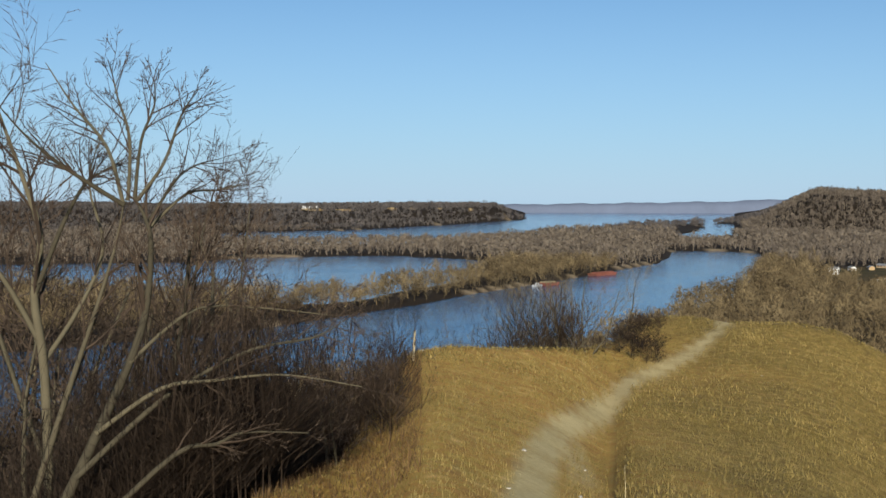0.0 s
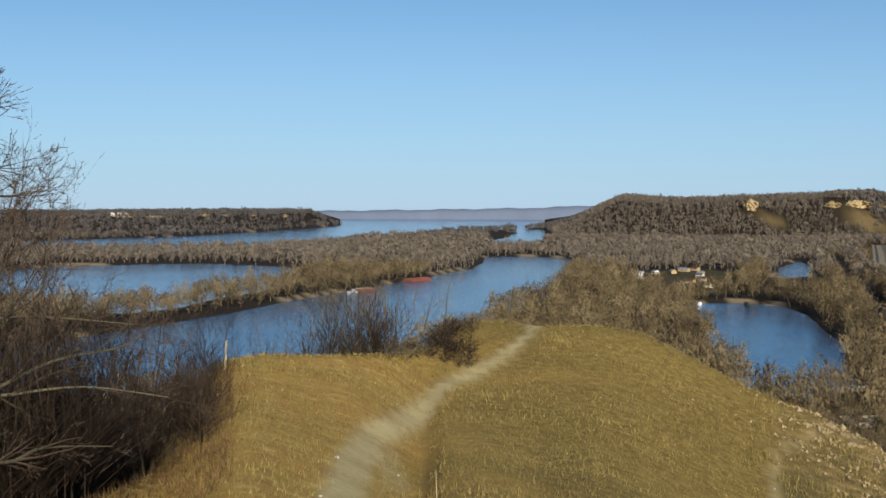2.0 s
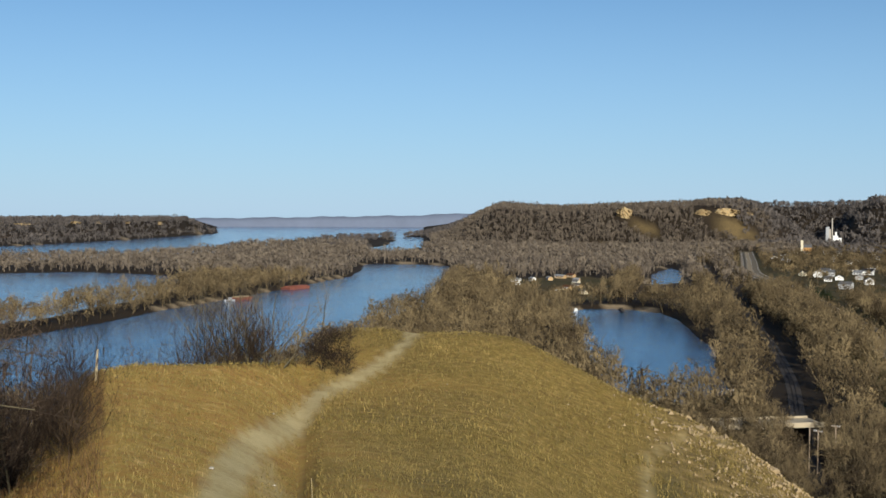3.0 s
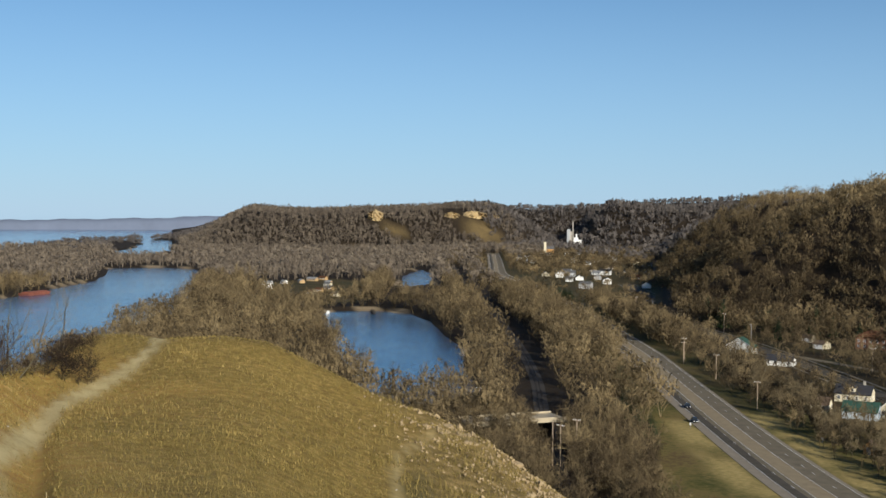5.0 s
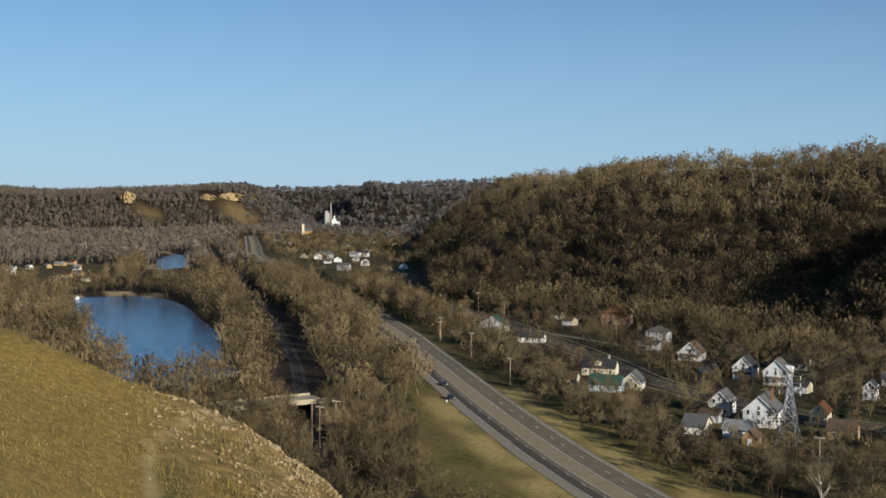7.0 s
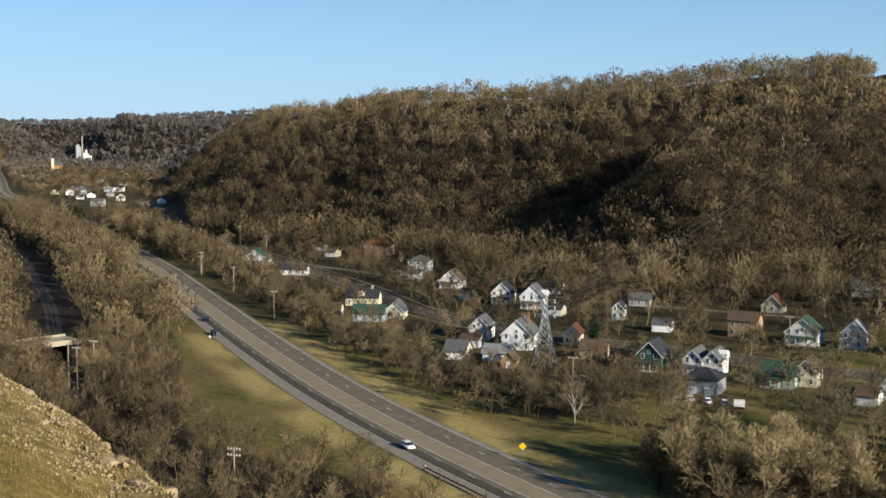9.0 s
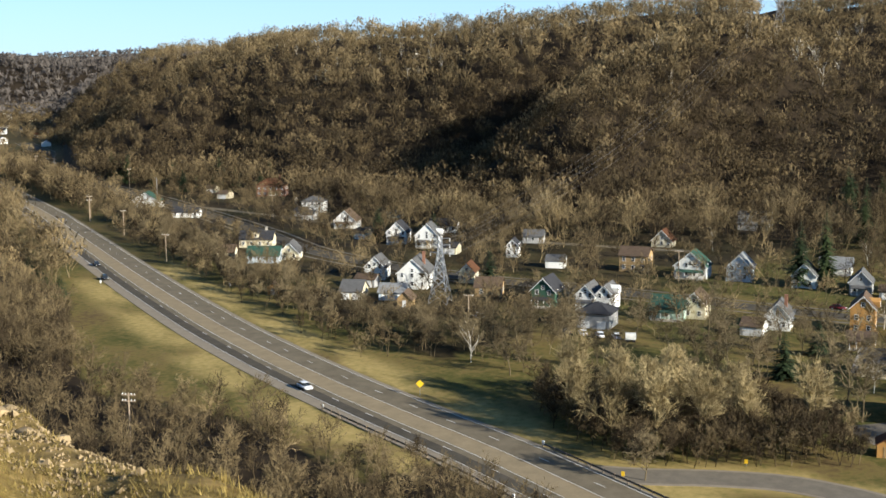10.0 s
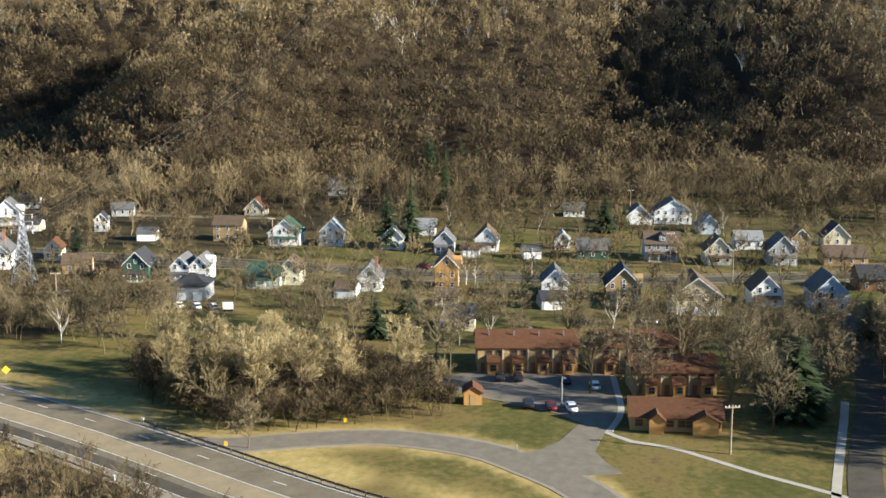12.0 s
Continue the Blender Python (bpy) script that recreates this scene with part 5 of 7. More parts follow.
# slope across the valley
x, y, z, sd, past = scatter(380, 1150, -260, 1220, 9.9, lambda x, y, az, r: (az > 36) & (az < 99) & (r > np.interp(az, [35, 36.4, 37.0, 39, 41, 46, 52, 60, 70, 93, 99], [1160, 1120, 800, 745, 700, 650, 540, 515, 520, 525, 540])) & ~((az > 67.9) & (az < 68.9) & (r > 800)) & (r < np.interp(az, [36, 45, 48, 54, 60, 99], [1400, 1390, 1005, 965, 928, 908])))
# tint rises with height: paler trees, plus the upper slope's sunlight put in
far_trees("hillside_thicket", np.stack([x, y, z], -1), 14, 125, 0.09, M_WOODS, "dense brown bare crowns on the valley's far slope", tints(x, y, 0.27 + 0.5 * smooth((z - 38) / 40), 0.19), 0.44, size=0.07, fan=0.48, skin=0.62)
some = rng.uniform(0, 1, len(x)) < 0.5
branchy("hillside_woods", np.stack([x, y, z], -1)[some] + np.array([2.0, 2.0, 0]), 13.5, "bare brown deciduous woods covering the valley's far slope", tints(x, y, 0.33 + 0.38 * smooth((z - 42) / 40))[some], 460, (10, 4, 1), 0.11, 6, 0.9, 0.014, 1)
hill_xy = (x, y, z)
x, y, z, sd, past = scatter(470, 760, 180, 460, 6.4, lambda x, y, az, r: (az > 53) & (az < 69) & (r > 545) & (r < 790))
far_trees("spur_thicket", np.stack([x, y, z], -1), 9, 70, 0.08, M_WOODS, "dense brown bare thicket on the slope's spur", tints(x, y, 0.24, 0.16), 0.5, size=0.09, fan=0.45, skin=0.6)
x, y, z, sd, past = scatter(380, 1000, -120, 860, 5.5, lambda x, y, az, r: (az > 42) & (az < 95) & (np.abs(r - table(az, HILL_EAST, 2) + 4) < 16) & ~((az > 67.9) & (az < 68.9)))
far_trees("brow_thicket", np.stack([x, y, z], -1), 6.5, 40, 0.08, M_WOODS, "dense low brown woods along the slope's skyline", tints(x, y, 0.36, 0.16), 0.55, size=0.12, fan=0.5)
x, y, z, sd, past = scatter(-330, 620, 330, 1150, 11.0, lambda x, y, az, r: (az > -24) & (az < 37) & (r > 330) & ok(x, y) & (seg_distance(x, y, RAIL) > 8.5) & ~((beside(x, y) > -30) & (beside(x, y) < 75) & (y > 860)) & ~((az > 23.6) & (az < 26.3) & (r > 940)) & ~inside(x, y, TOWN) & ~inside(x, y, VERGE_FIELD))
m = (sd > 0.8) & (z < 2)
far_trees("floodplain_thicket", np.stack([x, y, z], -1)[m], 13.5, 130, 0.1, M_WOODS, "rounded bare crowns of the floodplain woods", tints(x, y, 0.54, 0.18)[m], 0.5, size=0.065, fan=0.5)
m = m & (rng.uniform(0, 1, len(x)) < 0.5)
branchy("floodplain_woods", np.stack([x, y, z], -1)[m], 14.5, "bare grey-brown floodplain trees along the river banks", tints(x, y, 0.58)[m], 470, (11, 5, 1), 0.11, 6, 0.9, 0.014, 1)
# tall trees on both sides of the highway down the valley
x, y, z, sd, past = scatter(240, 620, 440, 900, 8.0, lambda x, y, az, r: (beside(x, y) > 14) & (beside(x, y) < 46) & (y > 470) & (y < 880) & (seg_distance(x, y, RAIL) > 8.5))
far_trees("highway_thicket", np.stack([x, y, z], -1), 13.5, 140, 0.1, M_WOODS, "rounded bare crowns between railway and highway", tints(x, y, 0.54, 0.18), 0.5, size=0.06, fan=0.5)
branchy("highway_woods", np.stack([x, y, z], -1), 15.5, "tall bare grey-brown trees between railway and highway", tints(x, y, 0.55), 480, (11, 6, 2), 0.1, 5, 0.9, 0.014, 1)
x, y, z, sd, past = scatter(330, 560, 470, 800, 7.0, lambda x, y, az, r: (beside(x, y) < -17) & (beside(x, y) > -36) & (y > 520) & (y < 770))
far_trees("verge_thicket", np.stack([x, y, z], -1), 11, 130, 0.1, M_WOODS, "low bare brown crowns along the far verge", tints(x, y, 0.42, 0.18), 0.5, size=0.06, fan=0.5)
branchy("verge_row", np.stack([x, y, z], -1), 12.5, "row of bare brown trees along the highway's far verge", tints(x, y, 0.5), 490, (11, 6, 2), 0.1, 4, 0.9, 0.014, 1)
# our own slope and the foot of the bluff
x, y, z, sd, past = scatter(-200, 235, -120, 420, 6.3, lambda x, y, az, r: (az > -28) & (az < 96) & (r > 40) & (r < 420) & (r > np.interp(az, [-3, -2, 8.5, 9, 21, 22, 29, 31, 36, 38], [40, 430, 430, 480, 480, 330, 300, 220, 150, 40])) & clear(x, y, 15) & ~inside(x, y, VERGE_FIELD) & ~inside(x, y, TOWN))
m = (sd > 2) & (past > np.where(np.degrees(np.arctan2(x, y)) > 22, 27, 22)) & ~((x > 100 + 0.28 * y) & (y < 135))
left = m & (np.degrees(np.arctan2(x, y)) < 20)
far_trees("slope_woods", np.stack([x, y, z], -1)[left], 8.5, 80, 0.06, M_WOODS, "bare brown trees on the river side of the bluff", tints(x, y, 0.15)[left], bough=0.45, size=0.09)
m = m & ~left
branchy("foot_woods", np.stack([x, y, z], -1)[m], 8.5, "bare brown trees and brush at the foot of the bluff", tints(x, y, 0.4)[m], 400)
x, y, z, sd, past = scatter(120, 196, 236, 314, 4.6, lambda x, y, az, r: (seg_distance(x, y, RAIL) > 3.5) & (past_rail(x, y)))
branchy("bridge_thicket", np.stack([x, y, z], -1), 9.5, "bare brown thicket below the road bridge", tints(x, y, 0.4), 410, (8, 6, 3))
x, y, z, sd, past = scatter(70, 160, 20, 130, 3.6, lambda x, y, az, r: (az > 40) & (az < 82) & (r > 84) & clear(x, y, 13.5) & ~inside(x, y, VERGE_FIELD) & (x < 136 + 0.2 * y))
branchy("bank_thicket", np.stack([x, y, z], -1), 6.0, "dense bare brown thicket on the bank above the highway", tints(x, y, 0.36), 420, (8, 6, 3), 0.035, 5)
# unseen grove added south of the side road to shade the lawns
x, y, z, sd, past = scatter(214, 330, -62, -18, 6.5, lambda x, y, az, r: (az > 93.4) & (y < -16))
far_trees("south_grove", np.stack([x, y, z], -1), 15, 110, 0.1, M_WOODS, "unseen tall bare grove added south of the side road for shade", tints(x, y, 0.35), 0.5, size=0.085, fan=0.6)
# stand beside the ramp
x, y, z, sd, past = scatter(170, 240, 50, 150, 2.9, lambda x, y, az, r: inside(x, y, CLUMP))
branchy("roadside_thicket", np.stack([x, y, z], -1), 6.5, "dense bare brown thicket beside the ramp", tints(x, y, 0.26), 430, (9, 6, 4), 0.04)


trg = random.Random(21)
HOUSE_SPOTS = np.array([(o.location.x + 4, o.location.y + 1) for o in scene.objects if o.type == "EMPTY" and o.name.split(".")[0] in ("house", "townhouse", "apartment_block", "shed")])


def free_of_houses(x, y, gap):
    return np.array([np.hypot(HOUSE_SPOTS[:, 0] - a, HOUSE_SPOTS[:, 1] - b).min() > gap for a, b in zip(x, y)], bool)




def garage(x, y, w, d, wall, roof, turn, label):
    base = thing("garage", pose(x, y, 0, 0, 0, turn), label, "garage", "garages behind the houses")
    part("wall", prism(box(bmesh.new(), 0, d, -w / 2, w / 2, -0.3, 2.5), [(0, 2.5), (d, 2.5), (d / 2, 2.5 + 0.24 * d)], -w / 2, w / 2, "y"), wall, base)
    part("roof", gable_roof(bmesh.new(), w, d, 2.5, 0.24 * d, 0.3, "y"), roof, base)
    part("door", boxes((-0.06, 0.02, -w * 0.38, w * 0.38, 0, 2.1)), M_TRIM, base)


grng = random.Random(17)
placed = 0
for p in resample(STREET[3:12], 17):
    off = grng.choice((-1, 1)) * grng.uniform(30, 42)
    gx, gy = p.x + off, p.y + grng.uniform(-4, 4)
    if placed < 22 and free_of_houses([gx], [gy], 12)[0] and seg_distance(np.array([gx]), np.array([gy]), HIGHWAY)[0] > 45 and not inside(np.array([gx]), np.array([gy]), CLUMP)[0]:
        k = grng.randrange(3)
        garage(gx, gy, grng.uniform(5, 7), grng.uniform(5.5, 7), (M_WHITE, M_CREAM, M_GREY)[k], (R_GREY, R_DARK, R_BROWN)[grng.randrange(3)], grng.uniform(5, 25), ("small white garage behind the houses", "small cream garage in a back yard", "small grey garage in a back yard")[k])
        placed += 1
HOUSE_SPOTS = np.array([(o.location.x + 4, o.location.y + 1) for o in scene.objects if o.type == "EMPTY" and o.name.split(".")[0] in ("house", "townhouse", "apartment_block", "shed", "garage")])
x, y, z, sd, past = scatter(165, 560, -120, 640, 9.4, lambda x, y, az, r: (az > 35.5) & (az < 96) & (r > 195) & inside(x, y, TOWN) & clear(x, y, 21, 8) & (wave(x, y, 70, 11) > -0.95) & ~((x < 243) & (y < 75)) & ~inside(x, y, CLUMP))
m = free_of_houses(x, y, 6.5) & (z < 6)
x, y, z = x[m], y[m], z[m]
belt = seg_distance(x, y, HIGHWAY) < 75
keep = (rng.uniform(0, 1, len(x)) < np.where(belt & (y > 150), 0.6, 0.62)) & ~((seg_distance(x, y, HIGHWAY) < 34) & (y < 240))
order = np.argsort(np.hypot(x, y) + np.where(keep, 0, 1e6))
bx, by, bz = belt_xy
bm_ok = free_of_houses(bx, by, 9.0) & free_of_houses(bx + 10, by + 9, 8.0)
branchy("belt_trees", np.stack([bx, by, bz], -1)[bm_ok], 6.4, "dense belt of low bare trees along the highway", tints(bx[bm_ok], by[bm_ok], 0.34), 440, (6, 4, 2), 0.07)
near_n = 85
spots = [(x[i], y[i], z[i]) for i in order[:near_n] if keep[i]]
rest = [i for i in order[near_n:] if keep[i]]
branchy("neighbourhood_trees", np.stack([x, y, z], -1)[rest], 9.5, "bare grey-brown trees among the farther houses", tints(x[rest], y[rest], 0.42), 450, (7, 5, 2), 0.07)
kinds = [bare_tree(30 + i, 9.0 + 0.8 * i, 1.0 + 0.06 * i, label="bare grey-brown deciduous tree among the houses") for i in range(7)]
spread_copies(kinds, spots, trg, 0.6, 1.1)
x, y, z, sd, past = scatter(380, 620, -160, 420, 11, lambda x, y, az, r: (az > 47) & (az < 97) & (r > np.interp(az, [47, 52, 60, 70, 97], [630, 500, 468, 470, 478])) & (r < np.interp(az, [47, 52, 60, 97], [690, 575, 545, 550])))
m = free_of_houses(x, y, 9)
branchy("foot_trees", np.stack([x, y, z], -1)[m], 15, "tall pale-crowned bare trees where the slope meets the yards", tints(x, y, 0.55)[m], 500, (12, 6, 2), 0.08, 5, 0.9, 0.012, 2)
# a thick row of small trees along the far verge
row = []
for p in resample([(352, 440), (300, 345), (262, 275), (244, 225), (232, 190), (226, 168)], 4.2):
    for k in range(2):
        row.append((p.x + trg.uniform(-2, 16), p.y + trg.uniform(-4, 4), 0))
lows = [bare_tree(60 + i, 7.6, 1.25, label="low bare brushy tree along the highway verge", group="brushy trees by the highway", kids=(13, 8, 7)) for i in range(4)]
spread_copies(lows, row, trg, 0.6, 1.1)
# tall pale trees beside the ramp
tall = [bare_tree(80 + i, 12.5 + i, 0.75, M_COTTON, "tall pale cottonwood with bare spreading crown", "tree", "pale trees beside the ramp", thin=0.02, kids=(18, 12, 10), stout=0.011) for i in range(4)]
spread_copies(tall, [(193, 113, 0), (190, 102, 0), (193, 94, 0), (196, 89, 0), (199, 101, 0), (205, 110, 0), (208, 97, 0), (214, 88, 0), (203, 82, 0), (218, 104, 0), (206, 121, 0), (215, 76, 0)], trg, 0.7, 1.05)
# those south of the side road are out of view, added for their shade
yard = [bare_tree(140 + i, 14.5, 1.0, label="tall bare tree shading the townhouses", group="bare trees of the valley", kids=(14, 9, 8)) for i in range(3)]
spread_copies(yard, [(226, 40, 0), (222, 30, 0), (252, 12, 0), (258, 20, 0), (240, 12, 0), (234, 8, 0), (246, 2, 0), (262, 34, 0), (258, 52, 0), (231, 70, 0), (240, 76, 0), (252, -4, 0), (268, 6, 0), (213, 5, 0), (221, 14, 0), (240, -17, 0), (256, -19, 0), (226, -18, 0), (232, -22, 0), (246, -24, 0), (214, -17, 0), (262, -4, 0), (270, -18, 0), (228, -3, 0), (234, 1, 0), (206, -24, 0), (216, -27, 0), (224, -30, 0), (236, -33, 0), (200, -30, 0), (248, -31, 0), (262, -30, 0), (276, -27, 0), (288, -30, 0), (226, 9, 0), (244, 20, 0), (236, 24, 0)], trg, 0.8, 1.15)
lone = bare_tree(95, 8.5, 1.15, M_TREE, "round bare tree at the fork of the ramp", "tree", "", thin=0.025, kids=(15, 9, 8))
lone.matrix_world = pose(176.5, 88.5, 0)
# white-barked trees
birches = [bare_tree(110 + i, 9.5, 0.8, M_BIRCH, "slender white-barked birch with bare crown", "birch", "white birches", "birch", thin=0.024, kids=(10, 8, 6), twig_mat=M_TREE) for i in range(3)]
spread_copies(birches, [(227, 159.4, 0), (314, 88.4, 0), (409, 93, 0), (275, 44, 0), (253.6, 74.7, 0), (422, 186, 0), (450, 43, 0), (430, 31, 0), (452, 96, 0), (420, 128, 0), (300, 176, 0), (428, 402, 0), (262, 70, 0), (318, 92, 0)], trg, 0.75, 1.15)
# scattered pale trees on the far slope
hx, hy, hz = hill_xy
pick = rng.permutation(len(hx))
hr = np.hypot(hx, hy)
pale = [i for i in pick if hz[i] > 30 and wave(hx[i:i + 1], hy[i:i + 1], 110, 6)[0] + (hz[i] - 70) / 60 > 0.15][:260]
far_trees("pale_slope_trees", np.stack([hx, hy, hz], -1)[pale] + np.array([3.0, 3.0, 0]), 15, 26, 0.13, M_BIRCH, "pale-barked bare trees among the slope woods", None, 0.26, bough=1.0)


def conifer(seed, tall, label):
    """Trunk and drooping tiers of needled boughs."""
    rg = random.Random(seed)
    base = thing("conifer", pose(0, 0, 0), label, "conifer", "dark green conifers")
    bm = bmesh.new()
    bmesh.ops.create_cone(bm, segments=7, radius1=tall * 0.022, radius2=0.03, depth=tall, matrix=Matrix.Translation((0, 0, tall / 2 - 0.2)))
    part("trunk", bm, M_TRUNK, base)
    v, f = [], []
    tiers = int(tall * 1.9)
    for t in range(tiers):
        h = tall * (0.1 + 0.9 * t / tiers)
        reach = (tall * (0.3 if tall < 20 else 0.2)) * (1 - t / tiers) ** 0.7 * rg.uniform(0.8, 1.1) + 0.15
        nb = max(6, int(15 * (1 - t / tiers)) + 5)
        for b in range(nb):
            a = rg.uniform(0, 6.283)
            L = reach * rg.uniform(0.7, 1.15)
            dx, dy = math.cos(a), math.sin(a)
            for k in range(4):
                s0, s1 = k / 4, (k + 1.6) / 4
                wd = L * 0.24 * (1.15 - 0.7 * s0)
                z0, z1 = h - 0.28 * L * s0 + rg.uniform(-0.1, 0.1), h - 0.28 * L * s1 + rg.uniform(-0.2, 0.12)
                c = len(v)
                v += [(dx * L * s0 - dy * wd, dy * L * s0 + dx * wd, z0 - 0.1), (dx * L * s0 + dy * wd, dy * L * s0 - dx * wd, z0 - 0.1), (dx * L * s1, dy * L * s1, z1 + 0.06)]
                f.append((c, c + 1, c + 2))
    crown = mesh_object("crown", v, f, M_NEEDLE, None, False)
    crown.parent = base
    return base


cons = [conifer(5 + i, 11 + 2 * i, "dark green conifer beside the houses") for i in range(3)]
spread_copies(cons, [(254.4, 94.7, 0), (526, 173, 4), (423.6, 71.6, 0), (474.6, 147, 0), (519, 165, 3), (289.8, -12.6, 0), (509.9, 642.7, 0), (472, 561, 0), (460.7, 520.7, 0), (481, 532, 0), (479.5, 517.6, 0), (371.8, 306.5, 0), (532, 180, 5), (500, 600, 0), (280, 96, 0), (498, 150, 2), (312, 212, 0), (400, 300, 0), (432, 66, 0)], trg, 0.6, 1.0)
talls = [conifer(70 + i, 17 + 2 * i, "tall dark evergreen at the foot of the wooded slope") for i in range(2)]
spread_copies(talls, [(494, 618, 0), (487, 600, 0), (500, 632, 0), (488, 560, 0), (492, 545, 0), (497, 530, 0), (500, 520, 0), (478, 590, 0), (508, 500, 2), (520, 640, 2), (470, 470, 0), (540, 160, 6), (532, 150, 4), (536, 172, 5)], trg, 0.7, 1.0)
giants = [conifer(90 + i, 22 + 2 * i, "very tall dark evergreen between the houses") for i in range(2)]
spread_copies(giants, [(366.4, 132.6, 0), (373, 127, 0), (516, 166, 2), (524, 170, 3), (512, 158, 2), (472, 146, 0), (300, -22, 0)], trg, 0.85, 1.05)
big = conifer(40, 16.5, "large dark green spruce on the lawn by the flats")
big.matrix_world = pose(222.5, 1.5, 0) @ Matrix.Diagonal((1.35, 1.35, 1.0, 1))
for x, y, s in ((531, 867, 1.0), (522, 835, 1.0), (545, 880, 0.8)):
    b = conifer(50, 9, "round dark evergreen beside the highway")
    b.matrix_world = pose(x, y, 0) @ Matrix.Diagonal((2.2 * s, 2.2 * s, s, 1))
for x, y, s in ((234, 336, 1.0), (242, 352, 0.8), (221, 306, 0.9), (228, 322, 0.7)):
    b = conifer(55, 8.5, "dark green cedar among bare trees by the highway")
    b.matrix_world = pose(x, y, 0) @ Matrix.Diagonal((1.5 * s, 1.5 * s, s, 1))

# ---- on the bluff ----
def on_ground(x, y):
    return float(height(np.array([float(x)]), np.array([float(y)]))[0][0])


def bearing(a, r, rise):
    """A point at a bearing and distance from the camera's stand, so many degrees above or below the eye."""
    return Vector((r * math.sin(radians(a)), r * math.cos(radians(a)), EYE_Z + r * math.tan(radians(rise))))


NEAR = dict(levels=3, steps=(6, 5, 4, 3), kids=(13, 8, 7, 4), bend=0.045, lift=0.015, spread=(0.3, 0.85), shrink=(0.38, 0.72), thin=0.003, slim=0.4)
NEAR["from"] = 0.22


def limb_tree(name, limbs, seed, label, thick, kids, category="tree"):
    """A tree from the lines of its main limbs, with boughs and twigs grown on them."""
    rg = random.Random(seed)
    out, mains = [], []
    for line, r0 in limbs:
        r0 *= 0.66
        P = [bearing(*p) for p in line]
        # round the corners
        fine = []
        for i in range(len(P) - 1):
            p0, p1, p2, p3 = P[max(i - 1, 0)], P[i], P[i + 1], P[min(i + 2, len(P) - 1)]
            for k in range(4):
                t = k / 4
                fine.append(0.5 * ((2 * p1) + (p2 - p0) * t + (2 * p0 - 5 * p1 + 4 * p2 - p3) * t * t + (3 * p1 - p0 - 3 * p2 + p3) * t ** 3))
        fine.append(P[-1])
        length = sum((b - a).length for a, b in zip(fine, fine[1:]))
        pts = [(p, r0 * (1 - 0.85 * i / (len(fine) - 1)) ** 0.9) for i, p in enumerate(fine)]
        mains.append([(a[0], b[0], a[1], b[1], 0) for a, b in zip(pts, pts[1:])])
        branch(rg, pts, max(length * 0.4, 1.0), r0, 0, out, dict(NEAR, kids=kids))
    base = thing(name, Matrix(), label, category)
    for i, seg in enumerate(mains):
        V, F = tubes(seg, 8)
        mesh_object("trunk" if i == 0 else "limb", V, F, M_NEARTREE, None, True).parent = base
    V, F = tubes([s for s in out if s[4] == 1], 4)
    W, G = slivers([s for s in out if s[4] > 1], rg, 0.0045)
    G = np.concatenate([F[:, [0, 1, 2]], F[:, [0, 2, 3]], G + len(V)])
    tagged(mesh_object("crown", np.concatenate([V, W]), G, M_TWIG, None, False), kind="stuff").parent = base
    return base


limb_tree("tree", [
    ([(-17.6, 12.8, -14.1), (-14.9, 12.9, -8.6), (-13.8, 13.0, -5.6), (-13.5, 13.0, -2.5), (-13.7, 13.1, -1.2), (-14.2, 13.2, -0.2)], 0.085),
    ([(-18.9, 13.3, -14.0), (-17.3, 13.3, -9.2), (-16.1, 13.3, -5.7), (-15.1, 13.3, -2.5), (-14.7, 13.3, -0.5)], 0.060),
    ([(-14.7, 13.3, -0.5), (-16.4, 13.2, 0.6), (-17.8, 13.2, 1.6), (-19.0, 13.1, 2.7), (-20.1, 13.0, 4.0)], 0.042),
    ([(-14.7, 13.3, -0.5), (-15.4, 13.5, 2.1), (-16.8, 13.6, 3.9), (-18.0, 13.8, 5.8)], 0.038),
    ([(-14.5, 13.3, -0.3), (-14.4, 13.2, 2.5), (-14.9, 13.1, 4.3), (-15.2, 13.0, 5.7)], 0.034),
    ([(-14.2, 13.2, -0.2), (-13.9, 13.3, 2.4), (-13.3, 13.5, 4.0), (-13.3, 13.6, 5.2)], 0.034),
    ([(-14.1, 13.2, -0.3), (-12.9, 13.1, 1.4), (-12.1, 12.9, 3.6), (-11.3, 12.8, 4.8)], 0.034),
    ([(-13.6, 13.2, -1.3), (-12.4, 13.0, 0.6), (-11.5, 12.8, 1.3), (-10.5, 12.6, 1.6)], 0.030),
    ([(-13.6, 13.2, -1.6), (-11.9, 13.4, -0.0), (-10.4, 13.6, 0.2), (-9.3, 13.8, 0.5)], 0.030),
    ([(-16.9, 12.7, -12.7), (-13.7, 12.8, -9.9), (-11.8, 13.0, -8.6), (-8.9, 13.1, -7.2), (-6.1, 13.3, -6.7), (-4.8, 13.4, -6.0)], 0.050),
    ([(-16.0, 12.8, -10.8), (-13.1, 12.7, -8.9), (-10.7, 12.8, -8.6), (-7.5, 12.9, -8.4), (-3.8, 13.0, -9.0)], 0.042),
    ([(-16.5, 12.6, -15.3), (-12.5, 12.5, -11.9), (-10.6, 12.6, -11.5), (-9.3, 12.6, -11.0), (-6.3, 12.7, -11.1)], 0.050),
    ([(-14.5, 12.9, -7.7), (-11.9, 13.3, -5.5), (-9.6, 13.7, -5.2), (-4.9, 14.0, -5.7)], 0.036),
], 3, "bare grey-barked tree with spreading limbs on the brow", 1, (9, 5, 3))
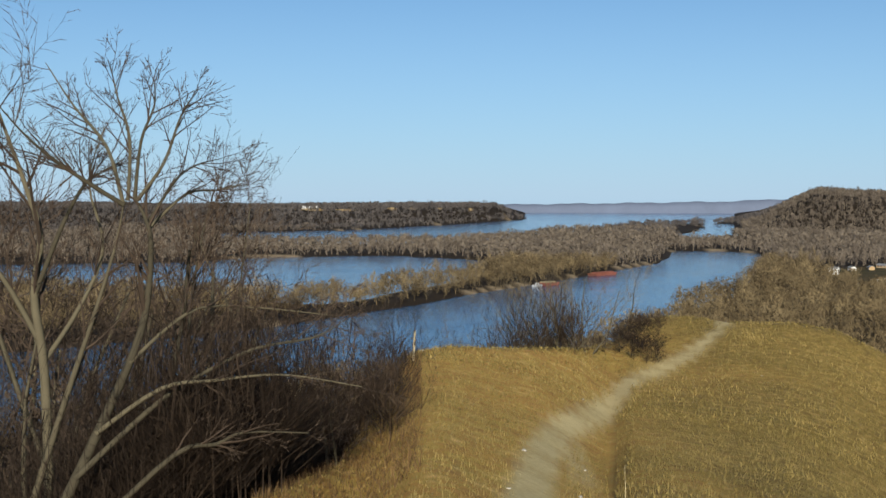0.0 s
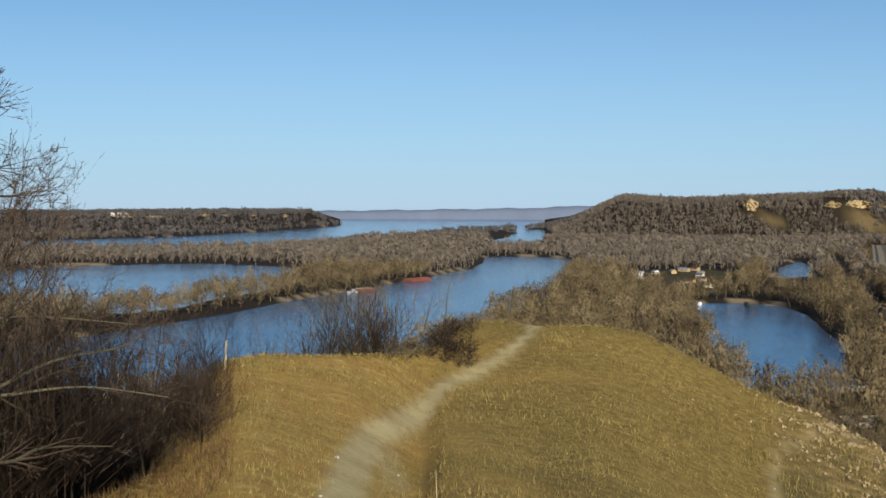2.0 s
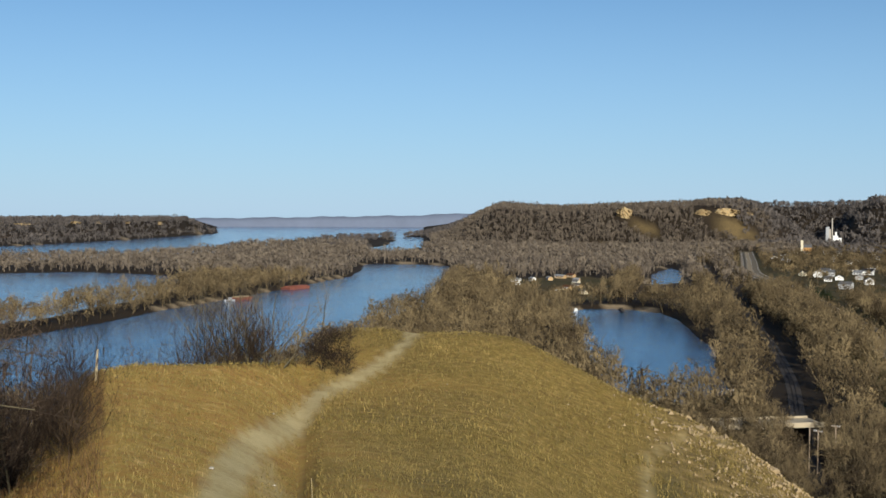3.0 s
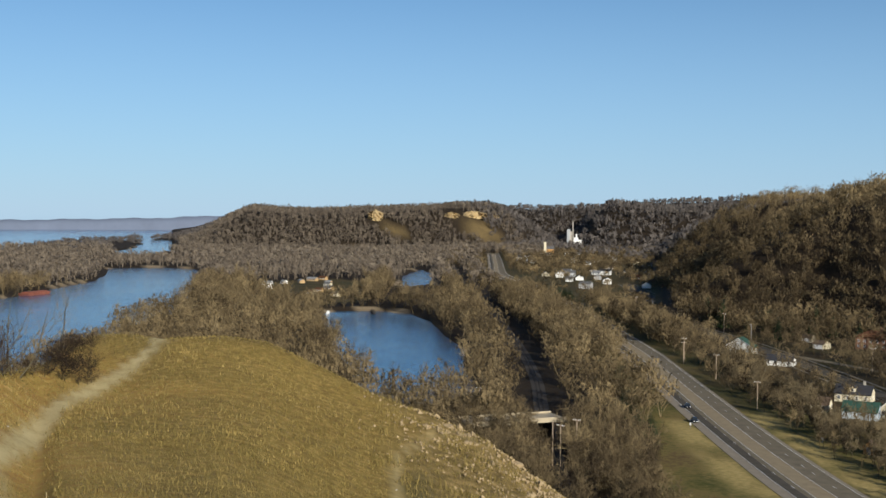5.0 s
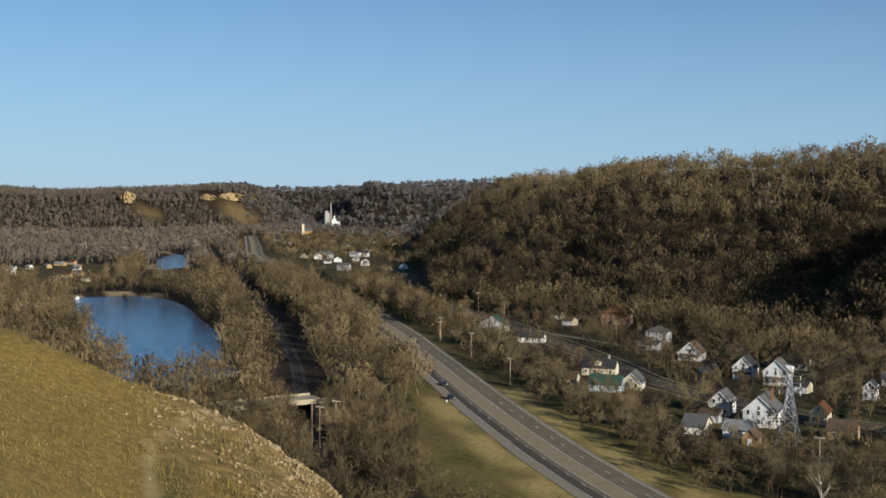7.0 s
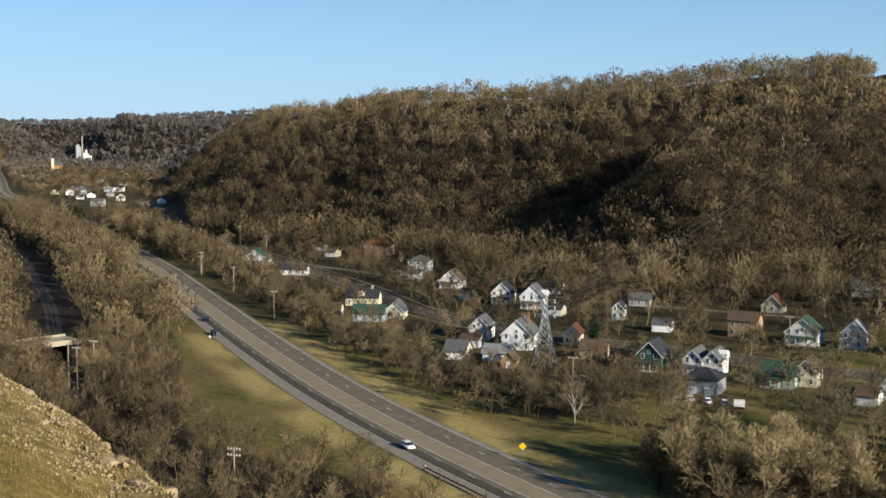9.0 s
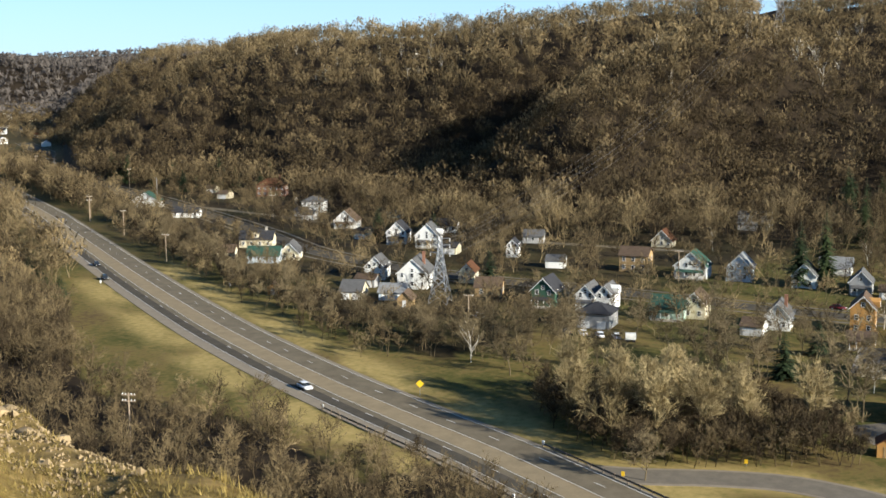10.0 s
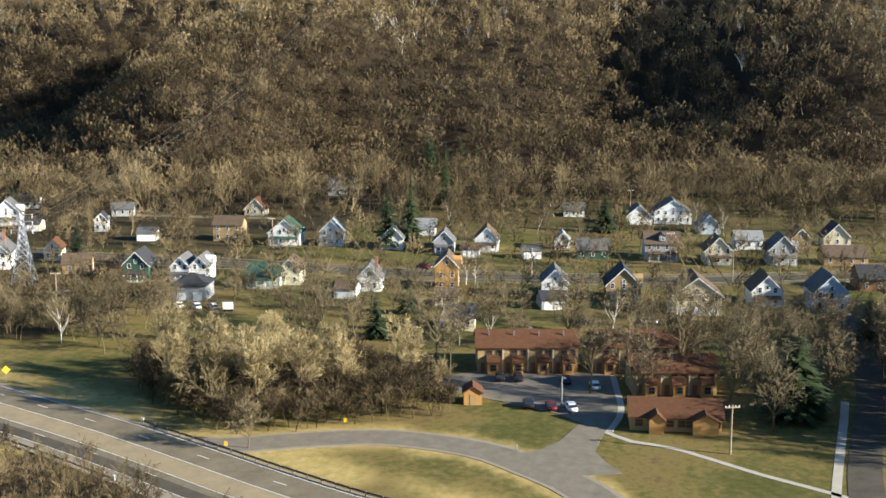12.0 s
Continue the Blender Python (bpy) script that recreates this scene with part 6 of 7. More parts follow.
limb_tree("tree", [
    ([(-18.0, 15, -15.0), (-18.2, 15, -8.0), (-18.6, 15, -4.6), (-18.3, 15, -2.0), (-18.8, 15.2, 0.0), (-19.6, 15.3, 2.4), (-20.2, 15.4, 4.2)], 0.1),
    ([(-18.6, 15, -4.6), (-17.4, 14.8, -1.5), (-16.4, 14.7, 0.4), (-15.6, 14.6, 1.0), (-14.6, 14.5, 1.6)], 0.05),
    ([(-18.2, 15, -7.0), (-20.0, 15, -3.6), (-22.0, 15, -1.5), (-23.5, 15, 2.0)], 0.06),
    ([(-18.2, 15, -7.5), (-16.6, 15.4, -5.0), (-15.6, 15.6, -2.4), (-16.2, 15.8, 0.5), (-15.5, 16, 3.0)], 0.05),
], 9, "dark bare tree with rising limbs behind the first", 1, (13, 7, 4))
limb_tree("tree", [
    ([(-9.5, 24, -12), (-9.6, 24, -6), (-9.2, 24, -2.2), (-8.9, 24, 0.1)], 0.05),
    ([(-9.6, 24, -6), (-11.0, 24, -3.0), (-11.8, 24, -0.6)], 0.04),
    ([(-12.0, 20, -13), (-11.8, 20, -6), (-11.2, 20, -2.0), (-10.5, 20, 0.6)], 0.05),
], 14, "thin bare sapling clump on the wooded slope", 1, (14, 6, 4))



def slope_tree(a, r, top, seed, label):
    """A slim tree of the wooded slope, its tip so many degrees above the eye."""
    rg = random.Random(seed)
    x, y = r * math.sin(radians(a)), r * math.cos(radians(a))
    z = on_ground(x, y)
    tall = EYE_Z + r * math.tan(radians(top)) - z
    out = []
    for k in range(2):
        grow(rg, (0.15 * k, 0, -0.3), (rg.gauss(0, 0.16), rg.gauss(0, 0.12), 1), tall * (1.0 - 0.25 * k), 0.012 * tall, 0, out, dict(NEAR, kids=(15, 8, 5), thin=0.004, bend=0.08, shrink=(0.3, 0.55)))
    tree_parts("tree", out, pose(x, y, z), M_NEARTREE, M_TWIG, label, "tree", "slim trees of the wooded slope", 1, wide=0.0065)


srng = random.Random(31)
for i in range(22):
    slope_tree(-25 + i * 0.93 + srng.uniform(-0.4, 0.4), srng.uniform(16, 30), srng.uniform(-5.0, 0.8) if i < 16 else srng.uniform(-7.5, -4.5), 300 + i, "slim dark bare tree in the thicket below the brow")

# brush along the wooded edge
brng = np.random.default_rng(12)


def brush(name, n, az, rr, tall, twigs, width, spread, label, tint):
    a, r = np.radians(brng.uniform(*az, n)), brng.uniform(*rr, n)
    x, y = r * np.sin(a), r * np.cos(a)
    z = height(x, y)[0]
    return far_trees(name, np.stack([x, y, z], -1), tall, twigs, width, M_BUSH, label, np.clip(brng.normal(tint, 0.18, n), 0, 1), spread, bough=0.5, size=0.11, fan=width / tall * 9)


for az, rr, n, tall in (((-26, -7.5), (13, 22), 480, 2.3), ((-25, -4.5), (20, 34), 520, 3.2), ((-25, -3.2), (32, 55), 380, 4.2)):
    brush("brush", n, az, rr, tall, 165, 0.0042 * tall / 2, 0.5, "tangled dark red-brown bare brush on the slope", 0.22)
brush("edge_brush", 60, (-7.5, -2.2), (17, 27), 1.3, 150, 0.005, 0.6, "low russet brush where the grass ends", 0.5)
brush("crest_brush", 46, (-1.5, 6.6), (35, 42), 2.1, 170, 0.008, 0.5, "reddish bare shrubs behind the grassy brow", 0.5)
brush("knoll_brush", 150, (4.2, 10.2), (40, 50), 0.6, 90, 0.007, 0.8, "low brown brush on the knoll's shaded flank", 0.35)
for i, (a, r, s) in enumerate(((4.9, 37.5, 1.0), (5.9, 38.5, 0.9), (3.6, 38, 0.8))):
    rg = random.Random(70 + i)
    out = []
    x, y = r * math.sin(radians(a)), r * math.cos(radians(a))
    for k in range(7):
        grow(rg, (0.1 * k, 0, -0.2), (rg.uniform(-0.9, 0.9), rg.uniform(-0.5, 0.5), 0.9), 3.4 * s, 0.035, 0, out, dict(BARE, levels=2, kids=(8, 6), thin=0.006))
    tree_parts("shrub", out, pose(x, y, on_ground(x, y)), M_NEARTREE, M_TREE, "bare many-stemmed shrub behind the grassy brow", "shrub", "bare shrubs", 1, wide=0.006)
rg = random.Random(77)
out = []
grow(rg, (0, 0, -0.2), (0.02, 0, 1), 2.7, 0.03, 0, out, dict(BARE, levels=2, kids=(9, 4), thin=0.006))
xs, ys = 49 * math.sin(radians(8.75)), 49 * math.cos(radians(8.75))
tree_parts("sapling", out, pose(xs, ys, on_ground(xs, ys)), M_NEARTREE, M_TREE, "thin bare sapling on the knoll", "sapling", "", 1, wide=0.006)


def stake(a, r, h, lean, label, thin=0.03):
    x, y = r * math.sin(radians(a)), r * math.cos(radians(a))
    bm = bmesh.new()
    bmesh.ops.create_cone(bm, cap_ends=True, segments=7, radius1=thin, radius2=thin * 0.6, depth=h, matrix=Matrix.Translation((0, 0, h / 2 - 0.05)))
    part("stem", bm, M_DRY, thing("stake", pose(x, y, on_ground(x, y), lean, lean, 0), label, "stake"))


stake(-1.38, 27.5, 0.75, 3, "pale weathered stake at the edge of the grass")
stake(8.7, 13.6, 0.62, -2, thin=0.004, label= "tall dry grass stalk beside the path")

# grass blades
def blades(name, n, az, rr, h, w, label, keep, mat):
    a = np.radians(brng.uniform(*az, n))
    r = np.sqrt(brng.uniform(rr[0] ** 2, rr[1] ** 2, n)) if rr[1] < 60 else brng.uniform(*rr, n)
    x, y = r * np.sin(a), r * np.cos(a)
    m = keep(x, y)
    x, y = x[m], y[m]
    z = height(x, y)[0]
    k = len(x)
    th = brng.uniform(0, 6.283, k)
    hh = h * brng.uniform(0.4, 1.3, k) * (1 + 0.3 * wave(x, y, 5.0, 2))
    lean = brng.uniform(0.15, 1.2, k)
    up = np.stack([np.cos(th) * lean, np.sin(th) * lean, np.ones(k)], -1)
    up /= np.linalg.norm(up, axis=1, keepdims=True)
    sd = np.stack([-np.sin(th), np.cos(th), np.zeros(k)], -1) * (w * brng.uniform(0.6, 1.4, k))[:, None]
    b = np.stack([x, y, z - 0.01], -1)
    v = np.stack([b - sd, b + sd, b + up * hh[:, None]], 1).reshape(-1, 3)
    tint = np.clip(0.42 + 0.16 * wave(x, y, 6.0, 8) + 0.12 * wave(x, y, 17.0, 3) + brng.normal(0, 0.28, k), 0, 1)
    return mesh_object(name, v, np.arange(3 * k).reshape(-1, 3), mat, dict(tint=np.repeat(tint, 3)), False, "stuff", label, "grass")


off_path = lambda x, y: (seg_distance(x, y, PATH) > 0.12 + 0.34 * brng.uniform(0, 1, len(x)) ** 0.6) & (seg_distance(x, y, TRAIL) > 0.25) & (height(x, y)[2] < 1.5)
blades("grass", 150000, (-9, 50), (9, 30), 0.068, 0.006, "short matted golden dry grass on the bluff", off_path, M_BLADE)
blades("grass", 120000, (-5, 36), (28, 58), 0.095, 0.012, "short golden dry grass towards the brow", off_path, M_BLADE)
blades("tall_grass", 14000, (-9, -1), (13, 29), 0.2, 0.005, "russet weeds and tall dry grass along the brush", lambda x, y: np.abs(height(x, y)[2] - 0.6) < 1.6, M_RUSSET)
blades("straw_tufts", 26000, (23, 46), (17, 52), 0.3, 0.012, "tall straw tufts among the stones of the broken edge", lambda x, y: (wave(x, y, 3.5, 2) > 0.15) & (np.hypot(x, y) > height(x, y)[3] * 0.72) & (height(x, y)[2] < 6), M_BLADE)
blades("brow_grass", 16000, (-2, 48), (14, 58), 0.18, 0.007, "tufts of dry grass along the brow", lambda x, y: (height(x, y)[2] > -0.1) & (np.hypot(x, y) > height(x, y)[3] * 0.96) & (height(x, y)[2] < 5), M_BLADE)


# stones
def stone(bm, p, s, rg):
    r = bmesh.ops.create_icosphere(bm, subdivisions=2, radius=s, matrix=Matrix.Translation(p) @ Matrix.Rotation(rg.uniform(0, 6), 4, "Z") @ Matrix.Diagonal((1.4, 0.9, 0.5, 1)))
    for v in r["verts"]:
        v.co += Vector((rg.gauss(0, 0.08), rg.gauss(0, 0.08), rg.gauss(0, 0.07))) * s


srg = random.Random(4)
for i in range(16):
    a, r = srg.uniform(-1, 31), srg.uniform(13, 45)
    x, y = r * math.sin(radians(a)), r * math.cos(radians(a))
    bm = bmesh.new()
    stone(bm, (0, 0, 0.01), srg.uniform(0.018, 0.045), srg)
    part("rock", bm, M_PALE, thing("stone", pose(x, y, on_ground(x, y)), "small white stone lying in dry grass", "stone", "stones in the grass"))
for i in range(30):
    a = srg.uniform(25, 37)
    br = float(table(np.array([a]), BROW, 1)[0])
    r = br * srg.uniform(0.86, 1.12)
    x, y = r * math.sin(radians(a)), r * math.cos(radians(a))
    bm = bmesh.new()
    stone(bm, (0, 0, 0), srg.uniform(0.07, 0.22) if i % 3 else srg.uniform(0.2, 0.38), srg)
    part("rock", bm, M_ROCK, thing("boulder", pose(x, y, on_ground(x, y) - 0.05), "pale limestone block on the bluff's broken edge", "boulder", "limestone blocks"))
v, f = [], []
sx, sy = [], []
for i in range(5200):
    a = srg.triangular(22.0, 41, 32)
    br = float(np.interp(a, [q[0] for q in BROW], [q[1] for q in BROW]))
    r = br * srg.triangular(0.74, 1.35, 1.05)
    sx.append(r * math.sin(radians(a))), sy.append(r * math.cos(radians(a)))
sz = height(np.array(sx), np.array(sy))[0]
for x, y, z in zip(sx, sy, sz):
    s = srg.uniform(0.13, 0.31) ** 2 * (2.0 if srg.random() < 0.05 else 1)
    c = len(v)
    for dx, dy, dz in ((1, 0, 0), (-0.4, 0.9, 0), (-0.5, -0.8, 0), (0.1, 0, 0.9), (0.2, 0.1, -0.7)):
        v.append((x + s * (dx + srg.gauss(0, 0.2)), y + s * (dy + srg.gauss(0, 0.2)), z + s * dz))
    f += [(c, c + 1, c + 3), (c + 1, c + 2, c + 3), (c + 2, c, c + 3), (c + 1, c, c + 4), (c + 2, c + 1, c + 4), (c, c + 2, c + 4)]
mesh_object("scree", v, f, M_ROCK, None, False, "stuff", "loose pale limestone rubble on the steep edge", "rubble")

# ---- along the roads ----
def rod(bm, a, b, r, n=5):
    a, b = Vector(a), Vector(b)
    d = b - a
    bmesh.ops.create_cone(bm, cap_ends=True, segments=n, radius1=r, radius2=r, depth=d.length, matrix=Matrix.Translation((a + b) / 2) @ d.to_track_quat("Z", "Y").to_matrix().to_4x4())
    return bm


def car(x, y, turn, paint, label, z=0.17, tall=1.45, group="cars on the highway"):
    base = thing("car", pose(x, y, z, 0, 0, turn), label, "car", group)
    L, W = 4.6, 0.88
    k = tall / 1.45
    bm = prism(bmesh.new(), [(-2.3, 0.3), (-2.32, 0.72), (-2.1, 0.86), (-1.2, 0.9), (1.4, 0.88), (2.2, 0.74), (2.3, 0.55), (2.28, 0.3)], -W, W, "y")
    bmesh.ops.bevel(bm, geom=[e for e in bm.edges if abs(e.verts[0].co.y - e.verts[1].co.y) < 0.01], offset=0.07, segments=2, affect="EDGES")
    body = part("body", bm, paint, base, "", True)
    part("cabin", prism(bmesh.new(), [(-1.85, 0.86), (-1.45, 1.36 * k), (-0.4, 1.44 * k), (0.45, 1.38 * k), (1.25, 0.88)], -W + 0.16, W - 0.16, "y"), M_PANE, base, "dark car windows")
    part("roof", prism(bmesh.new(), [(-1.5, 1.35 * k), (-0.4, 1.45 * k), (0.5, 1.39 * k), (0.5, 1.43 * k), (-0.4, 1.5 * k), (-1.5, 1.41 * k)], -W + 0.18, W - 0.18, "y"), paint, base)
    for wx in (-1.42, 1.42):
        for wy in (-W + 0.08, W - 0.08):
            bm = bmesh.new()
            bmesh.ops.create_cone(bm, cap_ends=True, segments=14, radius1=0.33, radius2=0.33, depth=0.22, matrix=Matrix.Translation((wx, wy, 0.33)) @ Matrix.Rotation(radians(90), 4, "X"))
            wheel = part("wheel", bm, M_TYRE, base)
            rim = bmesh.new()
            bmesh.ops.create_cone(rim, cap_ends=True, segments=10, radius1=0.2, radius2=0.2, depth=0.25, matrix=Matrix.Translation((wx, wy, 0.33)) @ Matrix.Rotation(radians(90), 4, "X"))
            part("rim", rim, M_STEEL, wheel)
    for sy in (-0.6, 0.6):
        part("headlight", boxes((2.24, 2.33, sy - 0.16, sy + 0.16, 0.56, 0.7)), M_TRIM, base)
        part("tail_light", boxes((-2.35, -2.27, sy - 0.16, sy + 0.16, 0.6, 0.74)), M_REDCAR, base)
    return base


car(186.6, 174.5, -112, M_WHITECAR, "white saloon car driving on the highway")
car(249.7, 321.5, -116, M_BLACKCAR, "black car driving on the highway", tall=1.6)
car(266.3, 347.0, -116, M_BLACKCAR, "dark car in the highway's outer lane")
for x, y, t, p, l in ((213.8, 49.4, 20, M_BLACKCAR, "black car parked in the lot"), (213.8, 45.1, 20, M_REDCAR, "dark red car parked in the lot"), (214.2, 41.5, 25, M_WHITECAR, "white car parked in the lot"), (229.5, 39.8, 18, M_WHITECAR, "pale car parked by the townhouses"),
                      (229.5, 59.0, 18, M_BLACKCAR, "dark car parked by the townhouses"), (230.4, 55.5, 18, M_BLACKCAR, "dark car parked near the townhouses"), (231.5, 46.0, 18, M_BLACKCAR, "dark car parked in the townhouses' shade"), (288, 37.5, 100, M_WHITECAR, "silver car parked beside the house"),
                      (337.5, 110.6, -78, M_REDCAR, "red car parked on the street"), (269.8, 187.2, 60, M_WHITECAR, "white car parked near the pylon"), (267.9, 148.1, 40, M_WHITECAR, "white car parked in the yard"), (268.8, 143.9, 40, M_WHITECAR, "pale car parked in the yard"),
                      (267.5, 152.8, 40, M_WHITECAR, "light car parked in the yard"), (266.5, 157.0, 40, M_BLACKCAR, "dark car parked in the yard")):
    car(x, y, t, p, l, 0.1 if x > 240 else 0.13, group="parked cars")
trailer = thing("trailer", pose(268.3, 139.5, 0, 0, 0, 30), "small white box trailer parked in the yard", "trailer")
part("body", boxes((-1.0, 1.0, -1.3, 1.3, 0.5, 2.0)), M_WHITE, trailer)
for sy in (-0.8, 0.8):
    part("wheel", boxes((-1.25, 1.25, sy - 0.3, sy + 0.3, 0.0, 0.6)), M_TYRE, trailer)


def guardrail(line, a, label):
    nn = normals(line)
    pts = [p + n * a for p, n in zip(line, nn)]
    base = thing("guardrail", Matrix(), label, "guardrail")
    v, f = [], []
    for p in pts:
        for z in (0.45, 0.62, 0.8):
            v.append((p.x + (0.05 if z == 0.62 else 0), p.y, z))
        for z in (0.8, 0.62, 0.45):
            v.append((p.x + 0.09 + (0.05 if z == 0.62 else 0), p.y, z))
    for i in range(len(pts) - 1):
        for k in range(6):
            f.append((6 * i + k, 6 * i + (k + 1) % 6, 6 * i + 6 + (k + 1) % 6, 6 * i + 6 + k))
    mesh_object("rail", v, f, M_DKSTEEL).parent = base
    for p in pts[::1]:
        part("post", boxes((p.x - 0.12, p.x, p.y - 0.08, p.y + 0.08, 0, 0.85)), M_POLE, base)
    for p in (pts[0], pts[-1]):
        part("end_marker", boxes((p.x - 0.1, p.x + 0.15, p.y - 0.2, p.y + 0.2, 0.5, 1.25)), M_TRIM, base, "white end marker")


fine_hw = resample(HIGHWAY, 3)
guardrail([p for p in fine_hw if 96 < p.y < 158 and p.x < 300], -10.3 if normals(fine_hw)[0].x > 0 else 10.3, "weathered steel guardrail along the highway's near shoulder")
guardrail([p for p in fine_hw if 20 < p.y < 118 and p.x < 300], 10.3 if normals(fine_hw)[0].x > 0 else -10.3, "weathered steel guardrail along the highway's far shoulder")


def sign(x, y, label, size=0.62, h=2.6, mat=None, diamond=True, turn=0):
    base = thing("road_sign", pose(x, y, 0, 0, 0, turn), label, "road sign")
    part("post", boxes((-0.05, 0.05, -0.05, 0.05, 0, h)), M_STEEL, base)
    o = [(-size, h), (0, h - size), (size, h), (0, h + size)] if diamond else [(-size, h - 0.5), (size, h - 0.5), (size, h + 0.3), (-size, h + 0.3)]
    part("plate", prism(bmesh.new(), o, -0.1, -0.055, "x"), mat or M_YELLOW, base, "yellow plate" if (mat or M_YELLOW) is M_YELLOW else "white plate")


sign(196.5, 151.0, "yellow diamond warning sign on the highway verge", 0.85, 2.7, turn=30)
sign(174.9, 91.8, "small yellow marker at the ramp's fork", 0.28, 1.1, None, False, 15)
sign(193.2, 77.8, "small yellow marker beside the ramp", 0.28, 1.0, None, False, 15)
sign(188.8, 45.5, "short white marker post beside the ramp", 0.15, 0.9, M_TRIM, False)
sign(241.5, 313.0, "white marker on the highway shoulder", 0.3, 1.6, M_TRIM, False, 30)
sign(262.8, 277.0, "small white marker on the far verge", 0.3, 1.4, M_TRIM, False, 30)


def pole(x, y, h, label, arms=1, lamp=False, mat=None, z=0.0):
    base = thing("utility_pole" if not lamp else "street_lamp", pose(x, y, z, 0, 0, 25), label, "pole", "poles of the valley")
    bm = bmesh.new()
    bmesh.ops.create_cone(bm, cap_ends=True, segments=8, radius1=0.2, radius2=0.13, depth=h + 1, matrix=Matrix.Translation((0, 0, (h - 1) / 2)))
    part("pole", bm, mat or M_POLE, base)
    for k in range(arms):
        part("crossarm", boxes((-0.08, 0.08, -1.3, 1.3, h - 0.5 - k * 1.1, h - 0.32 - k * 1.1)), M_POLE, base)
        for c in (-1.15, -0.55, 0.55, 1.15):
            part("insulator", boxes((-0.06, 0.06, c - 0.06, c + 0.06, h - 0.32 - k * 1.1, h - 0.08 - k * 1.1)), M_TRIM, base)
    if lamp:
        bm = rod(bmesh.new(), (0, 0, h - 0.1), (-1.8, 0, h + 0.25), 0.05)
        arm = part("arm", bm, M_STEEL, base)
        part("lamp_head", boxes((-2.4, -1.75, -0.16, 0.16, h + 0.15, h + 0.33)), M_STEEL, arm)


for x, y, h in ((345, 453, 10), (323.7, 403, 10.5), (287, 334.5, 10), (503.6, 717, 10), (193, 366, 9), (459.9, 566, 11), (172.4, 279.6, 11.5), (182.5, 287.4, 11), (356, 467, 10), (400, 392, 11), (355, 168, 10), (376, 135, 10), (367.5, 42, 10), (347, 22, 9.5), (198.7, 11.5, 8.5), (483.9, 72, 8), (258, 182, 9)):
    pole(x, y, h, "tall wooden utility pole with crossarm")
pole(134.1, 167.4, 12, "wooden pole with two crossarms in the brush", 2, z=on_ground(134.1, 167.4))
pole(170.8, 281.0, 12, "bare wooden pole near the bridge", 0)
for x, y, h in ((215.5, 43.5, 6.0), (442, 521, 9), (500, 692, 9), (246, 57, 7.5), (338, 78, 8), (191, 368, 8)):
    pole(x, y, h, "thin steel street lamp on a bent arm", 0, True, M_STEEL)


def pylon(x, y, z, h, label):
    base = thing("pylon", pose(x, y, z, 0, 0, 20), label, "pylon", "power pylons")
    def half(t):
        return h * (0.13 * (1 - t) ** 1.5 + 0.022)
    levels = [0, 0.2, 0.38, 0.54, 0.68, 0.8, 0.9, 1.0]
    r = 0.09
    for sx, sy in ((-1, -1), (1, -1), (1, 1), (-1, 1)):
        bm = bmesh.new()
        for a, b in zip(levels, levels[1:]):
            rod(bm, (sx * half(a), sy * half(a), a * h), (sx * half(b), sy * half(b), b * h), r * 1.3, 4)
        part("leg", bm, M_STEEL, base)
    for k, (a, b) in enumerate(zip(levels, levels[1:])):
        A, B = half(a), half(b)
        for p, q in (((-1, -1), (1, -1)), ((1, -1), (1, 1)), ((1, 1), (-1, 1)), ((-1, 1), (-1, -1))):
            part("brace", rod(bmesh.new(), (p[0] * A, p[1] * A, a * h), (q[0] * B, q[1] * B, b * h), r, 4), M_STEEL, base)
            part("brace", rod(bmesh.new(), (q[0] * A, q[1] * A, a * h), (p[0] * B, p[1] * B, b * h), r, 4), M_STEEL, base)
            part("strut", rod(bmesh.new(), (p[0] * B, p[1] * B, b * h), (q[0] * B, q[1] * B, b * h), r, 4), M_STEEL, base)
    for t in (0.76, 0.88, 0.98):
        bm = bmesh.new()
        for s in (-1, 1):
            for q in (-1, 1):
                rod(bm, (q * half(t), s * half(t), t * h), (0, s * h * 0.15, t * h + 0.2), r, 4)
        arm = part("crossarm", bm, M_STEEL, base)
        for s in (-1, 1):
            part("insulator", rod(bmesh.new(), (0, s * h * 0.15, t * h + 0.2), (0, s * h * 0.15, t * h - 0.9), 0.1, 6), M_TRIM, arm)


pylon(281, 208.3, 0, 19.5, "grey lattice steel pylon standing among the houses")
px, py = 800 * math.sin(radians(68.85)), 800 * math.cos(radians(68.85))
pylon(px, py, on_ground(px, py) - 1, 33, "tall lattice steel pylon on the wooded ridge")

# bridge over the railway
bridge = thing("bridge", pose(181, 318.5, 6.6, 0, 0, -4), "pale concrete road bridge over the railway cutting", "bridge")
part("deck", boxes((-17, 14, -5.5, 5.5, -0.9, 0.0)), M_TANCONC, bridge)
for s in (-5.5, 5.2):
    part("parapet", boxes((-17, 14, s, s + 0.3, 0.0, 0.6)), M_TANCONC, bridge)
# piers have the shade under the deck in their colour
for s in (-12, -1, 10):
    part("pier", boxes((s - 0.6, s + 0.6, -4.5, 4.5, -9, -0.9)), M_BALLAST, bridge, "concrete pier coloured with the shade under the deck")
# ballast and rails carry the trees' shade in their colour
track = ribbon("railway", resample(RAIL, 8), -2.6, 2.6, 0.12, M_BALLAST, 0.3, "single railway track with the cutting's shade in its ballast colour", "railway", "structure")
for a in (-0.75, 0.68):
    ribbon("rail", resample(RAIL, 8), a, a + 0.07, 0.3, M_BALLAST, 0.2).parent = track

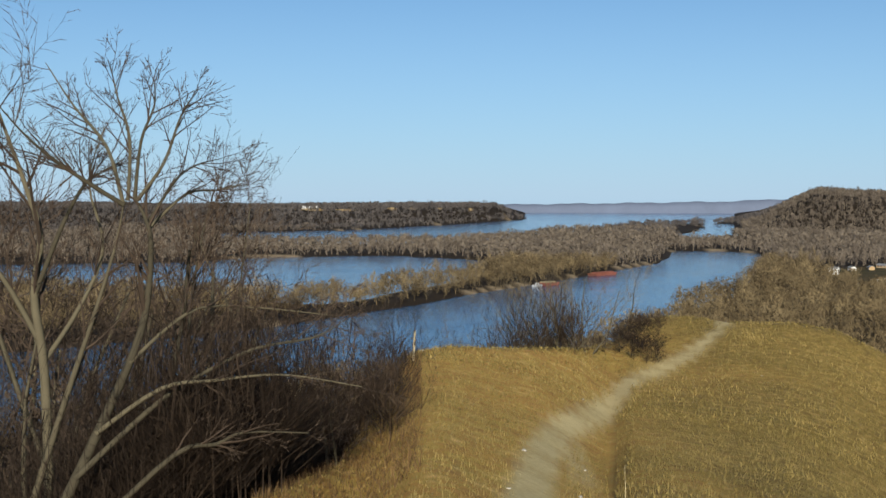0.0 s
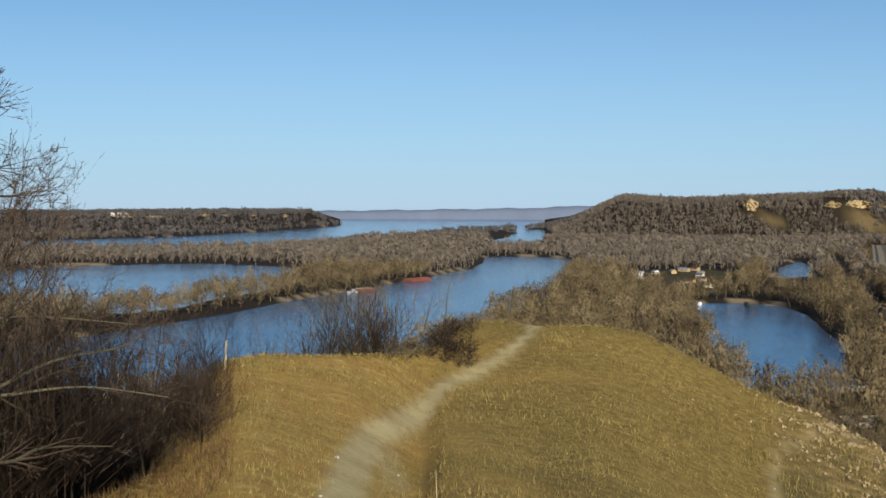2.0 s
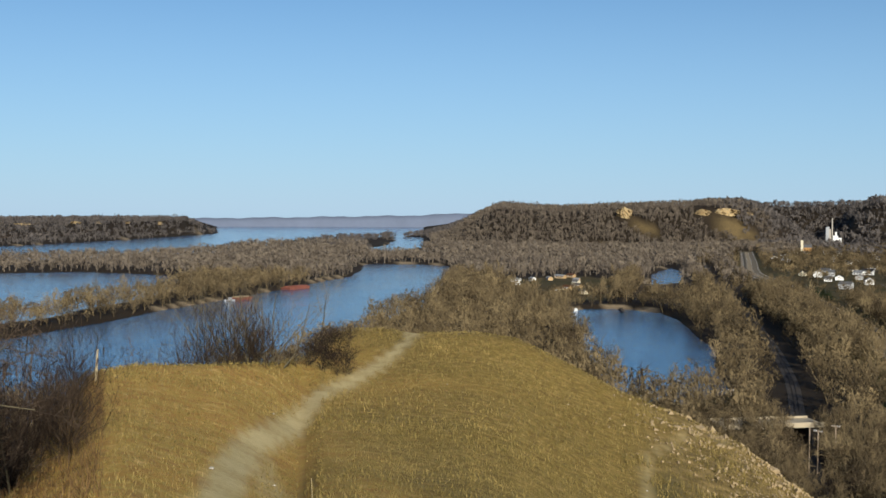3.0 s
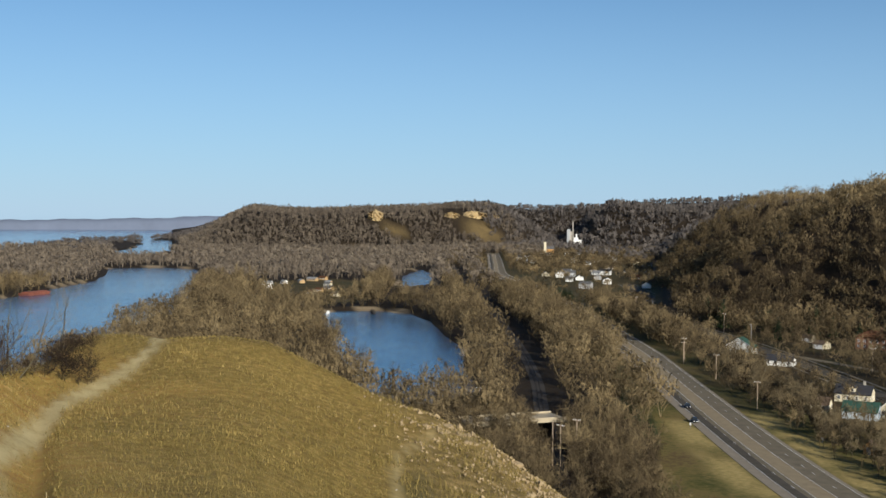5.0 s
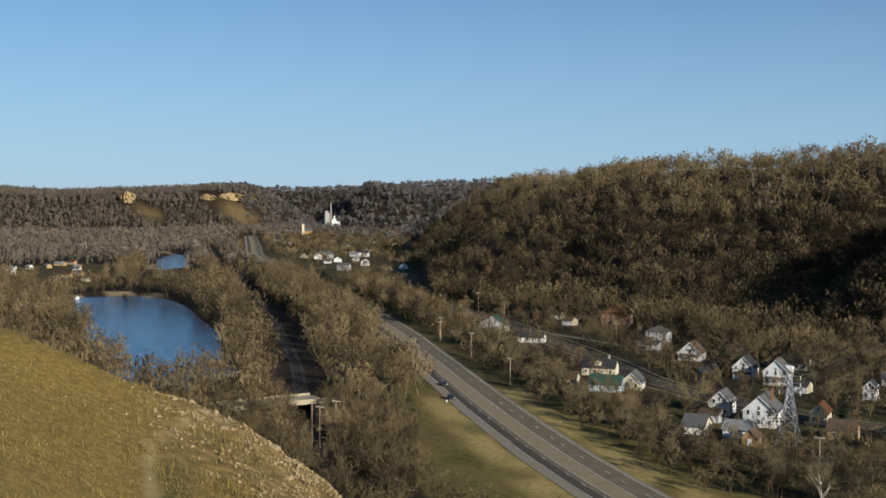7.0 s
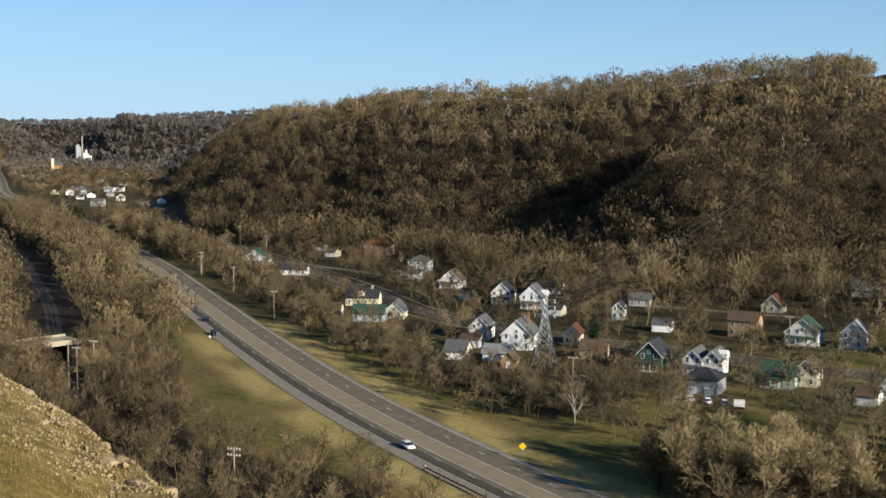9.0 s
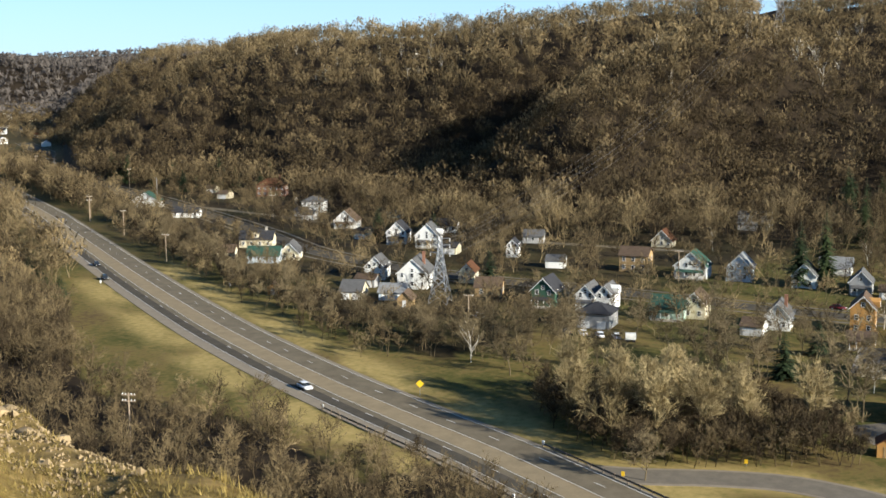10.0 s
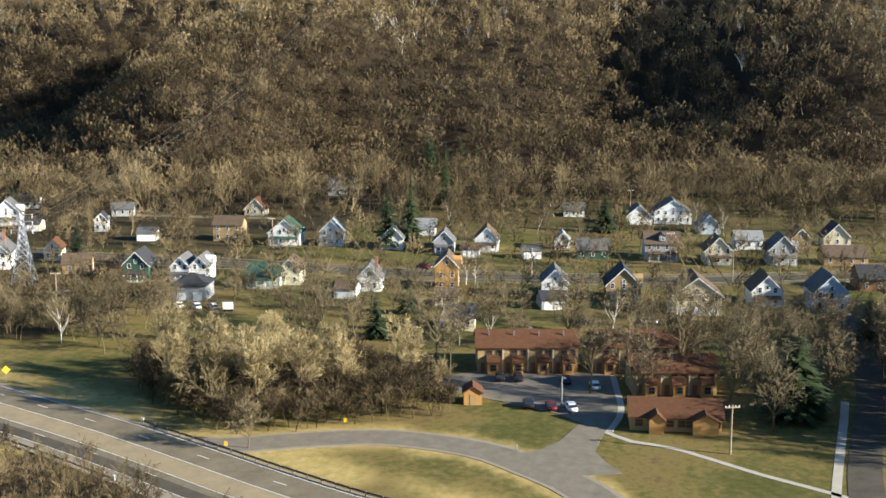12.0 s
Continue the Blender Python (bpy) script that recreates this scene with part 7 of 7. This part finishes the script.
# barges at the island's bank
def barge(x, y, length, turn, label, cabin):
    base = thing("barge", pose(x, y, WATER_Z, 0, 0, turn), label, "barge", "moored barges")
    part("hull", prism(bmesh.new(), [(-length / 2, 2.2), (-length / 2 + 2, -0.5), (length / 2 - 2, -0.5), (length / 2, 2.2)], -4.5, 4.5, "y"), M_RUSTY, base)
    part("hatch_cover", prism(bmesh.new(), [(-3.6, 2.2), (3.6, 2.2), (2.6, 3.0), (-2.6, 3.0)], -length / 2 + 3, length / 2 - 3, "x"), M_RUSTY if not cabin else M_MEDIAN, base)
    if cabin:
        part("wheelhouse", boxes((-length / 2 - 10, -length / 2 - 1, -2.0, 2.0, -0.3, 1.3), (-length / 2 - 6, -length / 2 - 4, -1.2, 1.2, 1.3, 2.8)), M_GREY, base)


barge(82, 945, 20, 52, "rust-red barge with a white wheelhouse at the wooded bank", True)
barge(140, 1066, 34, 50, "empty rust-red barge moored along the island", False)

# mill far down the valley
mx, my = 2430 * math.sin(radians(32.12)), 2430 * math.cos(radians(32.12))
mill = thing("mill", pose(mx, my, on_ground(mx, my) - 2, 0, 0, -32) @ Matrix.Diagonal((0.78, 0.78, 0.93, 1)), "white industrial plant with tall chimney and grey silos", "factory")
bm = bmesh.new()
bmesh.ops.create_cone(bm, cap_ends=True, segments=16, radius1=1.8, radius2=1.4, depth=62, matrix=Matrix.Translation((0, 0, 31)))
part("chimney", bm, M_CONC, mill, "tall white chimney", True)
for k, (cx, ch) in enumerate(((-13, 44), (-9, 45), (-5.5, 40))):
    bm = bmesh.new()
    bmesh.ops.create_cone(bm, cap_ends=True, segments=16, radius1=2.6, radius2=2.6, depth=ch, matrix=Matrix.Translation((cx, 0, ch / 2)))
    part("silo", bm, M_GREY if k < 2 else M_CONC, mill, "", True)
part("hall", boxes((2, 14, -5, 5, 0, 27), (7, 11, -3, 3, 27, 34), (-10, 22, 3, 10, 0, 22)), M_WHITE, mill)
cx, cy = 2000 * math.sin(radians(31.0)), 2000 * math.cos(radians(31.0))
hall = thing("town_hall", pose(cx, cy, 0, 0, 0, -31) @ Matrix.Diagonal((0.65, 0.65, 0.68, 1)), "large ochre brick building with a pale tower", "building")
part("wall", boxes((-13, 13, -8, 8, 0, 17)), M_ORANGE, hall)
part("roof", prism(bmesh.new(), [(-9, 17), (9, 17), (0, 24)], -14, 14, "x"), R_GREY, hall)
part("tower", boxes((-12, -6, -10, -4, 0, 34)), M_CREAM, hall)
for i in range(5):
    for s in range(3):
        bm = boxes((-10 + i * 4.5, -8.4 + i * 4.5, -8.1, -7.95, 2.5 + s * 5, 5.3 + s * 5))
        part("window", bm, M_PANE, hall)

# cliffs on the river bluff
def cliff(az, r, w, h, seed, label, drop=0.0):
    rg = random.Random(seed)
    x, y = r * math.sin(radians(az)), r * math.cos(radians(az))
    base = thing("cliff", pose(x, y, on_ground(x, y) - 3 - drop, 0, 0, -az), label, "cliff", "sandstone cliffs")
    # one broken face whose sides and top sink back into the slope
    nx, nz, v, f = 14, 9, [], []
    for j in range(nz + 1):
        for i in range(nx + 1):
            u, q = i / nx * 2 - 1, j / nz
            bulge = 1 - abs(u) ** 2.2 - 0.5 * max(0.0, q - 0.6) + 0.35 * math.sin(5 * u + seed) * q + rg.uniform(-0.5, 0.4)
            v.append((u * w * 0.62 + rg.uniform(-0.6, 0.6), 0.3 * q * h - 7 * bulge + 16 * (1 - bulge) * (bulge < 0.35) + rg.uniform(-1.8, 1.8), q * h * (1 - 0.3 * abs(u)) + rg.uniform(-1.0, 1.0)))
    for i in range(nx + 1):
        v.append((v[nz * (nx + 1) + i][0], 22, v[nz * (nx + 1) + i][2] - 3))
    for j in range(nz + 1):
        for i in range(nx):
            c = j * (nx + 1) + i
            f.append((c, c + 1, c + nx + 2, c + nx + 1))
    mesh_object("rock_face", v, f, M_CLIFF).parent = base


cliff(22.85, 2445, 25, 25, 1, "pale ochre sandstone cliff on the wooded bluff")
cliff(26.4, 2520, 30, 16, 2, "pale ochre sandstone outcrop below the ridge")
cliff(27.45, 2545, 46, 17, 3, "broken ochre sandstone outcrop on the bluff")
cliff(28.5, 2610, 14, 10, 4, "small pale outcrop at the bluff's end")
for a, r, w, h in ((-6.2, 2800, 60, 5), (-4.6, 2800, 36, 5), (-2.4, 2890, 20, 5), (-1.4, 2960, 14, 5), (-0.2, 3060, 16, 5), (1.3, 3200, 14, 5), (-8.4, 2790, 30, 5)):
    cliff(a, r, w, h * 1.6, int(r) + int(a * 10), "thin pale rock band along the far bluff")
for i, a in enumerate((-6.6, -6.3, -6.0)):
    x, y = 2900 * math.sin(radians(a)), 2900 * math.cos(radians(a))
    far_house(x, y, on_ground(x, y), 14, 10, 5, M_WHITE, R_GREY, 0, "white farm building on the far bluff's brow")


# boats and a jetty on the backwater
def boat(x, y, length, turn, label):
    base = thing("boat", pose(x, y, WATER_Z, 0, 0, turn), label, "boat", "boats on the backwater")
    L = length / 2
    bm = bmesh.new()
    deck = [bm.verts.new(p) for p in ((-L, -0.9, 0.8), (L * 0.3, -1.0, 0.85), (L, 0, 1.1), (L * 0.3, 1.0, 0.85), (-L, 0.9, 0.8))]
    keel = [bm.verts.new(p) for p in ((-L * 0.95, -0.6, -0.2), (L * 0.3, -0.65, -0.2), (L * 0.8, 0, -0.1), (L * 0.3, 0.65, -0.2), (-L * 0.95, 0.6, -0.2))]
    bm.faces.new(deck), bm.faces.new(keel[::-1])
    for i in range(5):
        bm.faces.new((deck[i], keel[i], keel[(i + 1) % 5], deck[(i + 1) % 5]))
    part("hull", bm, M_TRIM, base)
    part("cabin", prism(bmesh.new(), [(-L * 0.5, 0.8), (-L * 0.45, 1.9), (L * 0.05, 1.9), (L * 0.3, 0.85)], -0.7, 0.7, "y"), M_WHITE, base)
    part("windscreen", prism(bmesh.new(), [(L * 0.07, 1.84), (L * 0.1, 1.84), (L * 0.31, 0.95), (L * 0.28, 0.95)], -0.66, 0.66, "y"), M_PANE, base)


for x, y, l, t in ((301, 798, 4, 40),):
    boat(x, y, l, t, "small white cabin boat on the backwater")
jetty = thing("jetty", pose(334, 796, WATER_Z, 0, 0, -20), "dark timber jetty at the backwater's end", "jetty")
part("deck", boxes((-1.0, 1.0, -22, 10, 0.7, 0.95)), M_BALLAST, jetty)
for i in range(9):
    for sx in (-0.85, 0.7):
        part("post", boxes((sx, sx + 0.18, -21.5 + i * 3.8, -21.3 + i * 3.8, -1.5, 1.5)), M_BALLAST, jetty)

# wires from the pylon among the houses up to the one on the ridge
line_of_wires = thing("power_line", Matrix(), "thin dark power lines climbing the wooded slope", "power line")
pz = on_ground(px, py) - 1
for s, t in itertools.product((-1, 1), (0.76, 0.88, 0.98)):
    c20, s20 = math.cos(radians(20)), math.sin(radians(20))
    ends = [Vector((x0 - s20 * s * hh * 0.15, y0 + c20 * s * hh * 0.15, z0 + t * hh - 0.9)) for x0, y0, z0, hh in ((281, 208.3, 0, 19.5), (px, py, pz, 33))]
    pts = []
    for i in range(25):
        q = i / 24
        p = ends[0].lerp(ends[1], q)
        p.z -= 4 * 14 * q * (1 - q)
        pts.append(p)
    V, F = tubes([(a, b, 0.035, 0.035, 0) for a, b in zip(pts, pts[1:])], 4)
    mesh_object("wire", V, F, M_DKSTEEL).parent = line_of_wires
